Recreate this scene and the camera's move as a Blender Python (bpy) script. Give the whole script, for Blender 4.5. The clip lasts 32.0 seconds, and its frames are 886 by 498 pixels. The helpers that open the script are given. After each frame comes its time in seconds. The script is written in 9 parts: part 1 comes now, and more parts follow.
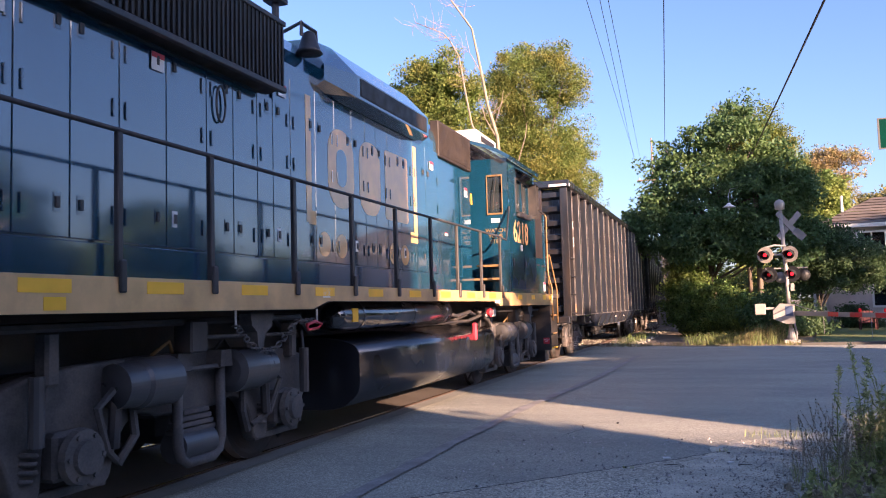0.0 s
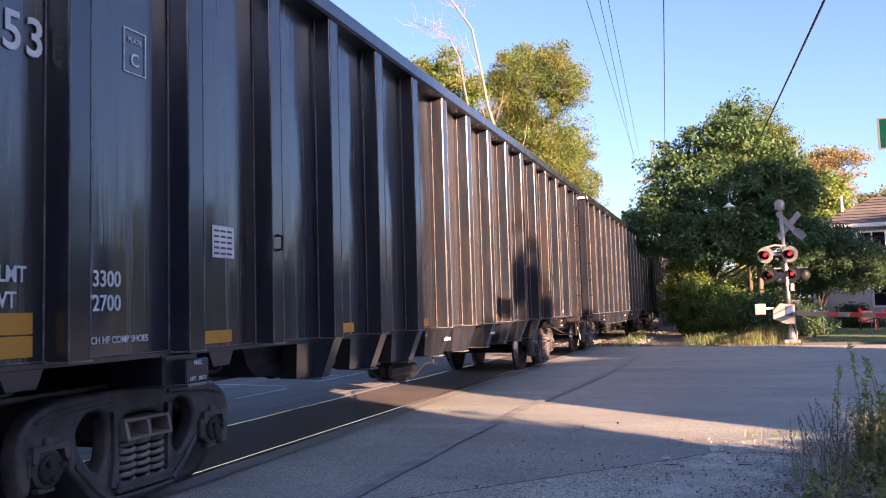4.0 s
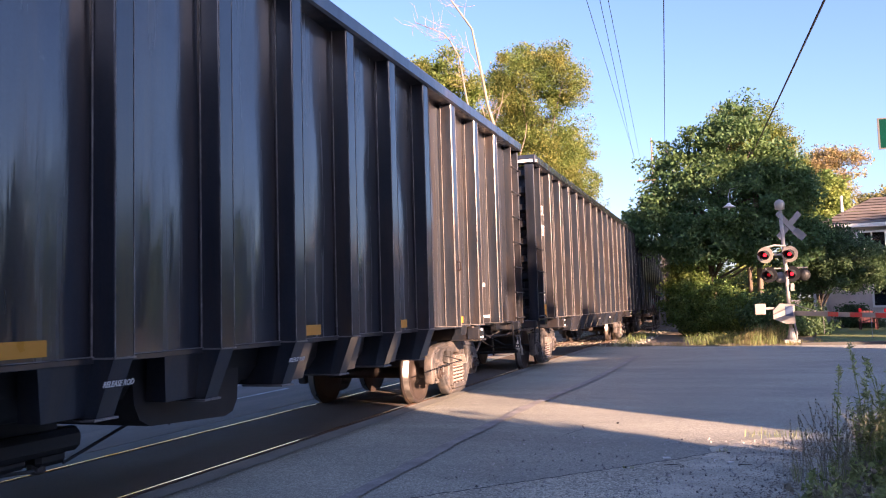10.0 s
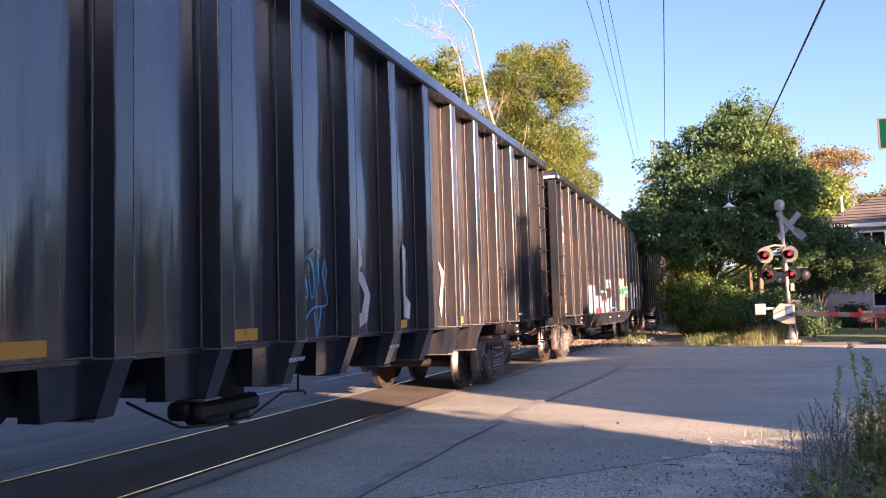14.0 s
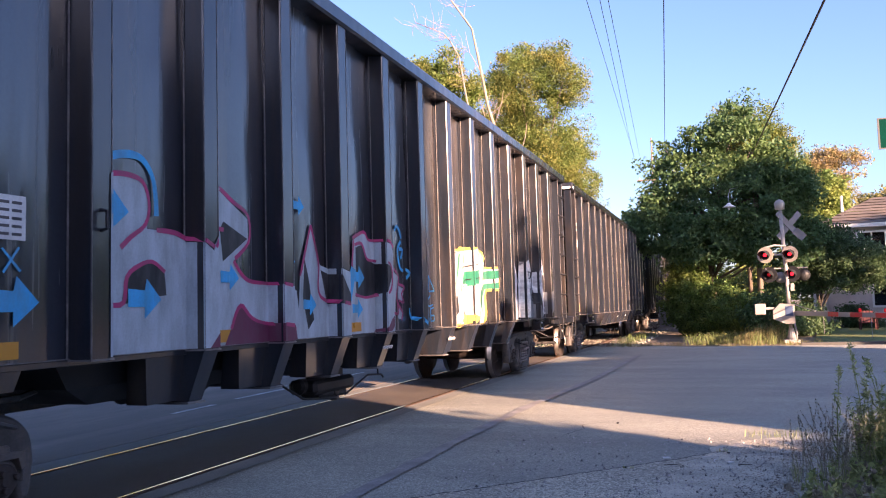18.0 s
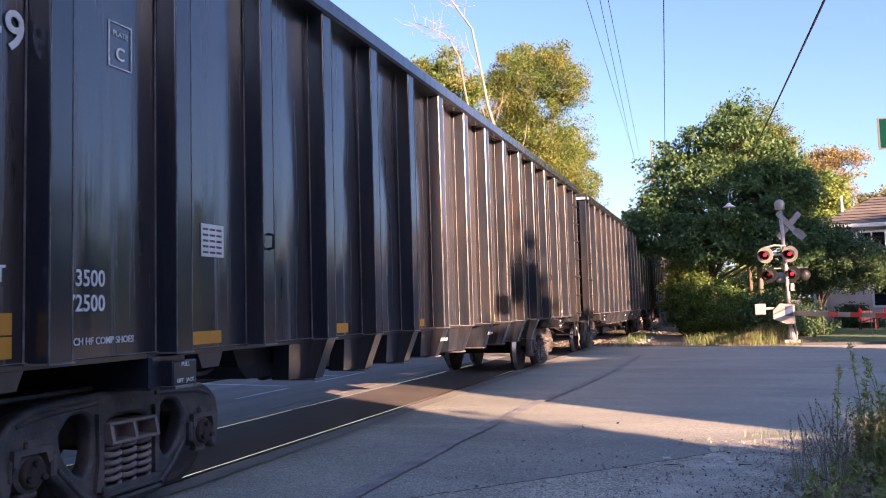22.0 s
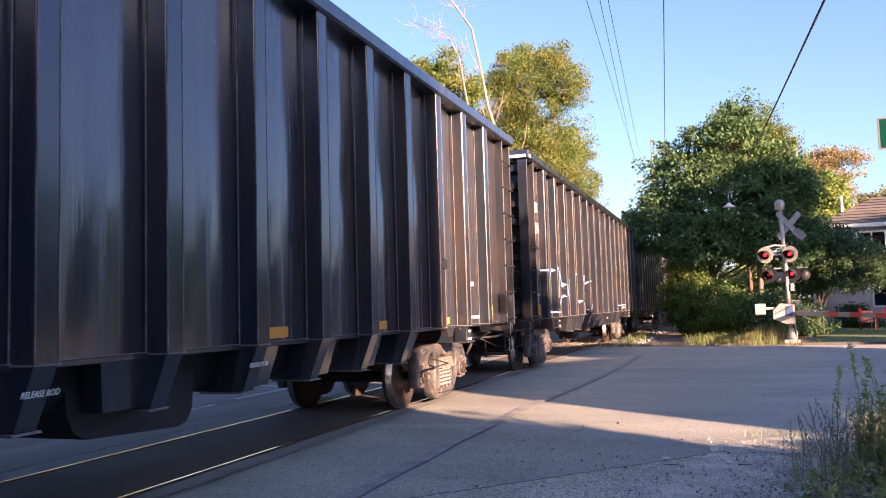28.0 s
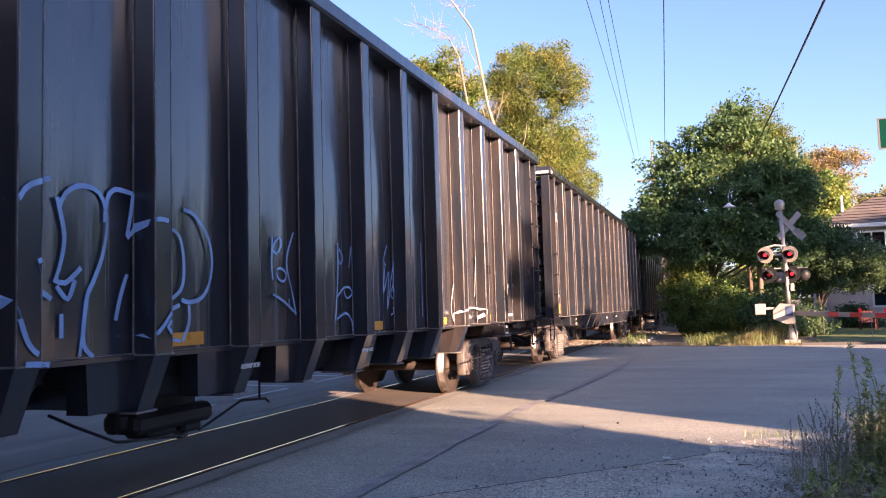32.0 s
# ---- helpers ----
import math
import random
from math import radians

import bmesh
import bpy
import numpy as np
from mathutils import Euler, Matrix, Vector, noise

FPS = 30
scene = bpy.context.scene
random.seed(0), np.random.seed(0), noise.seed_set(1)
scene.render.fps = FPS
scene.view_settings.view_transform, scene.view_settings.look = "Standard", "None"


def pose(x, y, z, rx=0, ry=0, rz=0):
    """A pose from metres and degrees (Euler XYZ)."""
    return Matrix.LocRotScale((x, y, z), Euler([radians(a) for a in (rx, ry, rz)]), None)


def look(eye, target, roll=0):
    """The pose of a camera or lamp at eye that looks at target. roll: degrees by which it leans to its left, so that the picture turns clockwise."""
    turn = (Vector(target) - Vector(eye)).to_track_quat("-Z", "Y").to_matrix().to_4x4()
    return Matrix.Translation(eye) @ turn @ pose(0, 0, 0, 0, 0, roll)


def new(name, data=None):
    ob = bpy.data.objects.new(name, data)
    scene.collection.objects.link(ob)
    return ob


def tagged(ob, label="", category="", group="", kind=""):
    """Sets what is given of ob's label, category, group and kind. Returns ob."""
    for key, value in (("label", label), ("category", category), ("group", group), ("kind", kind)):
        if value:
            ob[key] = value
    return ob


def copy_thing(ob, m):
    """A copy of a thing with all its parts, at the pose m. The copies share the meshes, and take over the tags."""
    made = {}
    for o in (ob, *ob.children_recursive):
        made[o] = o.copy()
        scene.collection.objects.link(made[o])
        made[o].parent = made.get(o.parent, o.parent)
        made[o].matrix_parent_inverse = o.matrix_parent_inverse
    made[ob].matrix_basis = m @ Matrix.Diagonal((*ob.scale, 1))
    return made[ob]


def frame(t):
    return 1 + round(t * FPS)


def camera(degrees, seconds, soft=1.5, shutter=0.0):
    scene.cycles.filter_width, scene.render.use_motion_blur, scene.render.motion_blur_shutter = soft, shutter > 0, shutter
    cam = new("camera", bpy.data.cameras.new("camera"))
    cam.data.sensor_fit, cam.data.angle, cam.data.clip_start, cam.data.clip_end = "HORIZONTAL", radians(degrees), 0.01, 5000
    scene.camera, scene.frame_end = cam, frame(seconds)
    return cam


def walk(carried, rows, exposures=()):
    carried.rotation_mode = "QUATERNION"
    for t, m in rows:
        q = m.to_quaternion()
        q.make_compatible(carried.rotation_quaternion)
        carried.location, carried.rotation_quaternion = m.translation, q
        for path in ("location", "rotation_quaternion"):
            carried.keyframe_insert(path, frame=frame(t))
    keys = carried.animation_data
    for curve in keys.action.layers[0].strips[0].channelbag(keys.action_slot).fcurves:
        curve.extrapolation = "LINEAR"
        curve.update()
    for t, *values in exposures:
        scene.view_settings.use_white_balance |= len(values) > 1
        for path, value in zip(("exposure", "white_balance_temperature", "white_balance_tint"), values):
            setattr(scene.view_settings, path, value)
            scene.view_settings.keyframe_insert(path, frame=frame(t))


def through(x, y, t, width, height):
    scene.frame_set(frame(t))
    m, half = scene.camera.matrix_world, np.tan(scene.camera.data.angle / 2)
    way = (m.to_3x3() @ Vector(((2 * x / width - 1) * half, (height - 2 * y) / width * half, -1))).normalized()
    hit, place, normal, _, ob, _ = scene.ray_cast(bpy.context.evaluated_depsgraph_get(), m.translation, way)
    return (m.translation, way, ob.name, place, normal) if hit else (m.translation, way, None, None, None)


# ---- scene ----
# The camera stands still beside a level crossing. x points across the track, y along it, z = 0 is the rail top.
FOV = math.degrees(2 * math.atan(784 / 1450))


def still_pose():
    yaw, pitch, lean = radians(19.12), radians(4.2), radians(-1.61)
    fw = Vector((-math.sin(yaw) * math.cos(pitch), math.cos(yaw) * math.cos(pitch), math.sin(pitch)))
    rt = Vector((math.cos(yaw), math.sin(yaw), 0))
    up = rt.cross(fw)
    r2 = rt * math.cos(lean) + up * math.sin(lean)
    u2 = up * math.cos(lean) - rt * math.sin(lean)
    m = Matrix((r2, u2, -fw)).transposed().to_4x4()
    m.translation = (5.343, 0.0, 1.413)
    return m


cam = camera(FOV, 32.0, soft=1.05, shutter=0.05)
STOPS = 2.53
walk(cam, [(0, still_pose()), (32, still_pose())], exposures=[(0, STOPS - 0.25, 5520, 33), (2.5, STOPS - 0.25, 5520, 33), (4.5, STOPS, 5650, 35), (32, STOPS, 5650, 35)])

# ---- light: a low warm evening sun from behind the camera's right shoulder, and the sky ----
SUN_UP = 14.0
SUN_TO = Vector((0.805, -0.593, math.tan(radians(SUN_UP)))).normalized()
world = bpy.data.worlds.new("sky")
scene.world = world
world.use_nodes = True
wn = world.node_tree.nodes
wl = world.node_tree.links
for n in list(wn):
    wn.remove(n)
sky = wn.new("ShaderNodeTexSky")
sky.sky_type = "NISHITA"
sky.sun_disc = False
sky.sun_elevation = radians(SUN_UP)
sky.sun_rotation = math.atan2(SUN_TO.x, SUN_TO.y)
sky.air_density, sky.dust_density, sky.ozone_density = 1.0, 1.3, 2.2
bg = wn.new("ShaderNodeBackground")
bg.inputs["Strength"].default_value = 0.055
out = wn.new("ShaderNodeOutputWorld")
wl.new(sky.outputs[0], bg.inputs[0])
wl.new(bg.outputs[0], out.inputs[0])
sun_data = bpy.data.lights.new("sun", "SUN")
sun_data.energy, sun_data.angle, sun_data.color = 5.0, radians(0.55), (1.0, 0.65, 0.33)
sun = new("sun", sun_data)
sun.matrix_world = look(SUN_TO * 60, (0, 0, 0))


# ---- mesh helpers ----
class M:
    """Collects vertices and faces of one part."""

    def __init__(self):
        self.v, self.f = [], []

    def add(self, verts, faces):
        k = len(self.v)
        self.v += [tuple(p) for p in verts]
        self.f += [tuple(i + k for i in f) for f in faces]
        return self

    def box(self, x0, x1, y0, y1, z0, z1, b=0.0):
        if b <= 0:
            vs = [(x, y, z) for x in (x0, x1) for y in (y0, y1) for z in (z0, z1)]
            return self.add(vs, [(0, 1, 3, 2), (4, 6, 7, 5), (0, 4, 5, 1), (2, 3, 7, 6), (0, 2, 6, 4), (1, 5, 7, 3)])
        vs, idx = [], {}
        for i, x in enumerate((x0, x1)):
            for j, y in enumerate((y0, y1)):
                for k, z in enumerate((z0, z1)):
                    sx, sy, sz = b * (1 - 2 * i), b * (1 - 2 * j), b * (1 - 2 * k)
                    for a, p in enumerate(((x, y + sy, z + sz), (x + sx, y, z + sz), (x + sx, y + sy, z))):
                        idx[i, j, k, a] = len(vs)
                        vs.append(p)
        g = lambda i, j, k, a: idx[i, j, k, a]
        fs = []
        for i in (0, 1):
            fs += [(g(i, 0, 0, 0), g(i, 1, 0, 0), g(i, 1, 1, 0), g(i, 0, 1, 0))[:: 1 if i else -1]]
            fs += [(g(0, i, 0, 1), g(1, i, 0, 1), g(1, i, 1, 1), g(0, i, 1, 1))[:: -1 if i else 1]]
            fs += [(g(0, 0, i, 2), g(1, 0, i, 2), g(1, 1, i, 2), g(0, 1, i, 2))[:: 1 if i else -1]]
        for i in (0, 1):
            for j in (0, 1):
                fs += [(g(i, j, 0, 0), g(i, j, 0, 1), g(i, j, 1, 1), g(i, j, 1, 0))[:: 1 if i == j else -1]]
                fs += [(g(i, 0, j, 0), g(i, 0, j, 2), g(i, 1, j, 2), g(i, 1, j, 0))[:: -1 if i == j else 1]]
                fs += [(g(0, i, j, 1), g(0, i, j, 2), g(1, i, j, 2), g(1, i, j, 1))[:: 1 if i == j else -1]]
        for i in (0, 1):
            for j in (0, 1):
                for k in (0, 1):
                    fs += [tuple(g(i, j, k, a) for a in range(3))[:: 1 if (i + j + k) % 2 else -1]]
        return self.add(vs, fs)

    def loft(self, rings, closed=True, caps=True):
        n, k = len(rings[0]), len(self.v)
        self.v += [tuple(p) for r in rings for p in r]
        for a in range(len(rings) - 1):
            for i in range(n if closed else n - 1):
                j = (i + 1) % n
                self.f.append((k + a * n + i, k + a * n + j, k + (a + 1) * n + j, k + (a + 1) * n + i))
        if caps and closed:
            self.f.append(tuple(k + i for i in range(n))[::-1])
            self.f.append(tuple(k + (len(rings) - 1) * n + i for i in range(n)))
        return self

    def tube(self, pts, r, n=8, caps=True):
        pts = [Vector(p) for p in pts]
        rings = []
        side = None
        for i, p in enumerate(pts):
            d = (pts[min(i + 1, len(pts) - 1)] - pts[max(i - 1, 0)]).normalized()
            if side is None:
                side = d.orthogonal().normalized()
            side = (side - d * side.dot(d))
            side = side.normalized() if side.length > 1e-6 else d.orthogonal().normalized()
            up = d.cross(side)
            rr = r[i] if isinstance(r, (list, tuple)) else r
            rings.append([p + (side * math.cos(2 * math.pi * a / n) + up * math.sin(2 * math.pi * a / n)) * rr for a in range(n)])
        return self.loft(rings, True, caps)

    def cyl(self, p0, p1, r, n=16, r1=None):
        return self.tube([p0, p1], [r, r if r1 is None else r1], n)

    def lathe(self, profile, at=(0, 0, 0), axis="x", n=24, caps=True):
        """profile: (along, radius) pairs, turned about an axis through at."""
        rings = []
        for s, r in profile:
            ring = []
            for a in range(n):
                c, t = r * math.cos(2 * math.pi * a / n), r * math.sin(2 * math.pi * a / n)
                p = (s, c, t) if axis == "x" else (t, s, c) if axis == "y" else (c, t, s)
                ring.append((at[0] + p[0], at[1] + p[1], at[2] + p[2]))
            rings.append(ring)
        return self.loft(rings, True, caps)

    def prism(self, poly, axis, a, b):
        """poly: 2D outline, pushed along an axis from a to b. axis x: (y, z); y: (x, z); z: (x, y)."""
        def at(p, s):
            return (s, p[0], p[1]) if axis == "x" else (p[0], s, p[1]) if axis == "y" else (p[0], p[1], s)
        return self.loft([[at(p, a) for p in poly], [at(p, b) for p in poly]])


def mesh_of(name, m):
    me = bpy.data.meshes.new(name)
    me.from_pydata(m.v, [], m.f)
    bm = bmesh.new()
    bm.from_mesh(me)
    bmesh.ops.recalc_face_normals(bm, faces=bm.faces)
    bm.to_mesh(me)
    bm.free()
    return me


def part(name, m, mat, parent=None, label="", smooth=False, at=None):
    """Links one mesh as a part under a thing or part. m: an M or a mesh to share."""
    me = mesh_of(name, m) if isinstance(m, M) else m
    if mat is not None and not me.materials:
        me.materials.append(mat)
    if smooth:
        for p in me.polygons:
            p.use_smooth = True
    ob = new(name, me)
    ob.parent = parent
    if at is not None:
        ob.location = at
    if label:
        tagged(ob, label)
    return ob


def thing(name, label, category, group="", kind="", at=(0, 0, 0), turn=0.0):
    ob = new(name)
    ob.matrix_basis = pose(at[0], at[1], at[2], 0, 0, turn)
    return tagged(ob, label, category, group, kind)


def words(text, size, mat, parent, m, name="lettering", wide=1.0, depth=0.002, gap=1.0):
    """Flat letters in the built-in font, as a mesh; m places them (text runs along its x, up its y)."""
    cu = bpy.data.curves.new(name, "FONT")
    cu.body, cu.size, cu.align_x, cu.align_y, cu.extrude = text, size, "CENTER", "CENTER", depth
    cu.offset = size * 0.014
    cu.resolution_u, cu.space_character = 3, gap
    tmp = bpy.data.objects.new(name, cu)
    scene.collection.objects.link(tmp)
    dg = bpy.context.evaluated_depsgraph_get()
    me = bpy.data.meshes.new_from_object(tmp.evaluated_get(dg))
    bpy.data.objects.remove(tmp)
    me.transform(m @ Matrix.Diagonal((wide, 1, 1, 1)))
    me.materials.clear()
    me.materials.append(mat)
    ob = new(name, me)
    ob.parent = parent
    return ob


def side_pose(x, y, z):
    """For letters on a face that looks to +x and is read along +y."""
    m = Matrix(((0, 0, 1), (1, 0, 0), (0, 1, 0))).to_4x4()
    m.translation = (x, y, z)
    return m


def end_pose(x, y, z):
    """For letters on a face that looks to -y."""
    m = Matrix(((1, 0, 0), (0, 0, -1), (0, 1, 0))).to_4x4()
    m.translation = (x, y, z)
    return m


# ---- materials ----
def material(name, base, rough=0.6, metal=0.0, vary=0.25, scale=3.0, grain=0.0, grain_scale=60.0, bump=0.0, dirt=None, dirt_amount=0.4,
             dirt_scale=1.2, stretch=(1, 1, 1), coat=0.0, island=0.0, object_vary=0.0, rough_vary=0.15, speckle=0.0, speckle_scale=70.0, jitter=False, scuff=None):
    """A procedural surface: base colour varied at two scales, dirt of its own shape, fine relief."""
    mat = bpy.data.materials.new(name)
    mat.use_nodes = True
    nt = mat.node_tree
    nd, lk = nt.nodes, nt.links
    p = nd["Principled BSDF"]
    tc = nd.new("ShaderNodeTexCoord")
    mp = nd.new("ShaderNodeMapping")
    mp.inputs["Scale"].default_value = stretch
    place = tc.outputs["Object"]
    if jitter:
        oi = nd.new("ShaderNodeObjectInfo")
        spread = nd.new("ShaderNodeVectorMath")
        spread.operation = "SCALE"
        spread.inputs[0].default_value = (17.0, 29.0, 11.0)
        lk.new(oi.outputs["Random"], spread.inputs["Scale"])
        moved = nd.new("ShaderNodeVectorMath")
        lk.new(place, moved.inputs[0])
        lk.new(spread.outputs[0], moved.inputs[1])
        place = moved.outputs[0]
    lk.new(place, mp.inputs[0])
    n1 = nd.new("ShaderNodeTexNoise")
    n1.inputs["Scale"].default_value, n1.inputs["Detail"].default_value = scale, 5
    lk.new(mp.outputs[0], n1.inputs[0])
    n2 = nd.new("ShaderNodeTexNoise")
    n2.inputs["Scale"].default_value, n2.inputs["Detail"].default_value = grain_scale, 3
    lk.new(tc.outputs["Object"], n2.inputs[0])
    r1 = nd.new("ShaderNodeMapRange")
    r1.inputs[1].default_value, r1.inputs[2].default_value = 0.3, 0.7
    r1.inputs[3].default_value, r1.inputs[4].default_value = 1 - vary, 1 + vary
    lk.new(n1.outputs[0], r1.inputs[0])
    r2 = nd.new("ShaderNodeMapRange")
    r2.inputs[1].default_value, r2.inputs[2].default_value = 0.25, 0.75
    r2.inputs[3].default_value, r2.inputs[4].default_value = 1 - grain, 1 + grain
    lk.new(n2.outputs[0], r2.inputs[0])
    mu = nd.new("ShaderNodeMath")
    mu.operation = "MULTIPLY"
    lk.new(r1.outputs[0], mu.inputs[0])
    lk.new(r2.outputs[0], mu.inputs[1])
    value = mu.outputs[0]
    if island > 0 or object_vary > 0:
        src = nd.new("ShaderNodeNewGeometry").outputs["Random Per Island"] if island > 0 else nd.new("ShaderNodeObjectInfo").outputs["Random"]
        amt = island or object_vary
        r3 = nd.new("ShaderNodeMapRange")
        r3.inputs[3].default_value, r3.inputs[4].default_value = 1 - amt, 1 + amt
        lk.new(src, r3.inputs[0])
        m3 = nd.new("ShaderNodeMath")
        m3.operation = "MULTIPLY"
        lk.new(value, m3.inputs[0])
        lk.new(r3.outputs[0], m3.inputs[1])
        value = m3.outputs[0]
    sc = nd.new("ShaderNodeVectorMath")
    sc.operation = "SCALE"
    sc.inputs[0].default_value = base
    lk.new(value, sc.inputs["Scale"])
    colour = sc.outputs[0]
    if dirt:
        n3 = nd.new("ShaderNodeTexNoise")
        n3.inputs["Scale"].default_value, n3.inputs["Detail"].default_value, n3.inputs["Roughness"].default_value = dirt_scale, 7, 0.65
        lk.new(mp.outputs[0], n3.inputs[0])
        r4 = nd.new("ShaderNodeMapRange")
        r4.inputs[1].default_value, r4.inputs[2].default_value = 0.45, 0.72
        r4.inputs[3].default_value, r4.inputs[4].default_value = 0, dirt_amount
        lk.new(n3.outputs[0], r4.inputs[0])
        mx = nd.new("ShaderNodeMix")
        mx.data_type = "RGBA"
        mx.inputs[7].default_value = (*dirt, 1)
        lk.new(r4.outputs[0], mx.inputs[0])
        lk.new(colour, mx.inputs[6])
        colour = mx.outputs[2]
    if scuff:
        n6 = nd.new("ShaderNodeTexNoise")
        n6.inputs["Scale"].default_value, n6.inputs["Detail"].default_value, n6.inputs["Roughness"].default_value = 3.4, 9, 0.72
        lk.new(place, n6.inputs[0])
        r6 = nd.new("ShaderNodeMapRange")
        r6.inputs[1].default_value, r6.inputs[2].default_value, r6.inputs[4].default_value = 0.69, 0.74, 0.8
        lk.new(n6.outputs[0], r6.inputs[0])
        m6 = nd.new("ShaderNodeMix")
        m6.data_type = "RGBA"
        m6.inputs[7].default_value = (*scuff, 1)
        lk.new(r6.outputs[0], m6.inputs[0])
        lk.new(colour, m6.inputs[6])
        colour = m6.outputs[2]
    lk.new(colour, p.inputs["Base Color"])
    rr = nd.new("ShaderNodeMapRange")
    rr.inputs[1].default_value, rr.inputs[2].default_value = 0.3, 0.7
    rr.inputs[3].default_value, rr.inputs[4].default_value = max(rough - rough_vary, 0.03), min(rough + rough_vary, 1)
    lk.new(n1.outputs[0], rr.inputs[0])
    lk.new(rr.outputs[0], p.inputs["Roughness"])
    p.inputs["Metallic"].default_value = metal
    p.inputs["Coat Weight"].default_value = coat
    p.inputs["Coat Roughness"].default_value = 0.12
    if speckle > 0:
        vo = nd.new("ShaderNodeTexVoronoi")
        vo.inputs["Scale"].default_value = speckle_scale
        lk.new(tc.outputs["Object"], vo.inputs[0])
        r5 = nd.new("ShaderNodeMapRange")
        r5.inputs[1].default_value, r5.inputs[2].default_value = 0.12, 0.9
        r5.inputs[3].default_value, r5.inputs[4].default_value = 1 - speckle, 1 + speckle
        lk.new(vo.outputs["Color"], r5.inputs[0])
        s5 = nd.new("ShaderNodeVectorMath")
        s5.operation = "SCALE"
        lk.new(colour, s5.inputs[0])
        lk.new(r5.outputs[0], s5.inputs["Scale"])
        lk.new(s5.outputs[0], p.inputs["Base Color"])
    if bump > 0:
        bp = nd.new("ShaderNodeBump")
        bp.inputs["Strength"].default_value, bp.inputs["Distance"].default_value = 1.0, bump
        ad = nd.new("ShaderNodeMath")
        ad.operation = "MULTIPLY_ADD"
        ad.inputs[1].default_value = 0.5
        lk.new(n2.outputs[0], ad.inputs[0])
        lk.new(n1.outputs[0], ad.inputs[2])
        lk.new(ad.outputs[0], bp.inputs["Height"])
        lk.new(bp.outputs[0], p.inputs["Normal"])
    return mat


def foliage(name, base, tint, vary=0.45, through=0.35):
    """Leaves: each island (leaf) varies, some light comes through."""
    mat = bpy.data.materials.new(name)
    mat.use_nodes = True
    nd, lk = mat.node_tree.nodes, mat.node_tree.links
    p = nd["Principled BSDF"]
    geo = nd.new("ShaderNodeNewGeometry")
    tc = nd.new("ShaderNodeTexCoord")
    ns = nd.new("ShaderNodeTexNoise")
    ns.inputs["Scale"].default_value, ns.inputs["Detail"].default_value = 0.7, 3
    lk.new(tc.outputs["Object"], ns.inputs[0])
    r0 = nd.new("ShaderNodeMapRange")
    r0.inputs[1].default_value, r0.inputs[2].default_value = 0.42, 0.68
    lk.new(ns.outputs[0], r0.inputs[0])
    mx = nd.new("ShaderNodeMix")
    mx.data_type = "RGBA"
    mx.inputs[6].default_value, mx.inputs[7].default_value = (*base, 1), (*tint, 1)
    lk.new(r0.outputs[0], mx.inputs[0])
    r1 = nd.new("ShaderNodeMapRange")
    r1.inputs[3].default_value, r1.inputs[4].default_value = 1 - vary, 1 + vary
    lk.new(geo.outputs["Random Per Island"], r1.inputs[0])
    sc = nd.new("ShaderNodeVectorMath")
    sc.operation = "SCALE"
    lk.new(mx.outputs[2], sc.inputs[0])
    lk.new(r1.outputs[0], sc.inputs["Scale"])
    lk.new(sc.outputs[0], p.inputs["Base Color"])
    p.inputs["Roughness"].default_value = 0.55
    p.inputs["Specular IOR Level"].default_value = 0.3
    tr = nd.new("ShaderNodeBsdfTranslucent")
    lk.new(sc.outputs[0], tr.inputs[0])
    ms = nd.new("ShaderNodeMixShader")
    ms.inputs[0].default_value = through
    lk.new(p.outputs[0], ms.inputs[1])
    lk.new(tr.outputs[0], ms.inputs[2])
    lk.new(ms.outputs[0], nd["Material Output"].inputs[0])
    return mat


def glowing(name, colour, strength):
    mat = bpy.data.materials.new(name)
    mat.use_nodes = True
    p = mat.node_tree.nodes["Principled BSDF"]
    p.inputs["Base Color"].default_value = (*colour, 1)
    p.inputs["Emission Color"].default_value = (*colour, 1)
    p.inputs["Emission Strength"].default_value = strength
    p.inputs["Roughness"].default_value = 0.25
    return mat


def pane_glass(name, tint=(0.02, 0.025, 0.03)):
    mat = bpy.data.materials.new(name)
    mat.use_nodes = True
    p = mat.node_tree.nodes["Principled BSDF"]
    p.inputs["Base Color"].default_value = (*tint, 1)
    p.inputs["Roughness"].default_value = 0.06
    p.inputs["IOR"].default_value = 1.5
    p.inputs["Alpha"].default_value = 0.55
    return mat


def gloss(mat, ior, rough, weight=1.0, spec=0.5):
    """A clear coat over the paint."""
    p = mat.node_tree.nodes["Principled BSDF"]
    p.inputs["Coat Weight"].default_value, p.inputs["Coat IOR"].default_value, p.inputs["Coat Roughness"].default_value = weight, ior, rough
    p.inputs["Specular IOR Level"].default_value = spec
    return mat


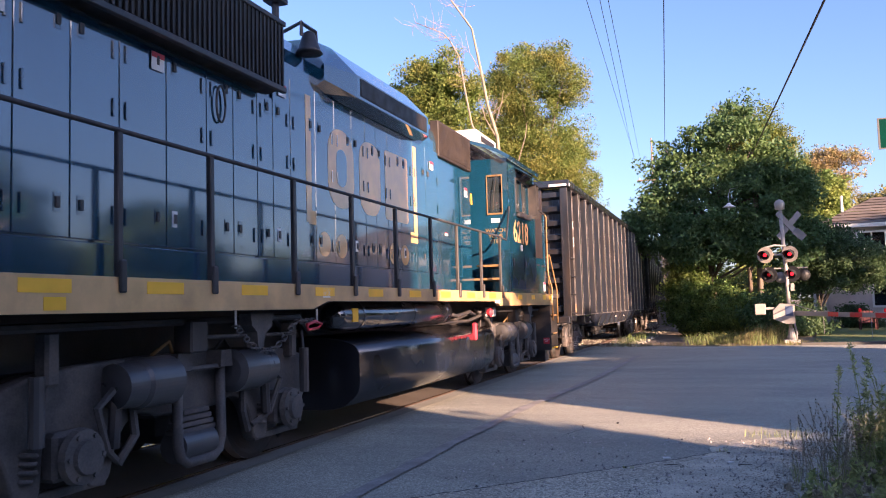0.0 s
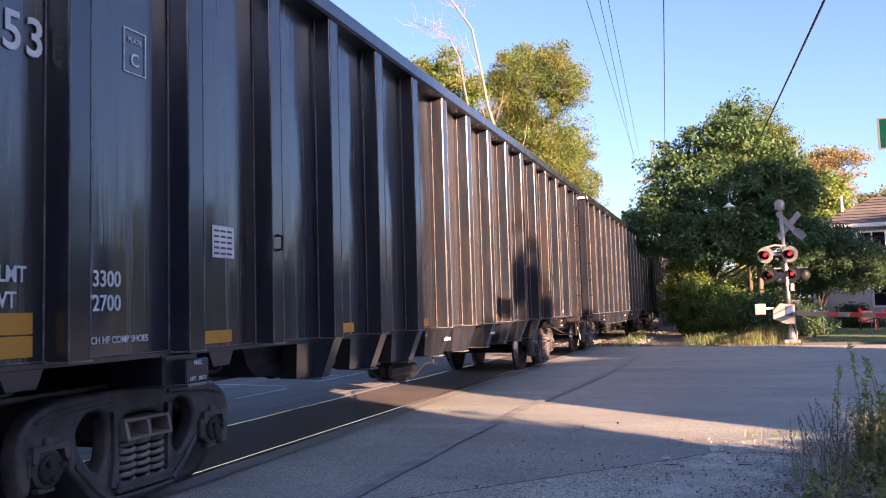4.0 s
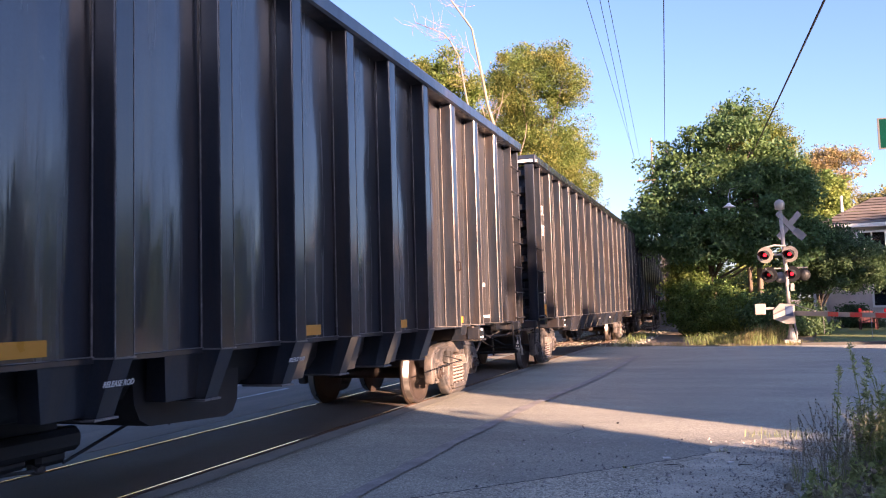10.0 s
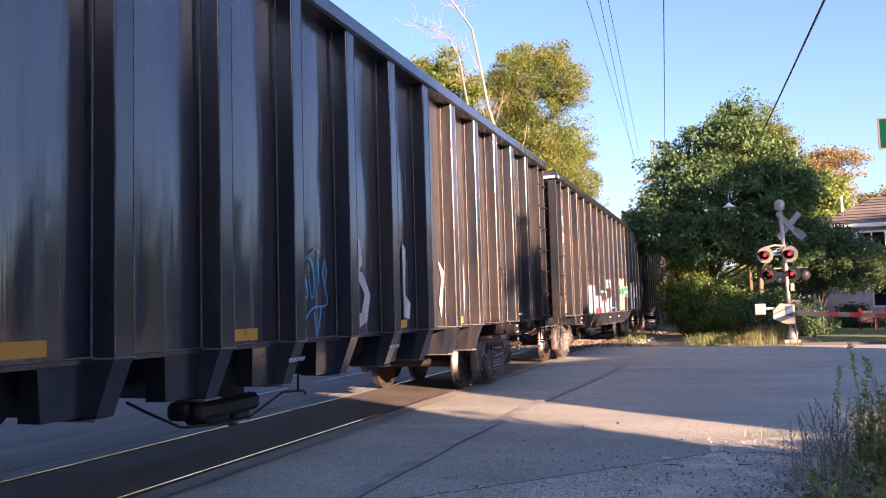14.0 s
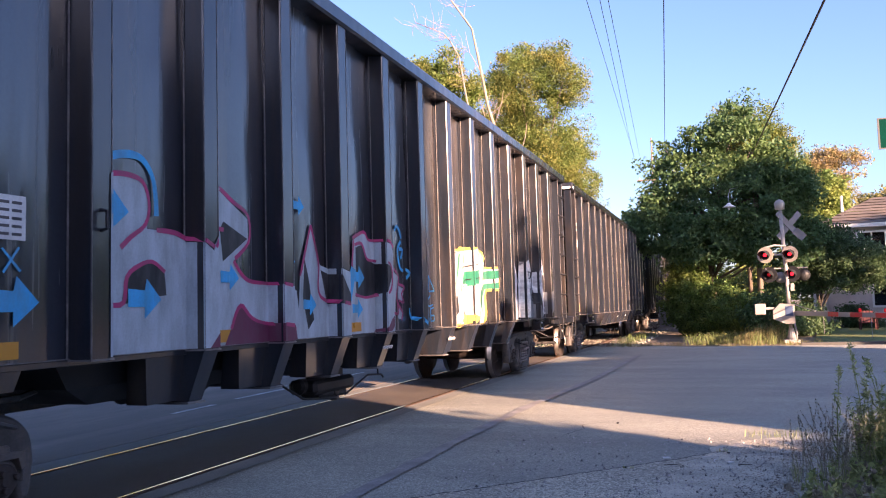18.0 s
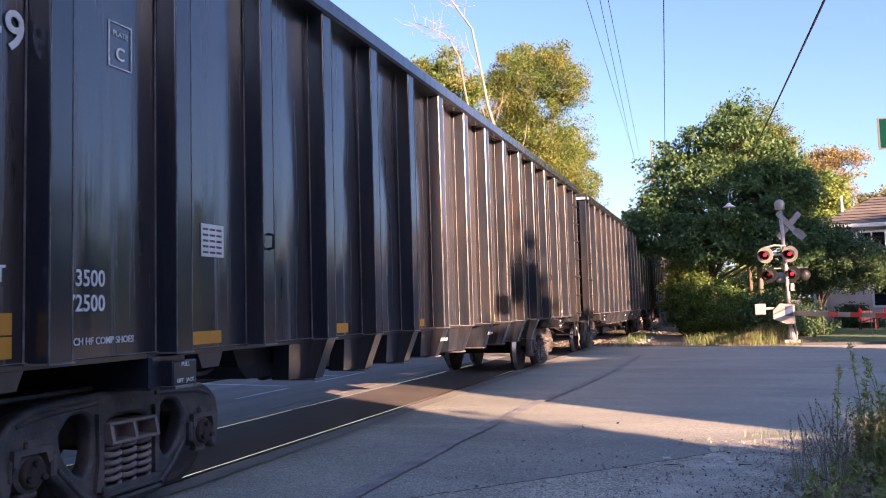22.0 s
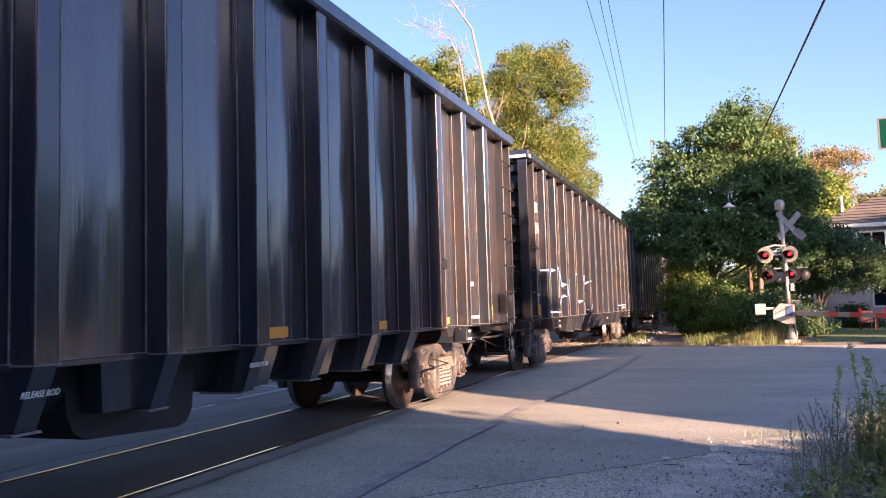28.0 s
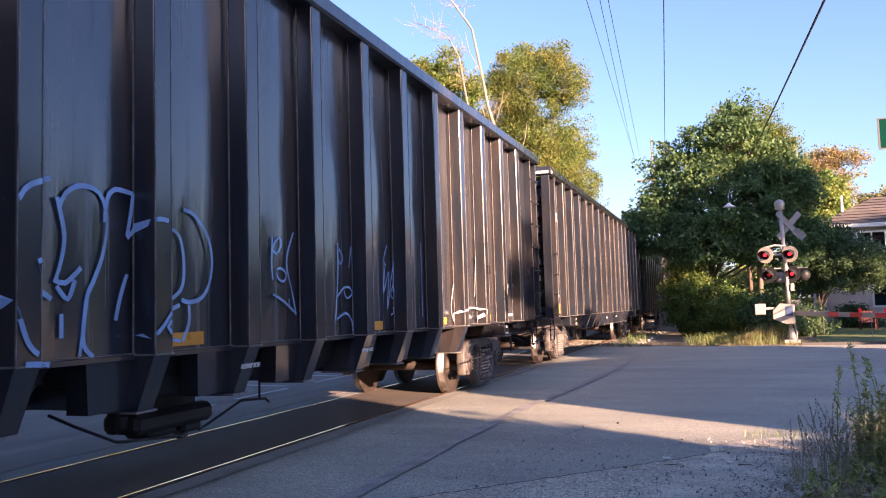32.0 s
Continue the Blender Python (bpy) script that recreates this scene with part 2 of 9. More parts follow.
def streaked(mat, low, high):
    """Rain streaks and fine upright scratches that dull the clear coat here and there."""
    nd, lk = mat.node_tree.nodes, mat.node_tree.links
    p = nd["Principled BSDF"]
    tc = nd.new("ShaderNodeTexCoord")
    total = None
    for size, weight in (((9, 9, 0.35), 0.6), ((38, 38, 0.9), 0.4)):
        mp = nd.new("ShaderNodeMapping")
        mp.inputs["Scale"].default_value = size
        lk.new(tc.outputs["Object"], mp.inputs[0])
        ns = nd.new("ShaderNodeTexNoise")
        ns.inputs["Scale"].default_value, ns.inputs["Detail"].default_value = 1.0, 3
        lk.new(mp.outputs[0], ns.inputs[0])
        ml = nd.new("ShaderNodeMath")
        ml.operation = "MULTIPLY"
        ml.inputs[1].default_value = weight
        lk.new(ns.outputs[0], ml.inputs[0])
        if total:
            ad = nd.new("ShaderNodeMath")
            lk.new(total, ad.inputs[0])
            lk.new(ml.outputs[0], ad.inputs[1])
            total = ad.outputs[0]
        else:
            total = ml.outputs[0]
    mr = nd.new("ShaderNodeMapRange")
    mr.inputs[1].default_value, mr.inputs[2].default_value, mr.inputs[3].default_value, mr.inputs[4].default_value = 0.40, 0.62, low, high
    lk.new(total, mr.inputs[0])
    lk.new(mr.outputs[0], p.inputs["Coat Roughness"])
    bp = nd.new("ShaderNodeBump")
    bp.inputs["Strength"].default_value, bp.inputs["Distance"].default_value = 0.35, 0.006
    lk.new(total, bp.inputs["Height"])
    lk.new(bp.outputs[0], p.inputs["Coat Normal"])


CAR_BLACK = material("black_car_paint", (0.022, 0.027, 0.038), 0.34, vary=0.25, scale=1.6, stretch=(3.2, 3.2, 0.3), grain=0.15, grain_scale=40, jitter=True, scuff=(0.10, 0.095, 0.09),
                     dirt=(0.098, 0.060, 0.028), dirt_amount=0.5, dirt_scale=0.9, bump=0.0004, coat=1.0, rough_vary=0.08)
CAR_RIB = material("black_rib_paint", (0.014, 0.018, 0.027), 0.38, vary=0.2, scale=2.5, stretch=(3, 3, 0.4), grain=0.15, grain_scale=50, jitter=True, scuff=(0.12, 0.115, 0.11),
                   dirt=(0.092, 0.058, 0.028), dirt_amount=0.36, dirt_scale=1.2, bump=0.0004, coat=0.8, rough_vary=0.1)
gloss(CAR_BLACK, 1.9, 0.10, 1.0, 0.3)
streaked(CAR_BLACK, 0.05, 0.30)
gloss(CAR_RIB, 1.75, 0.15, 1.0, 0.25)
WORN_EDGE = material("worn_bare_edge", (0.20, 0.185, 0.175), 0.45, vary=0.4, scale=6, grain=0.3, dirt=(0.03, 0.03, 0.034), dirt_amount=0.95, dirt_scale=3.5)
UNDER_BLACK = material("black_underside_paint", (0.012, 0.012, 0.014), 0.6, vary=0.3, scale=3, grain=0.2, dirt=(0.03, 0.027, 0.025), dirt_amount=0.4, dirt_scale=3)
UNDER = material("grimy_cast_steel", (0.068, 0.066, 0.068), 0.55, vary=0.45, scale=4, grain=0.3, grain_scale=50, dirt=(0.18, 0.135, 0.095),
                 dirt_amount=0.6, dirt_scale=4, bump=0.003)
WHEEL = material("rusty_wheel_plate", (0.045, 0.034, 0.029), 0.6, metal=0.2, vary=0.35, scale=5, grain=0.25, dirt=(0.05, 0.035, 0.03), dirt_scale=5, bump=0.002)
SPRING_STEEL = material("dusty_spring_steel", (0.24, 0.20, 0.18), 0.5, vary=0.3, scale=6, grain=0.2, dirt=(0.12, 0.10, 0.09), dirt_amount=0.5, dirt_scale=6)
PALE_STEEL = material("pale_worn_steel", (0.40, 0.39, 0.37), 0.5, vary=0.25, scale=8)
TREAD = material("worn_bright_steel", (0.34, 0.31, 0.28), 0.38, metal=1.0, vary=0.2, scale=6)
# gold base and tint put the warm low-sky reflection into the steel's colour
RAIL_TOP = material("polished_rail_head_gold_glint", (0.80, 0.60, 0.38), 0.17, metal=1.0, vary=0.15, scale=8, stretch=(1, 0.1, 1))
RAIL_TOP.node_tree.nodes["Principled BSDF"].inputs["Specular Tint"].default_value = (1.0, 0.82, 0.60, 1)
RAIL_SIDE = material("rusty_rail_web", (0.07, 0.045, 0.033), 0.8, vary=0.3, scale=6, grain=0.3, bump=0.002)
FADED = material("faded_grey_lettering", (0.40, 0.40, 0.40), 0.7, vary=0.3, scale=9, dirt=(0.06, 0.06, 0.06), dirt_amount=0.6, dirt_scale=9)
WHITE = material("white_marking_paint", (0.72, 0.72, 0.70), 0.6, vary=0.15, scale=6, grain=0.1)
ORANGE = material("yellow_reflective_tape", (0.62, 0.285, 0.03), 0.4, vary=0.15, scale=5, dirt=(0.2, 0.12, 0.05), dirt_amount=0.35, dirt_scale=5)


# ---- hopper cars ----
BODY = 19.64
PITCH = 1.165
RIB_Y = [1.53 + PITCH * i for i in range(15)]
PANEL_X, RIB_X, RIB_W, SLANT = 1.46, 1.62, 0.18, 0.02
FLANGE_Y = 0.56
SILL_Z, CHORD_Z, TOP_Z = 1.16, 4.42, 4.60
TRUCK_Y = (2.76, BODY - 2.76)
WHEEL_R = 0.457


def side_x(y):
    """How far out the ribbed side lies at y along the car."""
    for r in RIB_Y:
        if r - SLANT < y < r + RIB_W + SLANT:
            if y < r:
                return PANEL_X + (RIB_X - PANEL_X) * (y - r + SLANT) / SLANT
            if y > r + RIB_W:
                return PANEL_X + (RIB_X - PANEL_X) * (r + RIB_W + SLANT - y) / SLANT
            return RIB_X
    return PANEL_X


def panel_mesh(width, seed, bow=1.0):
    """One side sheet between two ribs, bulging a little outwards and dented; its corner is at y = 0, z = SILL_Z."""
    rng = random.Random(seed)
    m = M()
    ny, nz = 10, 20
    dents = [] if bow < 0.5 else [(rng.uniform(0, width), rng.uniform(SILL_Z, CHORD_Z), rng.uniform(0.14, 0.45), rng.uniform(-0.022, 0.003)) for _ in range(12)]
    vs = []
    for i in range(ny + 1):
        for j in range(nz + 1):
            y, z = width * i / ny, SILL_Z + (CHORD_Z - SILL_Z) * j / nz
            x = -0.034 * bow * (2 * i / ny - 1) ** 2
            for a, b, r, d in dents:
                x += d * math.exp(-((y - a) ** 2 + ((z - b) * 0.6) ** 2) / (r * r)) * math.sin(math.pi * i / ny)
            vs.append((x, y, z))
    fs = [(i * (nz + 1) + j, (i + 1) * (nz + 1) + j, (i + 1) * (nz + 1) + j + 1, i * (nz + 1) + j + 1) for i in range(ny) for j in range(nz)]
    m.add(vs, fs)
    me = mesh_of("side_panel", m)
    me.materials.append(CAR_BLACK)
    for p in me.polygons:
        p.use_smooth = True
    return me


def wheelset_mesh(r, half=0.70):
    m = M()
    prof = [(0.0, r - 0.075), (0.012, r - 0.02), (0.02, r + 0.026), (0.045, r + 0.026), (0.06, r), (0.15, r - 0.006), (0.155, r - 0.05), (0.125, r - 0.09),
            (0.10, 0.26), (0.085, 0.17), (0.13, 0.14), (0.16, 0.10), (0.16, 0.02)]
    for s in (-1, 1):
        m.lathe([(s * (half - 0.02 + a), b) for a, b in prof], axis="x", n=36)
        m.lathe([(s * 0.95, 0.085), (s * 1.10, 0.098), (s * 1.165, 0.098), (s * 1.18, 0.085), (s * 1.18, 0.045), (s * 1.195, 0.04), (s * 1.195, 0.01)], axis="x", n=20)
        for k in range(3):
            a = 2 * math.pi * k / 3
            c = Vector((s * 1.17, 0.062 * math.cos(a), 0.062 * math.sin(a)))
            m.cyl(c, c + Vector((s * 0.045, 0, 0)), 0.02, 6)
    m.cyl((-0.95, 0, 0), (0.95, 0, 0), 0.08, 16)
    me = mesh_of("wheelset", m)
    me.materials.append(WHEEL)
    me.materials.append(TREAD)
    for p in me.polygons:
        c = p.center
        rad = math.hypot(c.y, c.z)
        p.material_index = 1 if r - 0.02 < rad < r + 0.004 and abs(p.normal.x) < 0.6 else 0
        p.use_smooth = abs(p.normal.x) < 0.9
    return me


def truck_parts(car, yc, meshes):
    """A three-piece freight truck under the car: side frames, bolster, springs and bearing adapters."""
    for s in (-1, 1):
        fr = part("truck_side_frame", meshes["frame"], UNDER, car, at=(0, yc, 0))
        if s < 0:
            fr.scale = (-1, 1, 1)
        for k in range(3):
            part("coil_spring", meshes["spring"], SPRING_STEEL, fr, at=(1.115, -0.158 + 0.158 * k, 0.30))
        part("spring_cap", meshes["cap"], SPRING_STEEL, fr)
        part("spring_seat", meshes["seat"], UNDER, fr)
        for e in (-1, 1):
            part("bearing_adapter", meshes["adapter"], UNDER, fr, at=(0, 0.889 * e, 0))
    part("truck_bolster", meshes["bolster"], UNDER, car, at=(0, yc, 0))


def rounded(poly, times=2):
    """The outline with its corners cut twice."""
    for _ in range(times):
        q = []
        for a, b in zip(poly, poly[1:] + poly[:1]):
            q += [(a[0] * 0.8 + b[0] * 0.2, a[1] * 0.8 + b[1] * 0.2), (a[0] * 0.2 + b[0] * 0.8, a[1] * 0.2 + b[1] * 0.8)]
        poly = q
    return poly


def plate_mesh(name, outer, holes, x, thick, bevel, times=2):
    """A thick plate in the car's side plane with holes through it and rounded edges."""
    cu = bpy.data.curves.new(name, "CURVE")
    cu.dimensions, cu.fill_mode, cu.extrude, cu.bevel_depth, cu.bevel_resolution = "2D", "BOTH", thick, bevel, 1
    for poly in [outer] + holes:
        pts = rounded(poly, times)
        sp = cu.splines.new("POLY")
        sp.points.add(len(pts) - 1)
        for p, (a, b) in zip(sp.points, pts):
            p.co = (a, b, 0, 1)
        sp.use_cyclic_u = True
    tmp = bpy.data.objects.new(name, cu)
    scene.collection.objects.link(tmp)
    me = bpy.data.meshes.new_from_object(tmp.evaluated_get(bpy.context.evaluated_depsgraph_get()))
    bpy.data.objects.remove(tmp)
    me.transform(side_pose(x, 0, 0))
    me.materials.clear()
    return me


def truck_meshes():
    out = {}
    # side frame: one casting with two pear-shaped windows, the spring opening and pedestal jaws over the bearings
    half = [(0.0, 0.10), (0.30, 0.10), (0.42, 0.14), (0.60, 0.33), (0.68, 0.40), (0.72, 0.45), (0.725, 0.59), (0.75, 0.615), (1.01, 0.615), (1.03, 0.59), (1.04, 0.38), (1.055, 0.33), (1.085, 0.33), (1.105, 0.42), (1.12, 0.56), (1.09, 0.70), (1.0, 0.79), (0.82, 0.845), (0.40, 0.87), (0.0, 0.87)]
    win = [(0.40, 0.31), (0.325, 0.45), (0.33, 0.72), (0.42, 0.80), (0.57, 0.785), (0.675, 0.66), (0.645, 0.49), (0.50, 0.33)]
    gap = [(-0.27, 0.20), (0.27, 0.20), (0.275, 0.74), (-0.275, 0.74)]
    out["frame"] = plate_mesh("truck_side_frame", half + [(-y, z) for y, z in half[-2:0:-1]], [win, [(-y, z) for y, z in win], gap], 1.06, 0.045, 0.028)
    m = M()
    for s in (-1, 1):
        # column guides, the raised rim along the diagonal and the jaw of the pedestal
        m.prism([(s * 0.27, 0.75), (s * 0.325, 0.75), (s * 0.315, 0.42), (s * 0.345, 0.22), (s * 0.27, 0.20)], "x", 1.08, 1.165)
        m.tube([(1.13, s * 0.36, 0.155), (1.135, s * 0.50, 0.27), (1.13, s * 0.66, 0.43)], [0.03, 0.022, 0.018], 7)
        m.box(1.10, 1.17, min(s * 0.69, s * 0.74), max(s * 0.69, s * 0.74), 0.40, 0.56, 0.012)
        m.box(1.09, 1.15, min(s * 1.03, s * 1.055), max(s * 1.03, s * 1.055), 0.42, 0.56, 0.01)
        m.tube([(1.135, s * 0.30, 0.835), (1.14, s * 0.80, 0.81), (1.13, s * 1.0, 0.755)], [0.022, 0.024, 0.016], 7)
    m.box(0.94, 1.20, -0.30, 0.30, 0.165, 0.215, 0.015)
    m.box(1.16, 1.20, -0.30, 0.30, 0.20, 0.245, 0.01)
    m.tube([(1.135, -0.34, 0.13), (1.14, 0, 0.125), (1.135, 0.34, 0.13)], 0.026, 7)
    out["seat"] = mesh_of("spring_seat", m)
    m = M()
    pts, n = [], 66
    for i in range(n + 1):
        a = 2 * math.pi * 5.5 * i / n
        pts.append((0.064 * math.cos(a), 0.064 * math.sin(a), -0.065 + 0.30 * i / n))
    m.tube(pts, 0.0195, 7)
    out["spring"] = mesh_of("coil_spring", m)
    for p in out["spring"].polygons:
        p.use_smooth = True
    m = M()
    # bolster end: a proud two-pocket casting resting on the springs, with the friction wedges beside it
    m.box(0.94, 1.23, -0.25, 0.25, 0.525, 0.552, 0.008)
    m.box(0.94, 1.20, -0.25, 0.25, 0.655, 0.68, 0.008)
    for y in (-0.235, 0.0, 0.235):
        m.prism([(1.0, 0.54), (1.225, 0.54), (1.195, 0.67), (1.0, 0.67)], "y", y - 0.015, y + 0.015)
    m.box(1.02, 1.06, -0.25, 0.25, 0.54, 0.67)
    for s in (-1, 1):
        m.prism([(s * 0.262, 0.50), (s * 0.262, 0.72), (s * 0.245, 0.72), (s * 0.20, 0.50)], "x", 1.0, 1.10)
    out["cap"] = mesh_of("spring_cap", m)
    m = M()
    m.prism([(-0.15, 0.615), (0.15, 0.615), (0.155, 0.52), (0.125, 0.50), (0.10, 0.575), (-0.10, 0.575), (-0.125, 0.50), (-0.155, 0.52)], "x", 0.97, 1.17)
    m.lathe([(0.97, 0.12), (1.10, 0.128), (1.13, 0.128), (1.145, 0.11), (1.145, 0.06)], at=(0, 0, WHEEL_R), axis="x", n=22)
    m.box(1.10, 1.16, -0.05, 0.05, 0.60, 0.66, 0.012)
    m.box(1.06, 1.13, -0.07, 0.07, 0.30, 0.335, 0.01)
    out["adapter"] = mesh_of("bearing_adapter", m)
    m = M()
    m.box(-1.0, 1.0, -0.21, 0.21, 0.48, 0.74, 0.03)
    m.box(-0.25, 0.25, -0.25, 0.25, 0.74, 0.86, 0.02)
    for e in (-1, 1):
        m.box(-0.85, 0.85, e * 0.42 - 0.04, e * 0.42 + 0.04, 0.36, 0.44)
        m.prism([(e * 0.40, 0.30), (e * 0.46, 0.30), (e * 0.45, 0.62), (e * 0.41, 0.62)], "x", 0.70, 0.80)
    out["bolster"] = mesh_of("truck_bolster", m)
    return out


def ladder(car, y0, y1, rungs, x):
    """Single rungs bolted between the corner post and the flange of the car's side."""
    for z in rungs:
        rung = part("ladder_rung", M().cyl((x, y0, z), (x, y1, z), 0.011, 6), UNDER_BLACK, car)
        for y in (y0, y1):
            part("rung_bolt", M().cyl((x - 0.02, y, z), (x + 0.02, y, z), 0.02, 6), UNDER_BLACK, rung)


def build_hopper():
    car = thing("hopper_car", "black ribbed steel coal hopper car rolling on the rails", "railcar", "hopper cars of the train")
    widths = {}
    # side sheets, ribs and the posts under the sill
    edges = [(0.05, RIB_Y[0])] + [(RIB_Y[i] + RIB_W, RIB_Y[i + 1]) for i in range(14)] + [(RIB_Y[14] + RIB_W, BODY - 0.05)]
    k = 0
    for a, b in edges:
        flat = a < 3.3 or a > BODY - 3.5
        key = (round(b - a, 3), -1 if flat else k % 3)
        k += 1
        if key not in widths:
            widths[key] = panel_mesh(b - a, 11 + k, 0.35 if flat else 1.0)
        part("side_panel", widths[key], None, car, at=(PANEL_X, a, 0))
    rib = M()
    prof = [(PANEL_X - 0.06, -SLANT), (PANEL_X, -SLANT), (RIB_X - 0.012, -0.003), (RIB_X - 0.003, 0.003), (RIB_X, 0.012), (RIB_X, RIB_W - 0.012), (RIB_X - 0.003, RIB_W - 0.003), (RIB_X - 0.012, RIB_W + 0.003), (PANEL_X, RIB_W + SLANT), (PANEL_X - 0.06, RIB_W + SLANT)]
    rib.loft([[(x, y, SILL_Z) for x, y in prof], [(x, y, CHORD_Z) for x, y in prof]])
    rib_me = mesh_of("side_rib", rib)
    # under the sill: each rib runs on as a tapered post, with a slanted sheet on its side towards the car's end
    post = M()
    post.loft([[(0.20, -0.02, SILL_Z), (PANEL_X, -0.02, SILL_Z), (RIB_X - 0.006, 0.0, SILL_Z), (RIB_X - 0.006, RIB_W, SILL_Z), (PANEL_X, RIB_W + 0.02, SILL_Z), (0.20, RIB_W + 0.02, SILL_Z)],
               [(0.20, 0.0, 0.77), (1.36, -0.01, 0.77), (1.46, 0.01, 0.77), (1.46, RIB_W - 0.01, 0.77), (1.36, RIB_W + 0.01, 0.77), (0.20, RIB_W, 0.77)]])
    flange = M().box(1.05, 1.478, -0.02, RIB_W + 0.02, 0.752, 0.768, 0.003)
    flange_me = mesh_of("post_flange", flange)
    lip_me = mesh_of("rib_lip", M().prism([(PANEL_X, -0.035), (RIB_X + 0.010, -0.012), (RIB_X + 0.010, RIB_W + 0.012), (PANEL_X, RIB_W + 0.035)], "z", SILL_Z - 0.009, SILL_Z + 0.003))
    post_me = mesh_of("hopper_post", post)
    bay = lambda a, b, c, d: mesh_of("hopper_side_sheet", M().loft([[(1.30, a, SILL_Z), (1.45, a, SILL_Z), (1.45, b, SILL_Z), (1.30, b, SILL_Z)], [(1.20, c, 0.785), (1.38, c, 0.785), (1.38, d, 0.785), (1.20, d, 0.785)]]))
    bay_near, bay_far = bay(-0.46, 0.02, -0.36, 0.02), bay(RIB_W - 0.02, RIB_W + 0.46, RIB_W - 0.02, RIB_W + 0.36)
    edge = M()
    for ya, yb, xa in ((-0.001, 0.006, RIB_X + 0.001), (RIB_W - 0.006, RIB_W + 0.001, RIB_X + 0.001)):
        edge.box(xa - 0.006, xa + 0.002, ya, yb, SILL_Z, CHORD_Z)
    edge.box(PANEL_X - 0.004, PANEL_X + 0.004, -0.034, -0.024, SILL_Z, CHORD_Z)
    edge_me = mesh_of("rib_edge", edge)
    for i, y in enumerate(RIB_Y):
        part("side_rib", rib_me, CAR_RIB, car, at=(0, y, 0))
        if 4.5 < y < BODY - 4.9:
            po = part("hopper_post", post_me, CAR_RIB, car, at=(0, y, 0))
            part("post_flange", flange_me, WORN_EDGE, po)
            part("hopper_side_sheet", bay_near if y < BODY / 2 else bay_far, CAR_RIB, car, at=(0, y, 0))
        part("rib_lip", lip_me, WORN_EDGE, car, at=(0, y, 0))
        part("rib_edge", edge_me, WORN_EDGE, car, "thin worn pale edge of the rib", at=(0, y, 0))
    # far side, one sheet with its ribs
    far = M().box(-PANEL_X, -PANEL_X + 0.03, 0.1, BODY - 0.1, SILL_Z, CHORD_Z)
    for y in RIB_Y:
        far.box(-RIB_X, -PANEL_X, y, y + RIB_W, SILL_Z, CHORD_Z)
    part("far_side_sheet", far, CAR_RIB, car)
    # top chord, side sill
    for s in (-1, 1):
        part("top_chord", M().box(min(s * 1.38, s * 1.66), max(s * 1.38, s * 1.66), 0.0, BODY, CHORD_Z, TOP_Z, 0.025), CAR_RIB, car)
        part("side_sill", M().box(min(s * 1.36, s * 1.468), max(s * 1.36, s * 1.468), 0.0, BODY, SILL_Z - 0.035, SILL_Z + 0.004, 0.004), CAR_RIB, car)
    part("sill_edge", M().box(1.44, 1.474, 0.5, BODY - 0.5, SILL_Z + 0.0045, SILL_Z + 0.011, 0.002), WORN_EDGE, car, "worn pale lower edge of the side")
    # hopper slope sheets under the body and the centre sill
    for y0, y1 in ((3.9, 6.9), (7.1, 9.75), (9.9, 12.5), (12.7, 15.7)):
        c = (y0 + y1) / 2
        sl = M().loft([[(-1.25, y0, 1.2), (1.25, y0, 1.2), (1.25, y1, 1.2), (-1.25, y1, 1.2)], [(-1.2, y0 + 0.2, 0.95), (1.2, y0 + 0.2, 0.95), (1.2, y1 - 0.2, 0.95), (-1.2, y1 - 0.2, 0.95)], [(-1.1, y0 + 0.5, 0.82), (1.1, y0 + 0.5, 0.82), (1.1, y1 - 0.5, 0.82), (-1.1, y1 - 0.5, 0.82)]])
        part("hopper_bay", sl, UNDER_BLACK, car)
        part("discharge_gate", M().lathe([(c - 0.55, 0.06), (c - 0.5, 0.10), (c + 0.5, 0.10), (c + 0.55, 0.06)], at=(0.95, 0, 0.86), axis="y", n=14), UNDER_BLACK, car)
    part("centre_sill", M().box(-0.18, 0.18, -0.25, BODY + 0.25, 0.72, 1.1, 0.02), UNDER, car)
    part("floor_sheet", M().box(-1.4, 1.4, 0.25, BODY - 0.25, 1.18, 1.24), UNDER_BLACK, car)
    part("body_bolster", M().box(-1.5, 1.5, TRUCK_Y[0] - 0.2, TRUCK_Y[0] + 0.2, 0.9, 1.15, 0.02), CAR_RIB, car)
    part("body_bolster", M().box(-1.5, 1.5, TRUCK_Y[1] - 0.2, TRUCK_Y[1] + 0.2, 0.9, 1.15, 0.02), CAR_RIB, car)
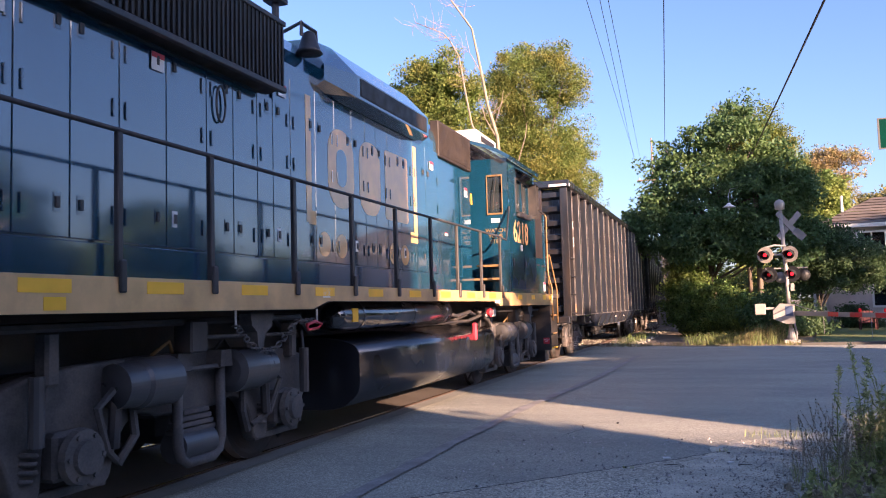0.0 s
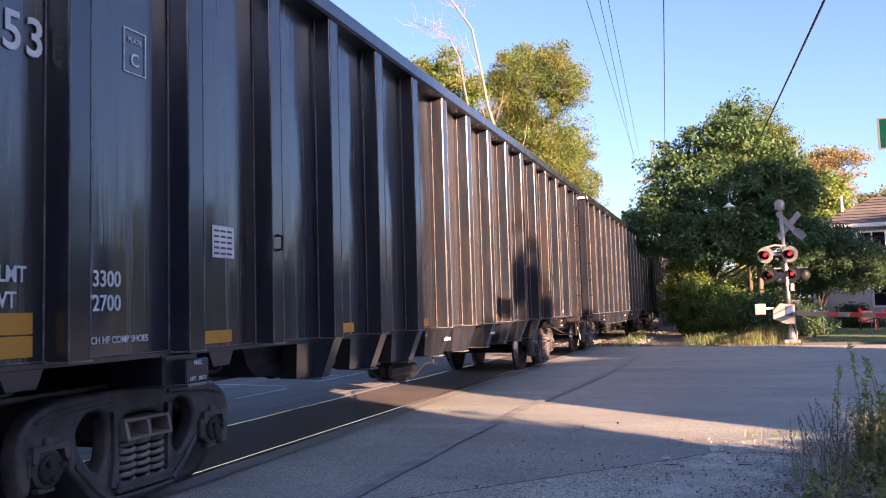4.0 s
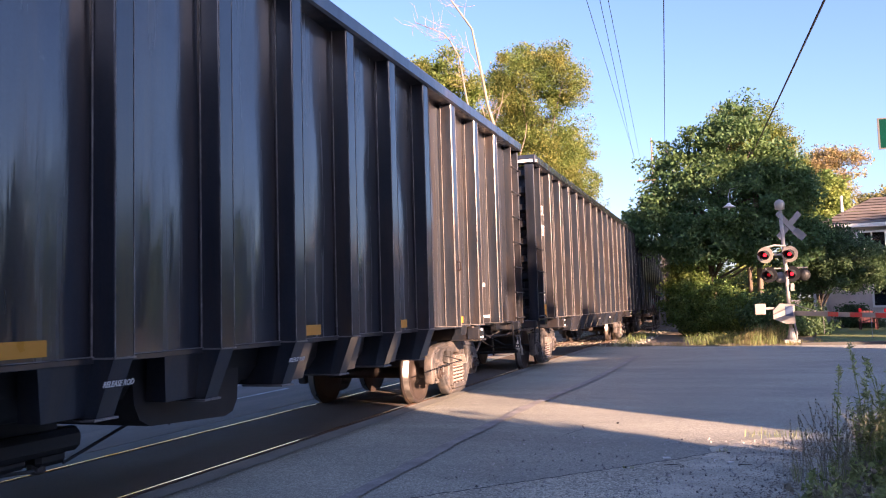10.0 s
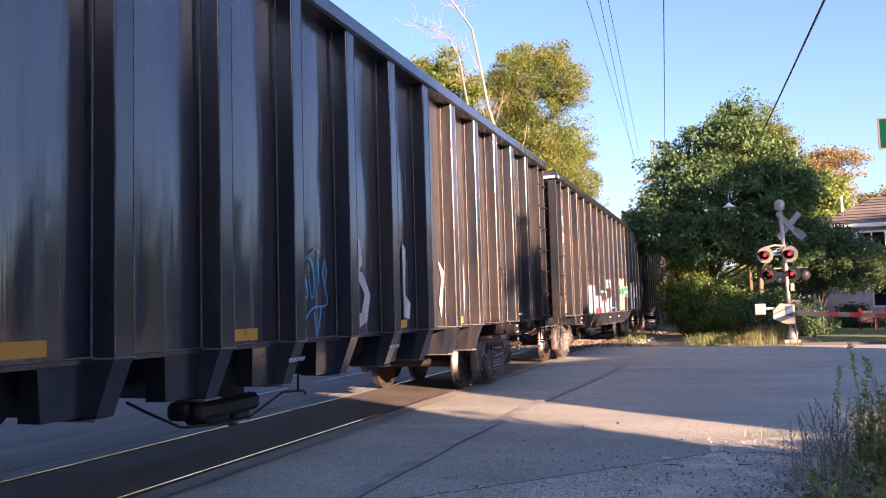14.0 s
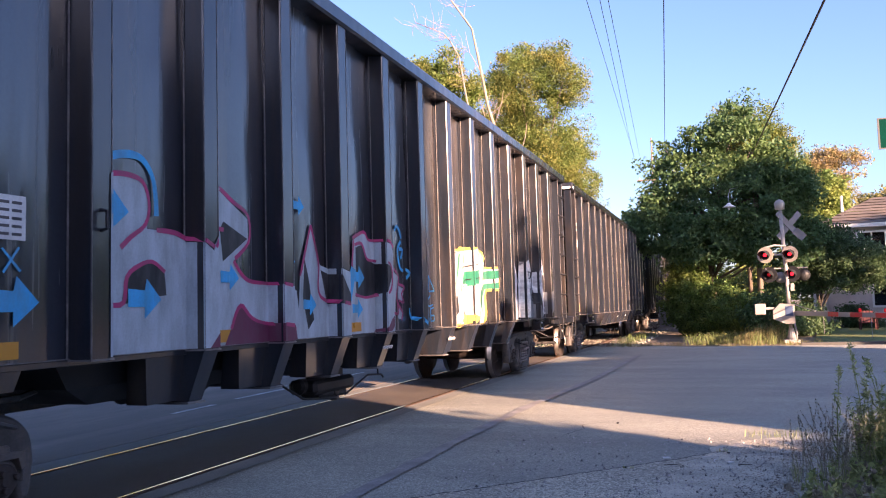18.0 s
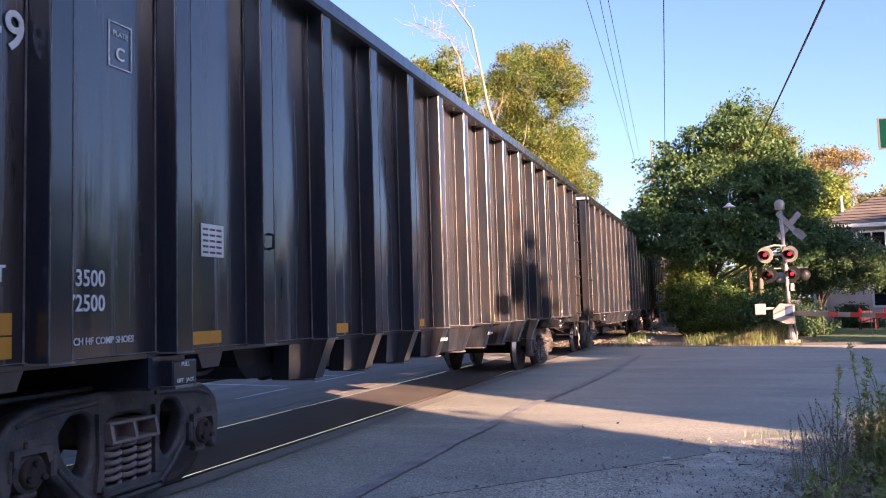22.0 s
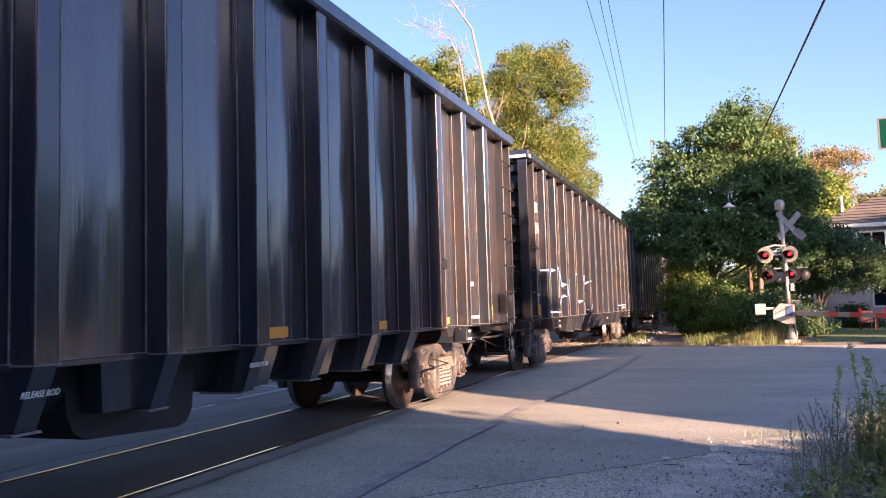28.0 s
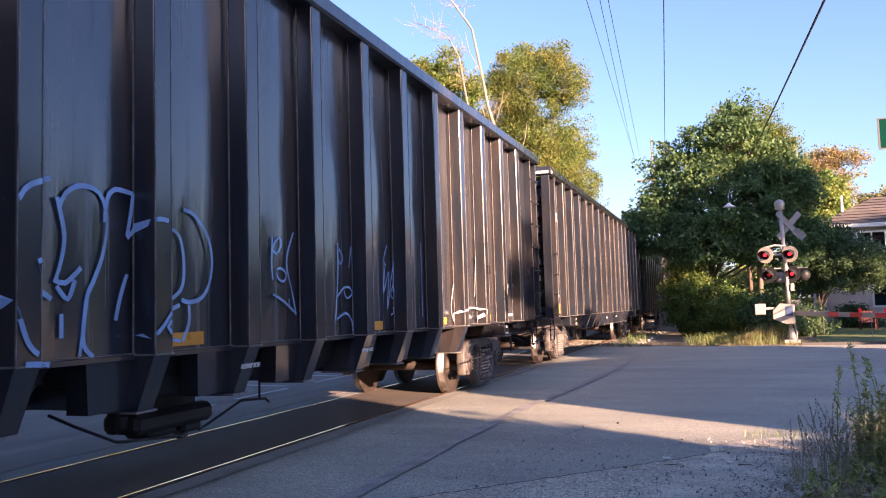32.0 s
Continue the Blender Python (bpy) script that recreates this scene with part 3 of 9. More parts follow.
    # ends
    for e in (0, 1):
        g = (lambda y: y) if e == 0 else (lambda y: BODY - y)
        yy = lambda a, b: (min(g(a), g(b)), max(g(a), g(b)))
        part("end_sheet", M().box(-0.92, 0.92, *yy(0.06, 0.12), 1.12, CHORD_Z), CAR_BLACK, car)
        part("end_back_sheet", M().box(-1.45, 1.45, *yy(0.26, 0.30), 1.12, CHORD_Z), CAR_BLACK, car)
        for s in (-1, 1):
            part("corner_post", M().box(min(s * 1.40, s * 1.60), max(s * 1.40, s * 1.60), *yy(0.0, 0.05), 1.10, CHORD_Z, 0.012), CAR_RIB, car)
            part("ladder_flange", M().box(min(s * 1.44, s * 1.60), max(s * 1.44, s * 1.60), *yy(FLANGE_Y, FLANGE_Y + 0.025), SILL_Z, CHORD_Z, 0.005), CAR_RIB, car)
            part("flange_edge", M().box(min(s * 1.594, s * 1.603), max(s * 1.594, s * 1.603), *yy(FLANGE_Y + 0.002, FLANGE_Y + 0.023), SILL_Z, CHORD_Z), WORN_EDGE, car)
            for q in range(9):
                z = 1.22 + 0.365 * q
                part("end_rib", M().prism([(g(0.26), z), (g(0.08), z + 0.05), (g(0.08), z + 0.17), (g(0.26), z + 0.22)], "x", min(s * 0.92, s * 1.42), max(s * 0.92, s * 1.42)), CAR_RIB, car)
        part("end_top_chord", M().box(-1.66, 1.66, *yy(-0.06, 0.20), CHORD_Z, TOP_Z, 0.02), CAR_RIB, car)
        part("end_sill", M().box(-1.55, 1.55, *yy(-0.02, 0.16), 0.98, 1.14, 0.015), CAR_RIB, car)
        for s in (-1, 1):
            part("sill_step", M().tube([(s * 1.50, g(0.05), 1.08), (s * 1.50, g(0.0), 0.64), (s * 1.50, g(0.42), 0.64), (s * 1.50, g(0.48), 1.08)], 0.016, 6), UNDER_BLACK, car)
            part("step_tread", M().box(min(s * 1.44, s * 1.54), max(s * 1.44, s * 1.54), *yy(0.02, 0.43), 0.87, 0.885), UNDER_BLACK, car)
        cp = M().box(-0.10, 0.10, *yy(-0.52, 0.0), 0.76, 0.94, 0.02).box(-0.17, 0.15, *yy(-0.69, -0.42), 0.72, 0.98, 0.04)
        part("coupler", cp, UNDER, car)
        hs = M().tube([(0.35, g(0.05), 0.82), (0.36, g(-0.22), 0.66), (0.30, g(-0.45), 0.42), (0.2, g(-0.66), 0.38)], 0.028, 8)
        part("air_hose", hs, UNDER, car, "grey rubber brake hose", True)
        part("uncoupling_lever", M().tube([(1.42, g(-0.10), 0.86), (1.42, g(-0.16), 0.64), (0.9, g(-0.16), 0.64), (0.6, g(-0.3), 0.80), (0.1, g(-0.3), 0.95)], 0.014, 6), UNDER_BLACK, car)
        # brake gear beneath the body
        part("end_brace", M().prism([(g(0.16), 1.0), (g(0.40), 1.0), (g(1.7), 1.12), (g(1.7), 1.16), (g(0.16), 1.16)], "x", 1.28, 1.31), UNDER_BLACK, car)
        part("end_brace", M().prism([(g(0.16), 1.0), (g(0.40), 1.0), (g(1.7), 1.12), (g(1.7), 1.16), (g(0.16), 1.16)], "x", -1.31, -1.28), UNDER_BLACK, car)
        part("brake_beam", M().tube([(-0.8, g(2.30), 0.42), (0.0, g(2.22), 0.40), (0.8, g(2.30), 0.42)], 0.035, 6), UNDER, car)
        part("brake_beam", M().tube([(-0.8, g(1.30), 0.42), (0.0, g(1.22), 0.40), (0.8, g(1.30), 0.42)], 0.035, 6), UNDER, car)
        part("brake_lever", M().prism([(g(1.20), 0.34), (g(1.28), 0.34), (g(1.10), 0.98), (g(1.04), 0.98)], "x", 0.24, 0.27), UNDER, car)
        part("brake_rod", M().tube([(0.26, g(1.08), 0.92), (0.30, g(3.2), 0.80), (0.34, g(4.4), 0.74)], 0.014, 5), UNDER, car)
        part("train_line", M().tube([(0.95, g(0.30), 0.9), (0.90, g(-0.05), 0.84), (0.36, g(-0.20), 0.80)], 0.020, 6), UNDER, car)
        part("hose_coupling", M().box(0.16, 0.24, *yy(-0.74, -0.60), 0.34, 0.42, 0.02), TREAD, car)
        part("draft_yoke", M().box(-0.24, 0.24, *yy(-0.02, 0.5), 0.70, 1.0, 0.02), UNDER, car)
        part("retainer_pipe", M().tube([(1.20, g(0.2), 0.98), (1.18, g(0.9), 0.90), (1.22, g(1.5), 0.98)], 0.012, 5), UNDER, car)
    part("brake_cylinder", M().lathe([(15.9, 0.05), (15.9, 0.15), (16.5, 0.15), (16.55, 0.06), (17.0, 0.04)], at=(0.55, 0, 0.86), axis="y", n=16), UNDER, car)
    part("air_reservoir", M().lathe([(17.6, 0.05), (17.63, 0.18), (18.6, 0.18), (18.64, 0.05)], at=(0.75, 0, 0.88), axis="y", n=16), UNDER, car)
    part("brake_pipe", M().tube([(0.95, 0.3, 0.9), (1.0, 3.9, 0.92), (0.7, 4.6, 0.98), (0.7, 15.2, 0.98), (0.95, 15.9, 0.84), (0.9, 17.4, 0.55), (0.5, 18.4, 0.46), (0.4, 19.5, 0.84)], 0.022, 6), UNDER, car)
    part("release_rod", M().tube([(0.5, 16.3, 0.86), (1.40, 16.35, 0.62), (1.42, 15.2, 0.60), (1.42, 15.15, 0.52)], 0.010, 5), UNDER_BLACK, car)
    # ladders
    ladder(car, 0.03, FLANGE_Y + 0.02, [1.22, 1.70, 2.15, 2.62], 1.615)
    ladder(car, BODY - FLANGE_Y - 0.02, BODY - 0.03, [1.22 + 0.47 * i for i in range(7)], 1.615)
    # reflective tape
    for y, w in ((0.97, 0.44), (BODY - 1.36, 0.32)):
        for z in (1.20, 1.335):
            part("reflective_tape", M().box(PANEL_X + 0.004, PANEL_X + 0.009, y, y + w, z, z + 0.125), ORANGE, car)
    for i in (1, 3, 5, 8, 10, 12):
        part("reflective_tape", M().box(PANEL_X + 0.004, PANEL_X + 0.009, RIB_Y[i] + 0.28, RIB_Y[i] + 0.76, 1.195, 1.295), ORANGE, car)
    for yl in (0.30, BODY - 0.34):
        part("round_emblem", M().lathe([(1.4635, 0.075), (1.4665, 0.075), (1.4665, 0.045), (1.4635, 0.045)], at=(0, yl, 1.56), axis="x", n=20, caps=False), WHITE, car)
        part("emblem_dot", M().lathe([(1.4635, 0.028), (1.4665, 0.028)], at=(0, yl, 1.56), axis="x", n=12), WHITE, car)
        part("emblem_caption", M().box(1.4635, 1.4665, yl - 0.05, yl + 0.05, 1.43, 1.455), WHITE, car)
    xp = PANEL_X + 0.006
    words("LD LMT", 0.135, WHITE, car, side_pose(xp, 1.18, 1.68), "load_marking", 0.8)
    words("LT WT", 0.135, WHITE, car, side_pose(xp, 1.13, 1.53), "load_marking", 0.8)
    words("2 INCH HF COMP SHOES", 0.066, WHITE, car, side_pose(xp, 2.10, 1.27), "brake_marking", 0.9)
    words("2 INCH HF COMP SHOES", 0.066, WHITE, car, side_pose(xp, 17.45, 1.27), "brake_marking", 0.9)
    words("IL 64", 0.10, WHITE, car, side_pose(xp, 17.2, 1.93), "size_marking", 0.8)
    words("CU FT 6400", 0.10, WHITE, car, side_pose(xp, 17.32, 1.80), "size_marking", 0.8)
    part("plate_border", M().box(xp, xp + 0.002, 2.18, 2.19, 3.12, 3.44).box(xp, xp + 0.002, 2.40, 2.41, 3.12, 3.44).box(xp, xp + 0.002, 2.19, 2.40, 3.43, 3.44).box(xp, xp + 0.002, 2.19, 2.40, 3.12, 3.13), WHITE, car)
    words("PLATE", 0.052, WHITE, car, side_pose(xp, 2.295, 3.36), "clearance_marking")
    words("C", 0.13, WHITE, car, side_pose(xp, 2.295, 3.22), "clearance_marking")
    pl = part("data_plate", M().box(xp - 0.002, xp + 0.001, 3.20, 3.50, 1.88, 2.14), WHITE, car, "white data plate with rows of small print")
    for q in range(5):
        for c in range(3):
            part("print_bar", M().box(xp + 0.001, xp + 0.003, 3.22 + 0.09 * c, 3.29 + 0.09 * c, 1.905 + 0.046 * q, 1.922 + 0.046 * q), UNDER, pl)
    for i in (6, 8):
        ob = words("RELEASE ROD", 0.058, WHITE, car, side_pose(0, 0, 0), "release_marking", 0.8)
        ob.matrix_basis = pose(1.566, RIB_Y[i] + 0.10, 0.99, 0, 20, 0)
    for i in (1, 13):
        jp = part("jacking_pad", M().box(1.40, 1.60, RIB_Y[i] - 0.02, RIB_Y[i] + 0.26, 0.92, 1.10, 0.012), CAR_RIB, car)
        part("pad_lip", M().box(1.38, 1.63, RIB_Y[i] - 0.03, RIB_Y[i] + 0.27, 0.90, 0.925, 0.006), TREAD, jp)
        words("PULL", 0.045, WHITE, jp, side_pose(1.603, RIB_Y[i] + 0.12, 1.07), "jack_marking")
        words("LIFT   JACK", 0.04, WHITE, jp, side_pose(1.603, RIB_Y[i] + 0.12, 0.955), "jack_marking")
    for i in (2, 12):
        part("roping_hook", M().tube([(RIB_X, RIB_Y[i] + 0.08, 2.10), (RIB_X + 0.05, RIB_Y[i] + 0.08, 2.09), (RIB_X + 0.05, RIB_Y[i] + 0.08, 1.98), (RIB_X, RIB_Y[i] + 0.08, 1.97)], 0.014, 6), CAR_RIB, car)
    for yg in (1.34, 3.32, BODY - 3.32, BODY - 1.34):
        part("sill_gusset", M().prism([(yg - 0.17, 1.14), (yg + 0.17, 1.14), (yg + 0.11, 1.01), (yg - 0.11, 1.01)], "x", 1.36, 1.46), CAR_RIB, car)
    part("lever_handle", M().tube([(1.45, BODY + 0.05, 0.82), (1.45, BODY + 0.20, 0.77), (1.45, BODY + 0.26, 0.68), (1.45, BODY + 0.38, 0.60), (1.45, BODY + 0.42, 0.48)], 0.020, 7), PALE_STEEL, car, "pale steel uncoupling handle", True)
    part("corner_mark", M().box(1.15, 1.60, -0.066, -0.061, 4.44, 4.50).box(1.661, 1.664, -0.02, 0.10, 4.44, 4.50), WHITE, car, "white painted corner mark")
    for z, ws in ((2.28, (0.16, 0.12, 0.14)), (2.19, (0.1, 0.1, 0.2)), (1.99, (0.22,)), (1.91, (0.2, 0.24)), (1.68, (0.14, 0.2))):
        x0 = 0.04
        for w in ws:
            part("small_print", M().box(x0, x0 + w, 0.054, 0.058, z, z + 0.04), FADED, car)
            x0 += w + 0.04
    words("COUPLING LEVER", 0.062, FADED, car, end_pose(0.34, 0.057, 1.79), "lever_marking", 0.9)
    tm = truck_meshes()
    for yc in TRUCK_Y:
        truck_parts(car, yc, tm)
    wm = wheelset_mesh(WHEEL_R)
    for yc in TRUCK_Y:
        for e in (-1, 1):
            part("wheelset", wm, None, car, at=(0, yc + 0.889 * e, WHEEL_R))
    return car


hopper = build_hopper()
CARS = [hopper] + [copy_thing(hopper, pose(0, 0, 0)) for _ in range(10)]
NUMBERS = ["16153", "16257", "16027", "16157", "16149", "16100", "16014"]
WEIGHTS = [("13300", "72700"), ("13400", "72600"), ("13400", "72600"), ("13600", "72400"), ("13500", "72500"), None, ("13800", "72200")]


def number_car(k, car):
    """The reporting mark, the car's number and its weights."""
    xp = PANEL_X + 0.006
    words("CDEX", 0.30, WHITE, car, side_pose(xp, 1.06, 3.55), "car_mark", 0.9, gap=1.1)
    words("CDEX", 0.16, WHITE, car, end_pose(0.28, 0.057, 4.02), "car_mark", 0.9)
    if k < len(NUMBERS):
        words(NUMBERS[k], 0.335, WHITE, car, side_pose(xp, 1.08, 3.10), "car_number", 0.9, gap=1.1)
        words(NUMBERS[k], 0.17, WHITE, car, end_pose(0.28, 0.057, 3.80), "car_number", 0.9)
        if WEIGHTS[k]:
            words(WEIGHTS[k][0], 0.15, WHITE, car, side_pose(xp, 1.99, 1.67), "weight_marking", 0.88)
            words(WEIGHTS[k][1], 0.15, WHITE, car, side_pose(xp, 1.99, 1.51), "weight_marking", 0.88)


for k, car in enumerate(CARS):
    number_car(k, car)


# ---- graffiti: paint that follows the ribbed side ----
def spray_paint(name, colour):
    return material(name, colour, 0.45, vary=0.15, scale=4, grain=0.08, dirt=(0.12, 0.12, 0.12), dirt_amount=0.45, dirt_scale=3, stretch=(2, 2, 0.6))


BREAKS = sorted(v for r in RIB_Y for v in (r - SLANT, r, r + RIB_W, r + RIB_W + SLANT))


def paint_fill(car, name, poly, mat, label="", lift=0.008, parent=None):
    lo, hi = min(p[0] for p in poly), max(p[0] for p in poly)
    fine = 0.04 if hi - lo > 1 else 0.014
    ys = sorted({lo, hi, *[p[0] for p in poly], *[b for b in BREAKS if lo < b < hi], *[lo + fine * i for i in range(int((hi - lo) / fine) + 1)]})

    def cuts(y):
        zs = []
        for (y0, z0), (y1, z1) in zip(poly, poly[1:] + poly[:1]):
            if (y0 <= y) != (y1 <= y):
                zs.append(z0 + (z1 - z0) * (y - y0) / (y1 - y0))
        return sorted(zs)

    m = M()
    for a, b in zip(ys, ys[1:]):
        if b - a < 1e-4:
            continue
        ca, cb = cuts(a + 1e-4), cuts(b - 1e-4)
        if len(ca) != len(cb):
            continue
        xa, xb = side_x(a) + lift, side_x(b) + lift
        for i in range(0, len(ca) - 1, 2):
            m.add([(xa, a, ca[i]), (xb, b, cb[i]), (xb, b, cb[i + 1]), (xa, a, ca[i + 1])], [(0, 1, 2, 3)])
    me = mesh_of(name, m)
    bm = bmesh.new()
    bm.from_mesh(me)
    bmesh.ops.remove_doubles(bm, verts=bm.verts, dist=0.003)
    bm.to_mesh(me)
    bm.free()
    return part(name, me, mat, parent or car, label)


def paint_line(car, name, pts, width, mat, label="", lift=0.011, parent=None, closed=False):
    pts = [Vector(p) for p in pts]
    if closed:
        pts = pts + [pts[0]]
    line = []
    for i in range(len(pts) - 1):
        p0, p1, p2, p3 = pts[max(i - 1, 0)], pts[i], pts[i + 1], pts[min(i + 2, len(pts) - 1)]
        k = max(2, int((p2 - p1).length / 0.04))
        for q in range(k):
            t = q / k
            line.append(0.5 * ((2 * p1) + (p2 - p0) * t + (2 * p0 - 5 * p1 + 4 * p2 - p3) * t * t + (3 * p1 - p0 - 3 * p2 + p3) * t ** 3))
    line.append(pts[-1])
    vs = []
    for i, p in enumerate(line):
        d = line[min(i + 1, len(line) - 1)] - line[max(i - 1, 0)]
        d = d.normalized() if d.length > 0 else Vector((1, 0))
        w = width * (0.85 + 0.12 * math.sin(i * 0.35)) / 2
        for s in (-1, 1):
            y, z = p[0] - d[1] * s * w, p[1] + d[0] * s * w
            vs.append((side_x(y) + lift, y, z))
    return part(name, M().add(vs, [(2 * i, 2 * i + 1, 2 * i + 3, 2 * i + 2) for i in range(len(line) - 1)]), mat, parent or car, label)


S_GREY = spray_paint("grey_spray_paint", (0.40, 0.47, 0.52))
S_WHITE = spray_paint("white_spray_paint", (0.50, 0.49, 0.48))
S_CREAM = material("uneven_white_brushed_paint", (0.80, 0.79, 0.77), 0.5, vary=0.25, scale=5, stretch=(1, 0.5, 3), grain=0.15, dirt=(0.24, 0.24, 0.25), dirt_amount=0.7, dirt_scale=2.2)
S_SMOKE = spray_paint("smoky_grey_spray_paint", (0.19, 0.20, 0.215))
S_PINK = spray_paint("magenta_spray_paint", (0.42, 0.03, 0.14))
S_PLUM = spray_paint("dark_magenta_spray_paint", (0.14, 0.025, 0.065))
S_BLUE = spray_paint("sky_blue_spray_paint", (0.045, 0.38, 0.72))
S_PALE = spray_paint("pale_blue_spray_paint", (0.26, 0.42, 0.70))
S_GREEN = spray_paint("green_spray_paint", (0.02, 0.17, 0.10))
S_MUSTARD = spray_paint("mustard_spray_paint", (0.42, 0.33, 0.06))
S_DARK = spray_paint("black_spray_paint", (0.012, 0.012, 0.014))


def arrow(y, z, s=1.0):
    return [(y - 0.16 * s, z - 0.05 * s), (y, z - 0.05 * s), (y, z - 0.13 * s), (y + 0.17 * s, z), (y + 0.02 * s, z + 0.14 * s), (y, z + 0.06 * s), (y - 0.16 * s, z + 0.07 * s)]


def mural_car(car):
    tagged(car, "black ribbed hopper car with large colourful graffiti letters")
    b = [(4.1, 2.37), (4.33, 2.4), (4.51, 2.37), (4.58, 2.24), (4.56, 2.04), (4.78, 2.04), (4.98, 1.99), (5.14, 1.91), (5.12, 1.17), (4.02, 1.17), (4.02, 2.35)]
    e = [(5.14, 1.95), (5.25, 2.09), (5.43, 2.43), (5.55, 2.37), (5.85, 2.23), (5.86, 2.01), (5.63, 1.86), (5.83, 1.71), (6.15, 1.68), (6.68, 1.63), (6.79, 1.17), (5.12, 1.17)]
    u = [(6.70, 1.17), (6.75, 1.77), (6.97, 2.3), (7.16, 1.89), (7.58, 1.82), (7.88, 1.59), (7.92, 2.19), (8.22, 2.31), (8.34, 2.23), (8.65, 2.19), (8.76, 1.95), (9.14, 1.82), (9.10, 1.17)]
    for poly in (b, e, u):
        paint_fill(car, "graffiti_letter", poly, S_GREY, "grey spray-painted letter with a magenta outline")
    for poly in ([(4.30, 1.50), (4.32, 1.6), (4.35, 1.69), (4.46, 1.77), (4.61, 1.81), (4.75, 1.74), (4.77, 1.57), (4.53, 1.55)], [(5.44, 2.11), (5.49, 2.18), (5.84, 2.06), (5.48, 1.85)], [(8.0, 2.12), (8.16, 2.16), (8.29, 2.01), (8.62, 1.93), (8.65, 1.82), (8.5, 1.6), (8.0, 1.57)],
                 [(6.80, 1.55), (6.84, 1.95), (6.92, 1.75), (7.02, 1.35), (6.9, 1.25)], [(7.17, 1.84), (7.35, 1.8), (7.62, 1.5), (7.3, 1.5)]):
        paint_fill(car, "graffiti_counter", poly, S_DARK, lift=0.010)
    for poly in ([(5.08, 1.17), (5.28, 1.35), (5.41, 1.17)], [(5.5, 1.17), (5.59, 1.3), (5.73, 1.49), (5.97, 1.36), (6.66, 1.27), (6.69, 1.17)], [(8.46, 1.17), (8.62, 1.31), (8.76, 1.39), (8.81, 1.3), (8.62, 1.18)]):
        paint_fill(car, "graffiti_shadow", poly, S_PLUM, "dark magenta spray-painted shadow", lift=0.0105)
    for pts in ([(4.1, 2.37), (4.33, 2.4), (4.51, 2.37), (4.58, 2.22), (4.54, 2.07), (4.39, 1.97), (4.29, 1.89)], [(4.66, 2.04), (4.9, 2.03), (5.14, 1.94)], [(4.2, 1.5), (4.32, 1.52), (4.35, 1.69), (4.46, 1.77), (4.61, 1.81), (4.75, 1.74)],
                [(5.43, 2.45), (5.62, 2.36), (5.85, 2.26), (5.86, 2.04), (5.65, 1.88)], [(5.16, 1.94), (5.3, 2.1), (5.49, 2.11)], [(5.63, 1.86), (5.83, 1.71), (6.2, 1.68), (6.64, 1.63)], [(5.59, 1.3), (5.73, 1.49), (5.97, 1.36), (6.66, 1.27)], [(6.75, 1.77), (6.97, 2.28)],
                [(6.97, 2.28), (7.12, 1.92), (7.14, 1.59), (7.56, 1.49)], [(7.92, 2.22), (8.22, 2.31), (8.34, 2.23), (8.55, 2.23), (8.65, 2.19), (8.75, 2.08)], [(7.97, 2.15), (8.16, 2.17), (8.29, 2.01), (8.5, 1.99), (8.62, 1.93), (8.65, 1.82), (8.62, 1.68), (8.5, 1.6), (8.24, 1.57), (7.97, 1.6)], [(7.95, 2.2), (7.9, 1.9), (7.88, 1.6)]):
        paint_line(car, "graffiti_outline", pts, 0.04, S_PINK, lift=0.013)
    paint_line(car, "graffiti_stroke", [(5.25, 2.07), (5.35, 2.31), (5.43, 2.45)], 0.03, S_WHITE, lift=0.0135)
    for y, z, sz in ((4.19, 2.14, 1.05), (4.53, 1.54, 1.05), (5.57, 1.72, 0.8), (6.72, 2.44, 0.7), (6.53, 1.9, 0.7), (6.93, 1.49, 0.8), (8.05, 1.79, 0.95), (3.41, 1.52, 1.1), (8.87, 2.21, 0.9), (8.02, 1.44, 0.8)):
        paint_fill(car, "graffiti_arrow", arrow(y, z, sz), S_BLUE, "sky blue spray-painted arrow", lift=0.014)
    paint_line(car, "graffiti_stroke", [(4.12, 2.48), (4.33, 2.54), (4.51, 2.53), (4.63, 2.39), (4.66, 2.14)], 0.06, S_BLUE, "sky blue spray stroke")
    paint_line(car, "graffiti_stroke", [(7.93, 1.89), (7.79, 1.5), (7.68, 1.17)], 0.14, S_BLUE, lift=0.0145)
    for pts in ([(2.97, 1.84), (3.03, 1.86), (3.03, 1.78), (2.98, 1.72), (3.06, 1.71)], [(3.14, 1.86), (3.08, 1.78), (3.10, 1.70), (3.16, 1.73), (3.11, 1.77)], [(3.28, 1.86), (3.20, 1.86), (3.19, 1.79), (3.26, 1.76), (3.20, 1.69)], [(3.33, 1.83), (3.46, 1.70)], [(3.45, 1.84), (3.34, 1.69)]):
        paint_line(car, "graffiti_tag", pts, 0.018, S_BLUE)
    # the end of the last letter, with loose spray strokes behind it
    for poly in ([(8.92, 1.95), (9.22, 1.83), (9.15, 1.62), (9.07, 1.38), (8.87, 1.32), (8.85, 1.61), (8.95, 1.66), (8.87, 1.85)],
                 [(9.22, 1.72), (9.4, 1.68), (9.32, 1.5), (9.21, 1.56)],
                 [(9.24, 1.45), (9.33, 1.38), (9.29, 1.3), (9.18, 1.32)],):
        paint_fill(car, "graffiti_letter", poly, S_GREY, lift=0.009)
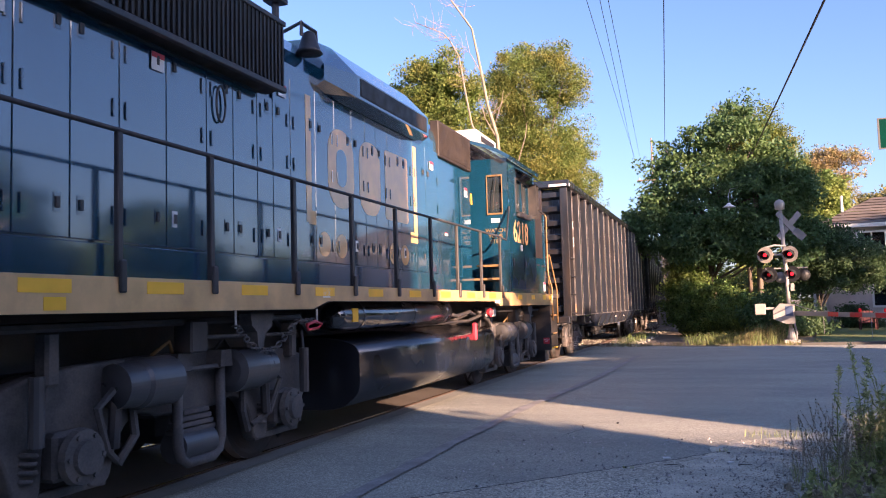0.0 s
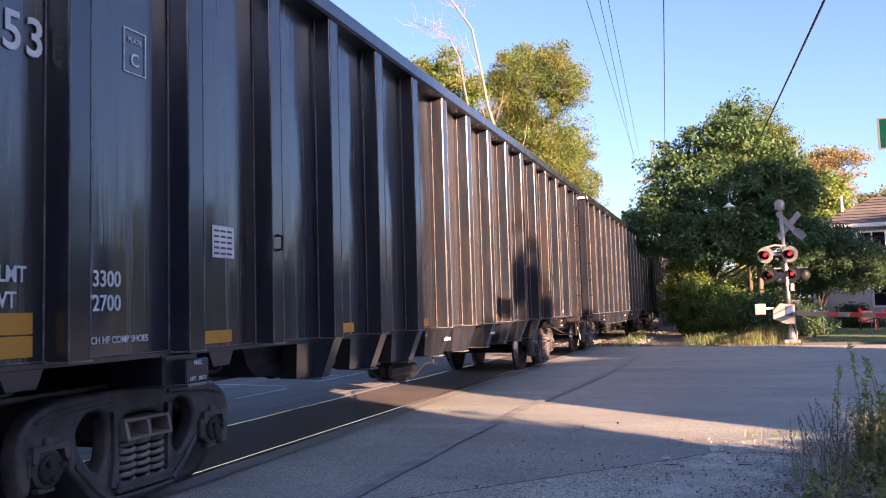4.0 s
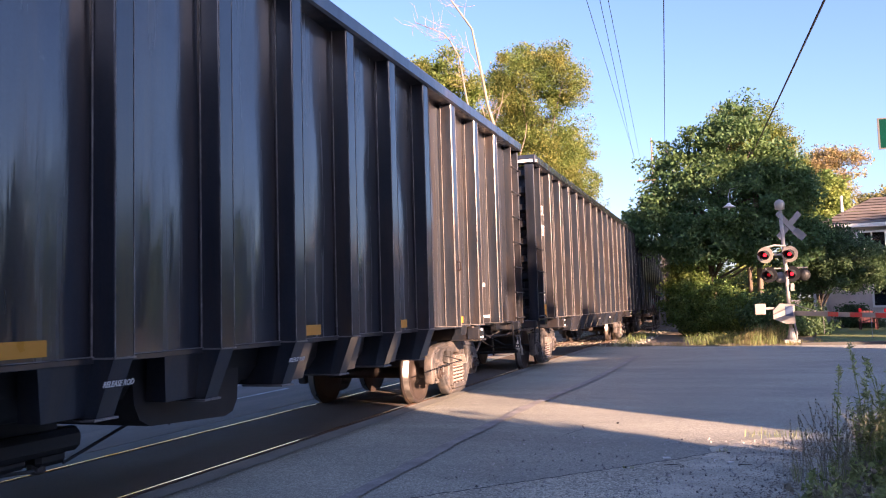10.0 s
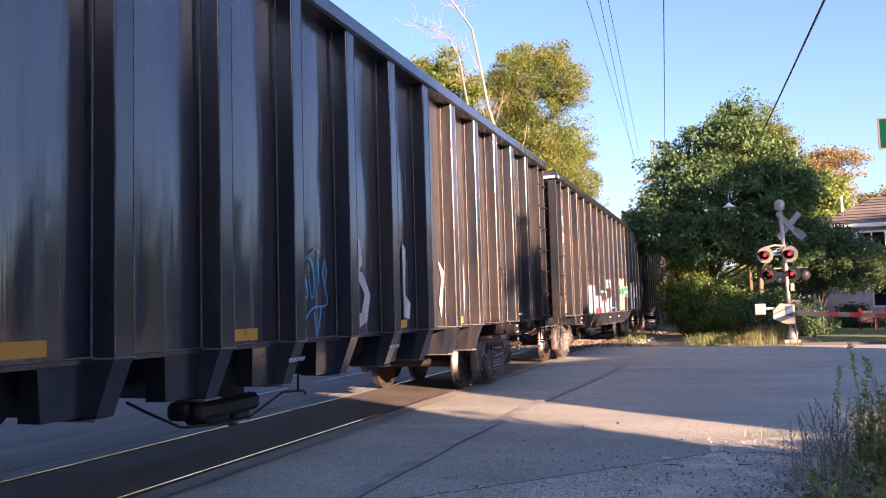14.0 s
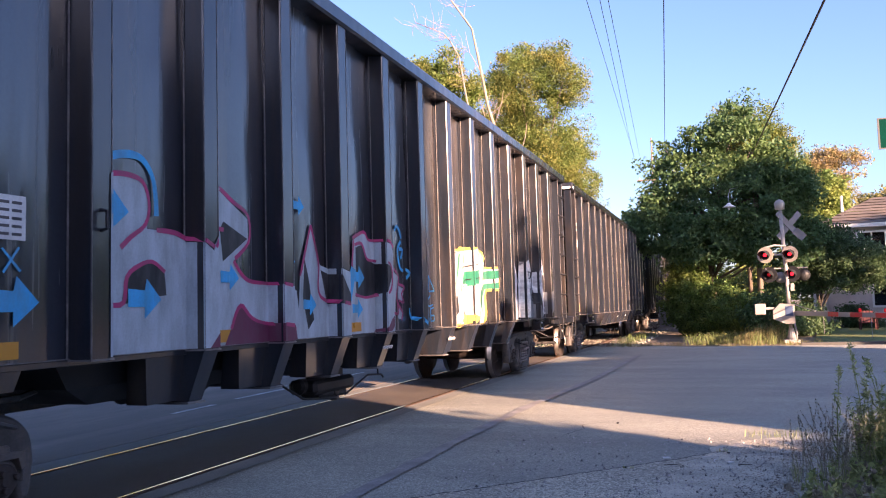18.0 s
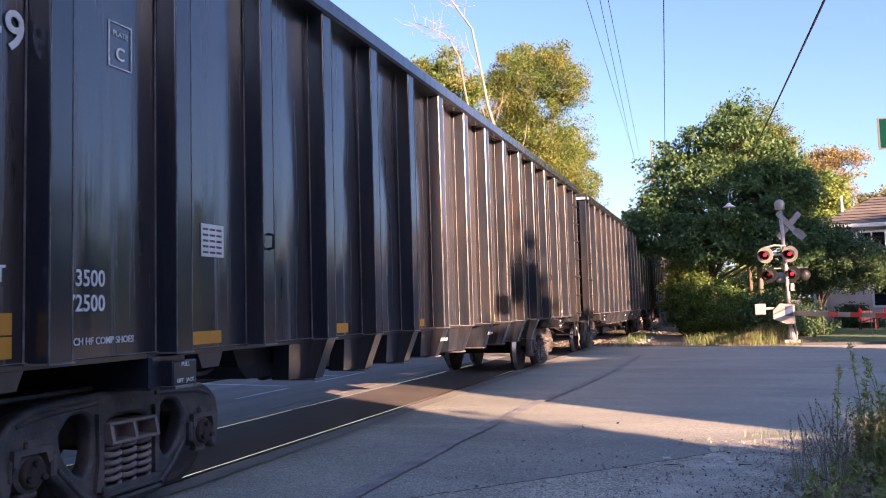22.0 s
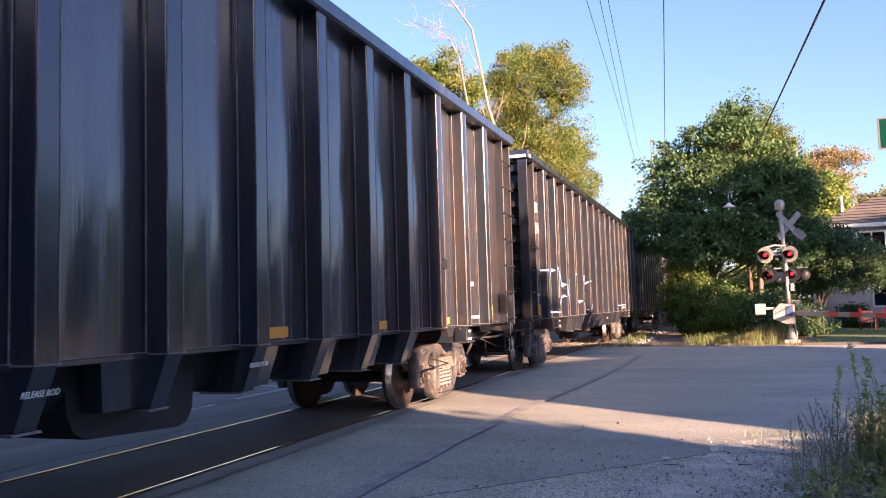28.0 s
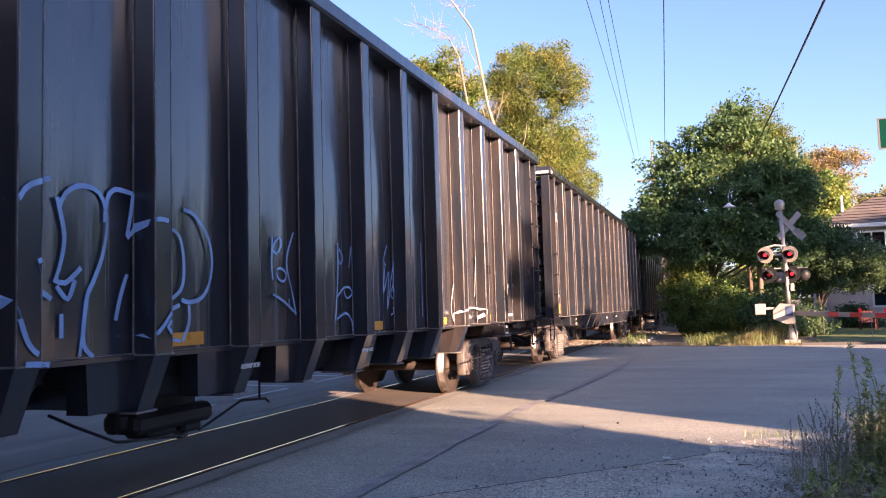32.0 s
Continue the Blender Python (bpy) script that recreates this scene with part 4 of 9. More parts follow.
    for pts in ([(8.85, 1.84), (8.94, 1.96), (9.22, 1.83), (9.15, 1.59), (9.2, 1.38), (9.07, 1.38), (8.87, 1.3)],
                [(9.22, 1.74), (9.42, 1.7), (9.31, 1.62), (9.39, 1.51), (9.22, 1.54)],
                [(9.15, 1.56), (9.22, 1.47), (9.34, 1.38), (9.29, 1.29)],):
        paint_line(car, "graffiti_outline", pts, 0.035, S_PINK, lift=0.013)
    for pts in ([(9.13, 2.4), (9.2, 2.46), (9.29, 2.41), (9.34, 2.32)],
                [(9.33, 2.28), (9.23, 2.2), (9.22, 2.1), (9.29, 1.94), (9.39, 1.91)],
                [(9.26, 2.18), (9.38, 2.17), (9.31, 2.06)],
                [(9.47, 1.93), (9.62, 1.89), (9.48, 1.82)],
                [(9.58, 1.44), (9.61, 1.33), (9.9, 1.21)],):
        paint_line(car, "graffiti_stroke", pts, 0.05, S_BLUE, lift=0.011)
    # blue outlined tag in three rows
    for pts in ([(10.0, 1.86), (10.02, 1.74), (9.95, 1.71), (10.0, 1.68), (9.92, 1.65)],
                [(10.09, 1.75), (10.05, 1.72), (10.1, 1.7), (10.05, 1.66), (10.12, 1.65)],
                [(10.13, 1.67), (10.17, 1.88)],
                [(10.17, 1.88), (10.21, 1.67)],
                [(10.21, 1.67), (10.25, 1.88)],
                [(10.3, 1.89), (10.32, 1.66)],
                [(10.32, 1.66), (10.53, 1.67)],
                [(10.53, 1.67), (10.3, 1.88)],
                [(9.93, 1.59), (10.01, 1.56), (9.94, 1.53), (10.05, 1.44)],
                [(10.15, 1.6), (10.07, 1.54)],
                [(10.07, 1.54), (10.16, 1.53)],
                [(10.16, 1.53), (10.09, 1.47), (10.19, 1.45)],
                [(10.37, 1.61), (10.25, 1.53), (10.29, 1.46), (10.47, 1.48)],
                [(9.94, 1.44), (10.05, 1.44)],
                [(10.05, 1.44), (10.05, 1.37), (9.95, 1.36)],
                [(9.95, 1.36), (9.95, 1.28)],
                [(9.95, 1.28), (10.21, 1.29)],
                [(10.09, 1.43), (10.2, 1.43)],
                [(10.2, 1.43), (10.21, 1.29)],
                [(10.09, 1.43), (10.1, 1.3)],
                [(10.1, 1.42), (10.2, 1.31)],
                [(10.2, 1.42), (10.11, 1.31)],
                [(10.27, 1.43), (10.29, 1.26)],
                [(10.49, 1.44), (10.35, 1.42)],
                [(10.35, 1.42), (10.37, 1.25)],
                [(10.37, 1.25), (10.5, 1.26)],
                [(10.5, 1.26), (10.5, 1.33)],
                [(10.5, 1.33), (10.36, 1.33)],):
        paint_line(car, "graffiti_tag", pts, 0.024, S_BLUE, lift=0.011)
    # green piece with a mustard glow, white bands and black lines
    f = paint_fill(car, "graffiti_piece", [(11.18, 2.24), (11.38, 2.32), (11.6, 2.32), (11.75, 2.37), (12.21, 2.37), (12.45, 2.46), (12.75, 2.38), (12.98, 2.35), (13.1, 2.25), (12.9, 2.09), (13.69, 2.13), (13.7, 1.71), (13.15, 1.69), (13.08, 1.59), (13.16, 1.34), (13.09, 1.2), (12.95, 1.15), (12.39, 1.13), (12.21, 1.24), (11.93, 1.16), (11.64, 1.12), (11.2, 1.15), (11.17, 1.79)], S_MUSTARD, "green and mustard graffiti piece with white stripes")
    paint_fill(car, "piece_fill", [(11.19, 2.19), (11.42, 2.28), (11.65, 2.28), (11.95, 2.31), (12.44, 2.4), (12.69, 2.36), (12.96, 2.29), (13.02, 2.06), (13.67, 2.09), (13.67, 1.75), (13.07, 1.73), (12.97, 1.59), (13.0, 1.34), (12.92, 1.17), (12.42, 1.16), (12.32, 1.28), (11.9, 1.28), (11.83, 1.18), (11.21, 1.21), (11.19, 1.65)], S_WHITE, parent=f, lift=0.0095)
    for poly in ([(11.2, 2.15), (11.33, 2.23), (11.44, 2.22), (11.46, 2.11), (11.43, 1.83), (11.51, 1.8), (11.65, 2.23), (11.75, 2.28), (11.7, 2.08), (11.52, 1.77), (11.4, 1.68), (11.32, 1.98), (11.25, 2.04), (11.2, 1.97)],
                 [(11.87, 2.18), (11.92, 2.28), (11.95, 2.11), (11.89, 2.03)],
                 [(11.84, 1.87), (11.91, 1.98), (12.41, 2.05), (12.39, 1.83), (11.86, 1.74)],
                 [(12.5, 2.1), (12.62, 2.31), (12.79, 2.32), (12.68, 2.02), (12.62, 1.74), (12.53, 1.84)],
                 [(12.97, 2.02), (13.44, 2.06), (13.66, 2.05), (13.65, 1.95), (12.97, 1.88)],
                 [(12.97, 1.81), (13.63, 1.87), (13.65, 1.76), (13.03, 1.73), (12.9, 1.62), (12.83, 1.41), (12.73, 1.42), (12.8, 1.69)],):
        paint_fill(car, "piece_fill", poly, S_GREEN, lift=0.0112, parent=f)
    for poly in ([(11.94, 1.53), (11.94, 1.63), (11.91, 1.32), (11.83, 1.22)],
                 [(11.43, 1.45), (11.57, 1.62), (11.63, 1.37), (11.5, 1.31), (11.44, 1.29)],
                 [(12.43, 1.42), (12.53, 1.48), (12.58, 1.32), (12.49, 1.27)],
                 [(11.21, 1.57), (11.25, 1.93), (11.26, 1.66), (11.23, 1.3)],):
        paint_fill(car, "piece_shade", poly, S_DARK, lift=0.0112, parent=f)
    for poly in ([(11.2, 1.28), (11.37, 1.3), (11.5, 1.18), (11.21, 1.17)],
                 [(11.76, 1.2), (11.9, 1.33), (12.34, 1.26), (12.36, 1.15), (12.21, 1.24)],
                 [(11.31, 1.96), (11.37, 1.83), (11.33, 1.52), (11.31, 1.57)],):
        paint_fill(car, "piece_fill", poly, S_MUSTARD, lift=0.0118, parent=f)
    for pts in ([(11.23, 2.07), (11.26, 1.82), (11.31, 1.57), (11.28, 1.3)],
                [(11.51, 2.23), (11.49, 1.95), (11.37, 1.7)],
                [(11.8, 2.24), (11.74, 2.05), (11.55, 1.72), (11.4, 1.38), (11.4, 1.21)],
                [(11.74, 1.84), (11.67, 1.61), (11.64, 1.32)],
                [(11.88, 1.73), (11.79, 1.49), (11.71, 1.26)],
                [(11.87, 2.02), (11.92, 2.1), (12.39, 2.13)],
                [(11.81, 1.69), (11.81, 1.77), (12.37, 1.78)],
                [(12.5, 2.34), (12.57, 2.22), (12.46, 1.94), (12.43, 1.73)],
                [(12.85, 2.28), (12.68, 1.92), (12.61, 1.62), (12.72, 1.21)],
                [(13.01, 2.18), (12.87, 1.9), (12.73, 1.62), (12.82, 1.24)],
                [(12.29, 1.64), (12.23, 1.42), (12.36, 1.18)],
                [(12.5, 1.68), (12.38, 1.52), (12.42, 1.29), (12.6, 1.19)],):
        paint_line(car, "piece_stripe", pts, 0.035, S_WHITE, lift=0.0125, parent=f)
    for pts in ([(11.27, 2.03), (11.3, 1.66), (11.27, 1.31)],
                [(11.46, 2.27), (11.55, 2.25)],
                [(11.55, 2.25), (11.53, 2.11)],
                [(11.85, 2.27), (11.79, 2.14), (11.65, 1.84)],
                [(11.61, 1.78), (11.47, 1.49), (11.42, 1.3)],
                [(11.79, 1.82), (11.71, 1.55), (11.69, 1.31)],
                [(11.83, 1.92), (11.81, 2.03), (12.21, 2.12)],
                [(11.84, 1.69), (11.91, 1.84), (12.29, 1.91)],
                [(11.94, 1.68), (11.94, 1.69)],
                [(12.46, 2.38), (12.6, 2.38)],
                [(12.6, 2.38), (12.57, 2.24)],
                [(12.89, 2.32), (12.89, 2.24), (12.74, 1.89), (12.67, 1.55), (12.76, 1.28)],
                [(13.05, 2.22), (13.02, 2.13), (12.9, 1.83), (12.81, 1.59), (12.89, 1.31)],
                [(12.46, 1.71), (12.32, 1.58), (12.3, 1.36), (12.42, 1.19)],
                [(12.22, 2.34), (12.36, 2.34)],
                [(12.33, 2.32), (12.3, 2.24), (12.38, 2.26)],
                [(12.3, 2.24), (12.27, 2.16), (12.36, 2.16)],
                [(11.41, 1.21), (11.31, 1.18)],
                [(11.73, 1.26), (11.66, 1.19)],
                [(13.62, 1.93), (13.63, 1.78)],):
        paint_line(car, "piece_line", pts, 0.02, S_DARK, lift=0.0135, parent=f)
    for pts in ([(12.31, 1.3), (12.33, 1.18)],):
        paint_line(car, "piece_drip", pts, 0.05, S_MUSTARD, lift=0.012, parent=f)
    # yellow scrawl
    for pts in ([(13.73, 1.9), (13.84, 1.82), (13.76, 1.71)],
                [(13.81, 1.67), (13.75, 1.42)],
                [(14.04, 1.95), (13.92, 1.71), (13.88, 1.52)],
                [(13.8, 1.63), (14.0, 1.59)],):
        paint_line(car, "graffiti_tag", pts, 0.03, S_MUSTARD, lift=0.011)
    # white spiky letters, brushed unevenly, with grey gaps between
    for poly in ([(14.85, 2.54), (15.14, 2.26), (15.28, 2.04), (15.33, 1.9), (15.26, 1.76), (15.27, 1.6), (15.24, 1.18), (14.96, 1.17), (15.0, 1.6), (14.95, 1.96)],
                 [(15.36, 1.21), (15.37, 1.56), (15.4, 2.08), (15.5, 2.3), (15.89, 2.4), (15.98, 2.26), (16.09, 2.43), (16.18, 2.16), (16.34, 2.38), (16.47, 2.22), (16.5, 2.07), (16.41, 1.68), (16.44, 1.52), (16.38, 1.18)],
                 [(16.55, 2.04), (16.94, 2.38), (17.04, 2.54), (17.58, 2.43), (17.74, 2.08), (17.25, 2.19), (17.37, 1.99), (17.68, 1.71), (17.7, 1.35), (17.55, 1.17), (17.08, 1.16), (16.57, 1.82)],
                 [(18.09, 1.78), (18.24, 1.69), (18.23, 1.17), (18.06, 1.24), (18.05, 1.55)],):
        paint_fill(car, "graffiti_piece", poly, S_CREAM, lift=0.008, label="white spiky graffiti piece")
    for poly in ([(16.52, 2.03), (16.54, 2.07), (16.57, 1.68), (16.48, 1.66)],
                 [(16.47, 1.6), (16.53, 1.57), (17.02, 1.17), (16.4, 1.19)],
                 [(17.75, 1.72), (18.07, 1.76), (18.05, 1.35), (17.77, 1.22)],
                 [(15.26, 1.57), (15.36, 1.56), (15.36, 1.21), (15.27, 1.19)],):
        paint_fill(car, "piece_shade", poly, S_SMOKE, lift=0.0045)
    for poly in ([(16.08, 1.78), (16.11, 1.65), (16.07, 1.19), (15.83, 1.19), (16.01, 1.49)],
                 [(16.22, 2.04), (16.34, 2.11), (16.44, 1.71), (16.57, 1.57), (16.45, 1.53)],
                 [(17.19, 1.75), (17.34, 1.79), (17.48, 1.71), (17.44, 1.55), (17.32, 1.51), (17.18, 1.62)],):
        paint_fill(car, "piece_shade", poly, S_SMOKE, lift=0.0105)
    for pts in ([(15.53, 2.13), (15.71, 1.88), (15.82, 1.63)],
                [(15.71, 1.9), (15.8, 1.91), (15.91, 2.0)],
                [(15.91, 2.0), (15.85, 2.04), (15.75, 1.97)],
                [(15.98, 2.26), (15.91, 2.38)],
                [(16.18, 2.16), (16.21, 2.29)],
                [(17.19, 2.18), (17.34, 1.99)],
                [(17.7, 1.34), (17.55, 1.16)],
                [(16.56, 1.57), (17.05, 1.18)],
                [(16.4, 1.68), (16.44, 1.52)],):
        paint_line(car, "piece_line", pts, 0.035, S_DARK, lift=0.012)
    for pts in ([(17.19, 1.76), (17.34, 1.8), (17.51, 1.71), (17.45, 1.53), (17.31, 1.49), (17.15, 1.6), (17.19, 1.76)],):
        paint_line(car, "piece_ring", pts, 0.05, S_DARK, lift=0.0122)
    for poly in ([(17.22, 1.72), (17.34, 1.75), (17.44, 1.69), (17.4, 1.58), (17.32, 1.55), (17.21, 1.63)],):
        paint_fill(car, "piece_fill", poly, S_SMOKE, lift=0.0118)
    for pts in ([(15.4, 2.08), (15.5, 2.3)],
                [(16.47, 2.22), (16.5, 2.07)],
                [(17.04, 2.54), (17.58, 2.43)],
                [(17.58, 2.43), (17.74, 2.08)],
                [(17.74, 2.08), (17.25, 2.19)],):
        paint_line(car, "piece_outline", pts, 0.03, S_SMOKE, lift=0.0122)


def tagged_car(car):
    tagged(car, "black ribbed hopper car with a blue tag and white letters")
    for pts in ([(8.72, 1.85), (8.85, 1.9), (8.78, 1.6), (8.75, 1.5)], [(8.9, 1.6), (8.95, 1.8), (9.02, 1.6), (8.98, 1.55)], [(9.0, 1.95), (9.12, 1.9), (9.15, 1.65), (9.1, 1.55), (9.05, 1.75)], [(9.1, 2.0), (9.22, 2.04), (9.25, 1.7)], [(9.38, 1.95), (9.42, 1.8), (9.36, 1.7), (9.34, 1.85), (9.38, 1.95)],
                [(9.36, 1.7), (9.42, 1.5), (9.1, 1.45), (8.85, 1.25), (8.95, 1.5)], [(9.3, 1.48), (9.2, 1.2), (9.15, 1.42)]):
        paint_line(car, "graffiti_tag", pts, 0.022, S_BLUE)
    for p in ([(9.98, 2.3), (10.1, 2.34), (10.25, 2.2), (10.3, 1.95), (10.2, 1.85), (10.05, 2.1)], [(9.98, 1.9), (10.3, 1.85), (10.5, 1.6), (10.4, 1.3), (10.1, 1.2), (9.98, 1.22), (9.98, 1.35), (10.25, 1.4), (10.35, 1.6), (10.2, 1.75), (9.98, 1.78)], [(9.98, 1.62), (10.08, 1.68), (10.18, 1.55), (10.05, 1.46), (9.98, 1.47)],
              [(11.5, 2.26), (11.62, 2.2), (11.58, 1.6), (11.75, 1.5), (11.7, 1.3), (11.52, 1.32)], [(12.85, 2.1), (13.1, 1.95), (12.95, 1.3), (12.85, 1.5), (12.98, 1.85)], [(14.0, 2.2), (14.08, 1.7), (14.0, 1.3)]):
        paint_fill(car, "graffiti_letter", p, S_WHITE)


def scrawled_car(car):
    tagged(car, "black ribbed hopper car scrawled with pale blue graffiti")

    def strokes(name, width, mat, *lines):
        for pts in lines:
            paint_line(car, name, list(pts), width, mat)

    # large looping letters from the near end on
    strokes("graffiti_stroke", 0.045, S_PALE, [(1.5, 2.2), (1.72, 2.15), (1.9, 1.75), (2.1, 1.3)], [(1.85, 1.8), (1.95, 2.2), (2.22, 2.27), (2.42, 2.12), (2.4, 1.7), (2.2, 1.3)], [(1.83, 1.7), (2.0, 1.78), (2.1, 1.6), (2.0, 1.45), (2.15, 1.62), (2.3, 1.45), (2.35, 1.65)],
            [(1.85, 1.55), (1.95, 1.25)], [(2.55, 2.1), (2.75, 2.29), (2.8, 1.9), (2.72, 1.6)])
    strokes("graffiti_stroke", 0.045, S_PALE, [(3.0, 2.1), (3.25, 2.33), (3.6, 2.28), (3.79, 2.05), (3.86, 1.68), (3.5, 1.4), (3.3, 1.5), (3.4, 1.62), (3.6, 1.55)], [(3.05, 1.9), (3.1, 1.5)], [(2.3, 1.3), (2.9, 1.27), (3.2, 1.36)],
            [(4.0, 2.0), (4.1, 2.2), (4.3, 2.24), (4.45, 2.0), (4.3, 1.5), (4.15, 1.3), (4.05, 1.6), (4.0, 2.0)])
    strokes("graffiti_stroke", 0.045, S_PALE, [(4.2, 1.65), (4.4, 1.62), (4.3, 1.3)], [(4.75, 2.24), (4.9, 2.0), (4.7, 1.4)], [(5.05, 2.2), (5.3, 2.24), (5.6, 2.1), (5.55, 1.7), (5.4, 1.4)], [(5.3, 1.75), (5.35, 1.4)])
    # a round arched letter with a star inside
    strokes("graffiti_stroke", 0.036, S_PALE, [(6.19, 2.09), (6.28, 2.19), (6.58, 2.28)], [(6.63, 2.17), (6.69, 1.93), (6.65, 1.73), (6.61, 1.64)], [(6.65, 2.11), (6.7, 2.2), (6.8, 2.26), (6.94, 2.26), (7.02, 2.2), (7.06, 2.04), (7.02, 1.83), (6.94, 1.66), (6.88, 1.55), (6.85, 1.35), (6.82, 1.18)],
            [(6.34, 1.77), (6.4, 1.66), (6.59, 1.54)], [(6.61, 1.66), (6.7, 1.64), (6.83, 1.74)], [(6.63, 1.62), (6.72, 1.54), (6.78, 1.66)])
    strokes("graffiti_stroke", 0.036, S_PALE, [(6.67, 1.45), (6.67, 1.3)], [(6.16, 1.56), (6.21, 1.42), (6.31, 1.24), (6.58, 1.14)], [(6.25, 1.17), (6.58, 1.15)], [(6.88, 1.54), (6.85, 1.27), (6.94, 1.17)])
    # a hooked letter, then one like a rounded bow
    strokes("graffiti_stroke", 0.036, S_PALE, [(7.04, 2.05), (7.06, 2.2), (7.13, 2.28), (7.31, 2.27)], [(7.31, 2.27), (7.29, 2.14), (7.25, 1.97)], [(7.25, 1.96), (7.31, 2.01), (7.37, 2.09), (7.54, 2.08), (7.82, 2.01), (7.85, 1.64), (7.57, 1.48), (7.43, 1.35), (7.34, 1.28)], [(7.25, 1.71), (7.19, 1.57), (7.14, 1.4)])
    strokes("graffiti_stroke", 0.036, S_PALE, [(7.87, 2.22), (8.01, 2.19), (8.17, 2.04), (8.23, 1.84), (8.18, 1.65), (8.08, 1.55), (7.93, 1.52), (7.84, 1.54)], [(7.82, 1.5), (7.52, 1.39), (7.52, 1.3), (7.83, 1.23)], [(7.93, 1.5), (7.93, 1.36), (7.85, 1.23)])
    # three thin upright signatures
    strokes("graffiti_tag", 0.026, S_PALE, [(9.22, 2.09), (9.15, 2.0), (9.22, 1.96), (9.3, 2.04), (9.28, 2.11), (9.2, 2.07)], [(9.15, 2.11), (9.13, 1.87), (9.15, 1.72)], [(9.21, 1.81), (9.28, 1.83), (9.39, 1.78), (9.34, 1.71), (9.25, 1.73), (9.21, 1.79)],
            [(9.53, 2.18), (9.42, 1.99), (9.4, 1.84), (9.49, 1.61), (9.56, 1.4)], [(9.15, 1.59), (9.35, 1.52), (9.56, 1.41)], [(9.43, 1.55), (9.44, 1.46)])
    strokes("graffiti_tag", 0.026, S_PALE, [(10.46, 2.14), (10.45, 1.79), (10.38, 1.32)], [(10.49, 2.08), (10.57, 1.99), (10.51, 1.92), (10.45, 1.99)], [(10.44, 1.58), (10.59, 1.67), (10.74, 1.67), (10.78, 1.6), (10.65, 1.56), (10.59, 1.64)], [(10.78, 2.12), (10.72, 1.89)], [(10.41, 1.34), (10.63, 1.4), (10.77, 1.31), (10.79, 1.2)])
    strokes("graffiti_tag", 0.026, S_PALE, [(11.78, 2.2), (11.67, 2.02), (11.74, 1.95)], [(11.7, 1.93), (11.65, 1.63), (11.82, 1.88), (11.76, 1.44), (11.95, 1.94), (11.94, 1.64)], [(11.97, 2.01), (11.95, 1.74), (11.97, 1.66), (11.95, 1.56), (11.87, 1.61), (11.96, 1.76)], [(11.93, 1.46), (11.95, 1.39), (11.86, 1.36)], [(12.94, 2.31), (12.95, 1.32)])
    strokes("graffiti_stroke", 0.035, S_WHITE, [(14.28, 1.78), (14.15, 1.42), (14.27, 1.23), (14.34, 1.38), (15.43, 1.41), (15.45, 1.21)], [(15.46, 2.24), (15.34, 1.6)])


def brake_valve(car):
    # brake valve hanging under the middle of the body, with its bent rods
    valve = part("brake_valve", M().box(0.62, 0.98, 7.95, 8.95, 0.50, 0.66, 0.04).box(0.66, 0.94, 8.15, 8.5, 0.44, 0.52, 0.03).box(0.66, 0.92, 8.6, 8.86, 0.42, 0.52, 0.03).box(0.70, 0.90, 8.2, 8.8, 0.64, 1.0, 0.02), UNDER_BLACK, car, "grimy black brake valve")
    part("valve_cap", M().lathe([(7.86, 0.05), (7.88, 0.085), (7.97, 0.085)], at=(0.80, 0, 0.60), axis="y", n=12), UNDER_BLACK, valve)
    part("valve_cap", M().lathe([(8.93, 0.085), (9.02, 0.085), (9.05, 0.05)], at=(0.80, 0, 0.57), axis="y", n=12), UNDER_BLACK, valve)
    part("valve_drain", M().lathe([(0.37, 0.03), (0.39, 0.06), (0.45, 0.06)], at=(0.84, 8.66, 0), axis="z", n=10), UNDER, valve)
    part("valve_rod", M().tube([(0.9, 7.15, 0.76), (0.9, 7.39, 0.65), (0.9, 7.80, 0.48), (0.9, 7.9, 0.465), (0.9, 8.58, 0.41)], 0.013, 6), UNDER_BLACK, car)
    part("valve_rod", M().tube([(0.9, 8.80, 0.50), (0.9, 8.84, 0.42), (0.9, 8.95, 0.45), (0.9, 9.50, 0.60), (0.9, 9.93, 0.57), (0.9, 9.99, 0.53)], 0.013, 6), UNDER_BLACK, car)
    part("rod_hanger", M().tube([(0.9, 9.82, 0.585), (0.9, 9.82, 0.85)], 0.012, 6), UNDER_BLACK, car)


for car in CARS[:4] + [CARS[6]]:
    brake_valve(car)
for car in (CARS[1], CARS[5]):
    part("outlet_chute", M().prism([(9.16, 1.14), (9.20, 0.78), (9.26, 0.66), (9.38, 0.60), (10.34, 0.55), (10.46, 0.58), (10.53, 0.68), (10.56, 1.14)], "x", -1.2, 1.2), UNDER_BLACK, car, "black outlet chute under the hopper")

mural_car(CARS[3])
tagged_car(CARS[2])
scrawled_car(CARS[6])


# ---- how the train moves: metres gone since 12.5 s ----
GONE = [(0.0, -57.25), (1.5, -50.45), (3.365, -42.0), (5.6, -31.8), (7.963, -21.0), (10.2, -10.66), (12.5, 0.0), (14.7, 10.35), (16.95, 21.0), (19.2, 31.57), (21.41, 42.0), (23.65, 52.5),
        (25.87, 63.0), (28.1, 73.5), (30.337, 84.0), (32.0, 91.83)]


def gone(t):
    return float(np.interp(t, [a for a, b in GONE], [b for a, b in GONE]))


SLACK = {0: 0.11, 1: 0.03, 4: -0.17}


def car_place(k, t):
    return 5.15 + 21.0 * (k - 2) - gone(t) + SLACK.get(k, 0.0)


